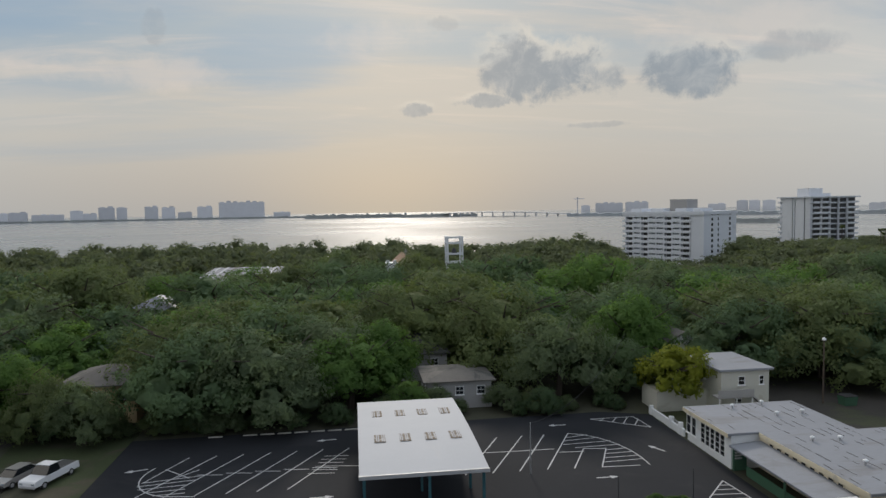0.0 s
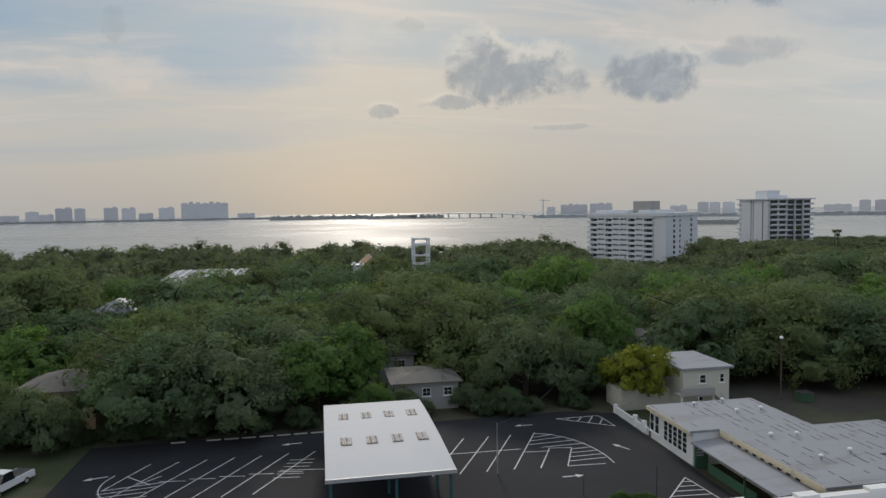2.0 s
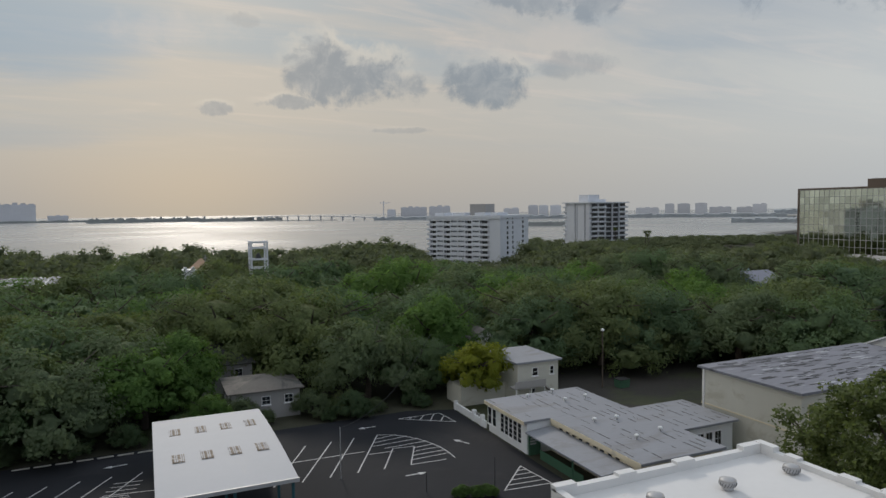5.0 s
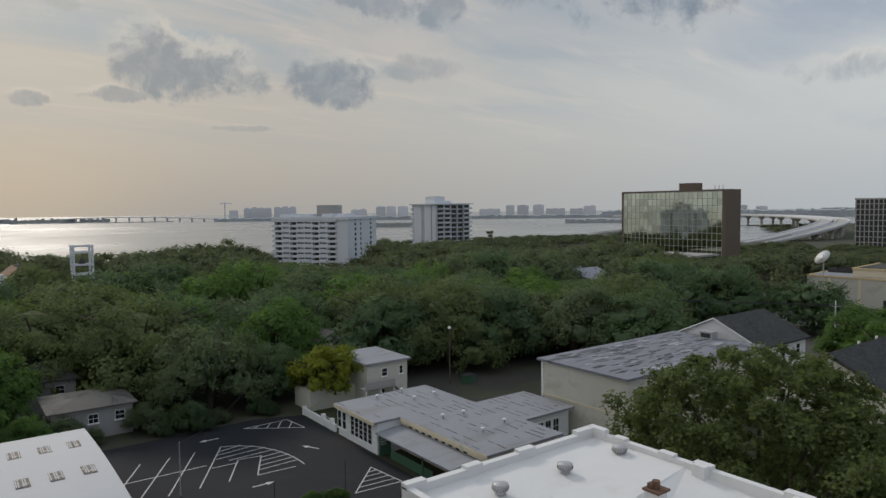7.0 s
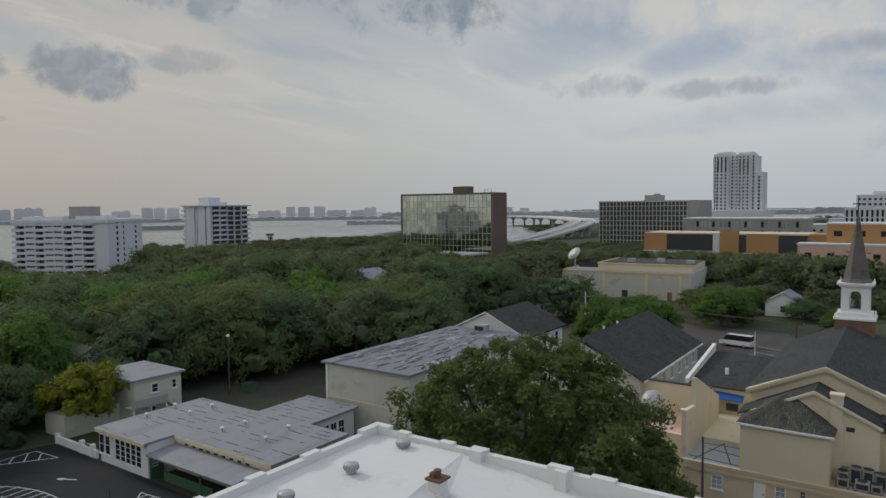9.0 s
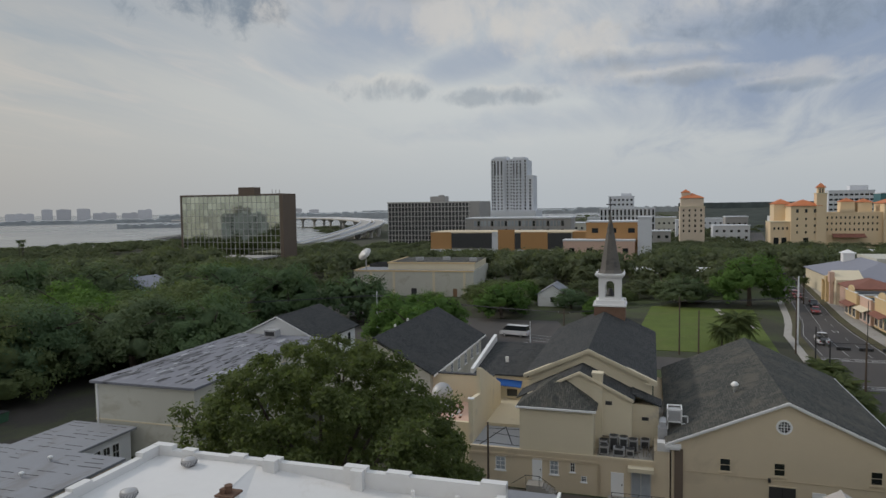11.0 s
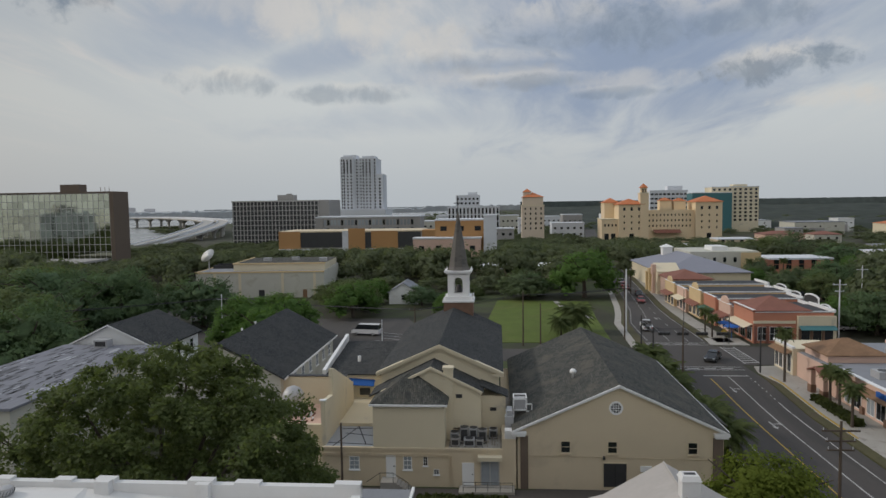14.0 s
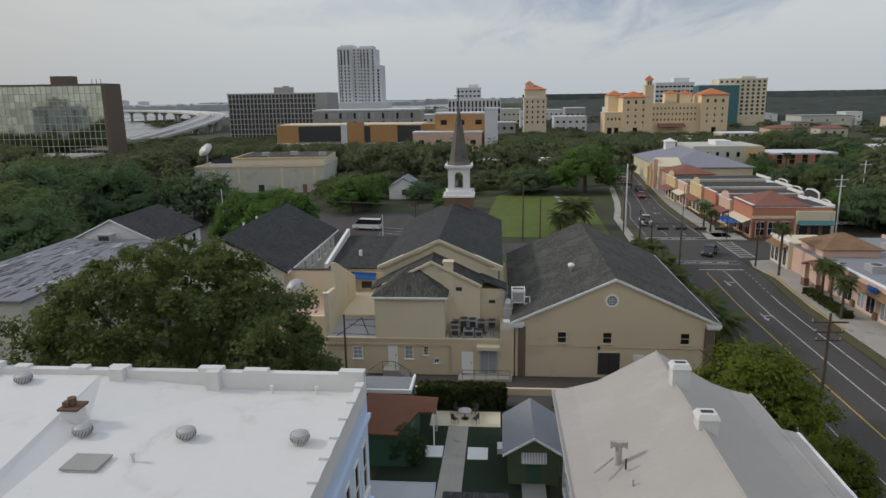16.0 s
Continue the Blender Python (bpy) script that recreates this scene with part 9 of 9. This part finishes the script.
sg = thing("signal_gantry", "traffic signals hung over the junction", "traffic signal", 0, 0, 0)
for x, y in ((102.4, -23.3), (113.6, -23.9), (102.3, -38.9)):
    part("post", S().cyl(x, y, 0, 7.0, .14, .10, 8), M["dark_metal"], sg)
part("span_wire", S().tube((102.4, -23.3, 6.7), (102.3, -38.9, 6.7), .03, n=5), M["dark_metal"], sg)
part("span_wire", S().tube((102.4, -23.3, 6.7), (113.6, -23.9, 6.7), .03, n=5), M["dark_metal"], sg)
for y in (-24.9, -27.6, -30.4, -33.4):
    hd = part("signal_head", S().box(102.15, y - .85, 5.75, 102.5, y + .85, 6.2), M["dark_metal"], sg, "black horizontal signal head")
    for q in (-.55, 0, .55):
        part("hood", S().cyl(102.05, y + q, 5.85, 6.1, .1, .1, 8), M["tyre"], hd)
for x in (104.6, 107.6, 110.6):
    part("signal_head", S().box(x - .85, -23.75, 5.75, x + .85, -23.4, 6.2), M["dark_metal"], sg, "black horizontal signal head")
ys = thing("warning_sign", "yellow diamond warning sign on a post", "road sign", 120.6, -39.6)
part("post", S().cyl(0, 0, 0, 2.6, .04, .04, 6), M["steel"], ys)
part("plate", S().box(-.02, -.01, 0, .02, .01, .01).face((-.05, 0, 2.2), (-.05, -.6, 2.8), (-.05, 0, 3.4), (-.05, .6, 2.8)), M["yellow_paint"], ys)


def wire(pts, sag, r, label="thin black overhead cable"):
    a, b = Vector(pts[0]), Vector(pts[1])
    n_ = 16
    side_v = (b - a).cross(Vector((0, 0, 1))).normalized()
    s = S()
    for i in range(n_ + 1):
        q = (b - a) * (i / n_) + Vector((0, 0, -sag * 4 * (i / n_) * (1 - i / n_)))
        for dx_, dz_ in ((1, 0), (0, 1), (-1, 0), (0, -1)):
            s.v.append(tuple(q + side_v * (r * dx_) + Vector((0, 0, r * dz_))))
        if i:
            for j in range(4):
                s.f.append((4 * i - 4 + j, 4 * i - 4 + (j + 1) % 4, 4 * i + (j + 1) % 4, 4 * i + j))
    o = thing("overhead_cable", label, "cable", *pts[0])
    part("strand", s, M["cable"], o)


wire(((16.5, 62.4, 5.0), (33.0, 79.0, 10.0)), 2.0, .022)
for dy in (-1.0, 0, 1.0):
    wire(((130.0, 55.0 + dy, 7.6), (88.0, 118.0 + dy, 8.6)), .5, .03)
    wire(((130.0, 55.0 + dy, 7.6), (113, 14 + dy, 8.0)), .3, .03)
    wire(((113, 14 + dy, 8.0), (121.4, -4.6 + dy, 9.3)), .3, .03)
    wire(((121.4, -4.6 + dy, 9.3), (126.6, -23.6 + dy, 9.8)), .3, .03)
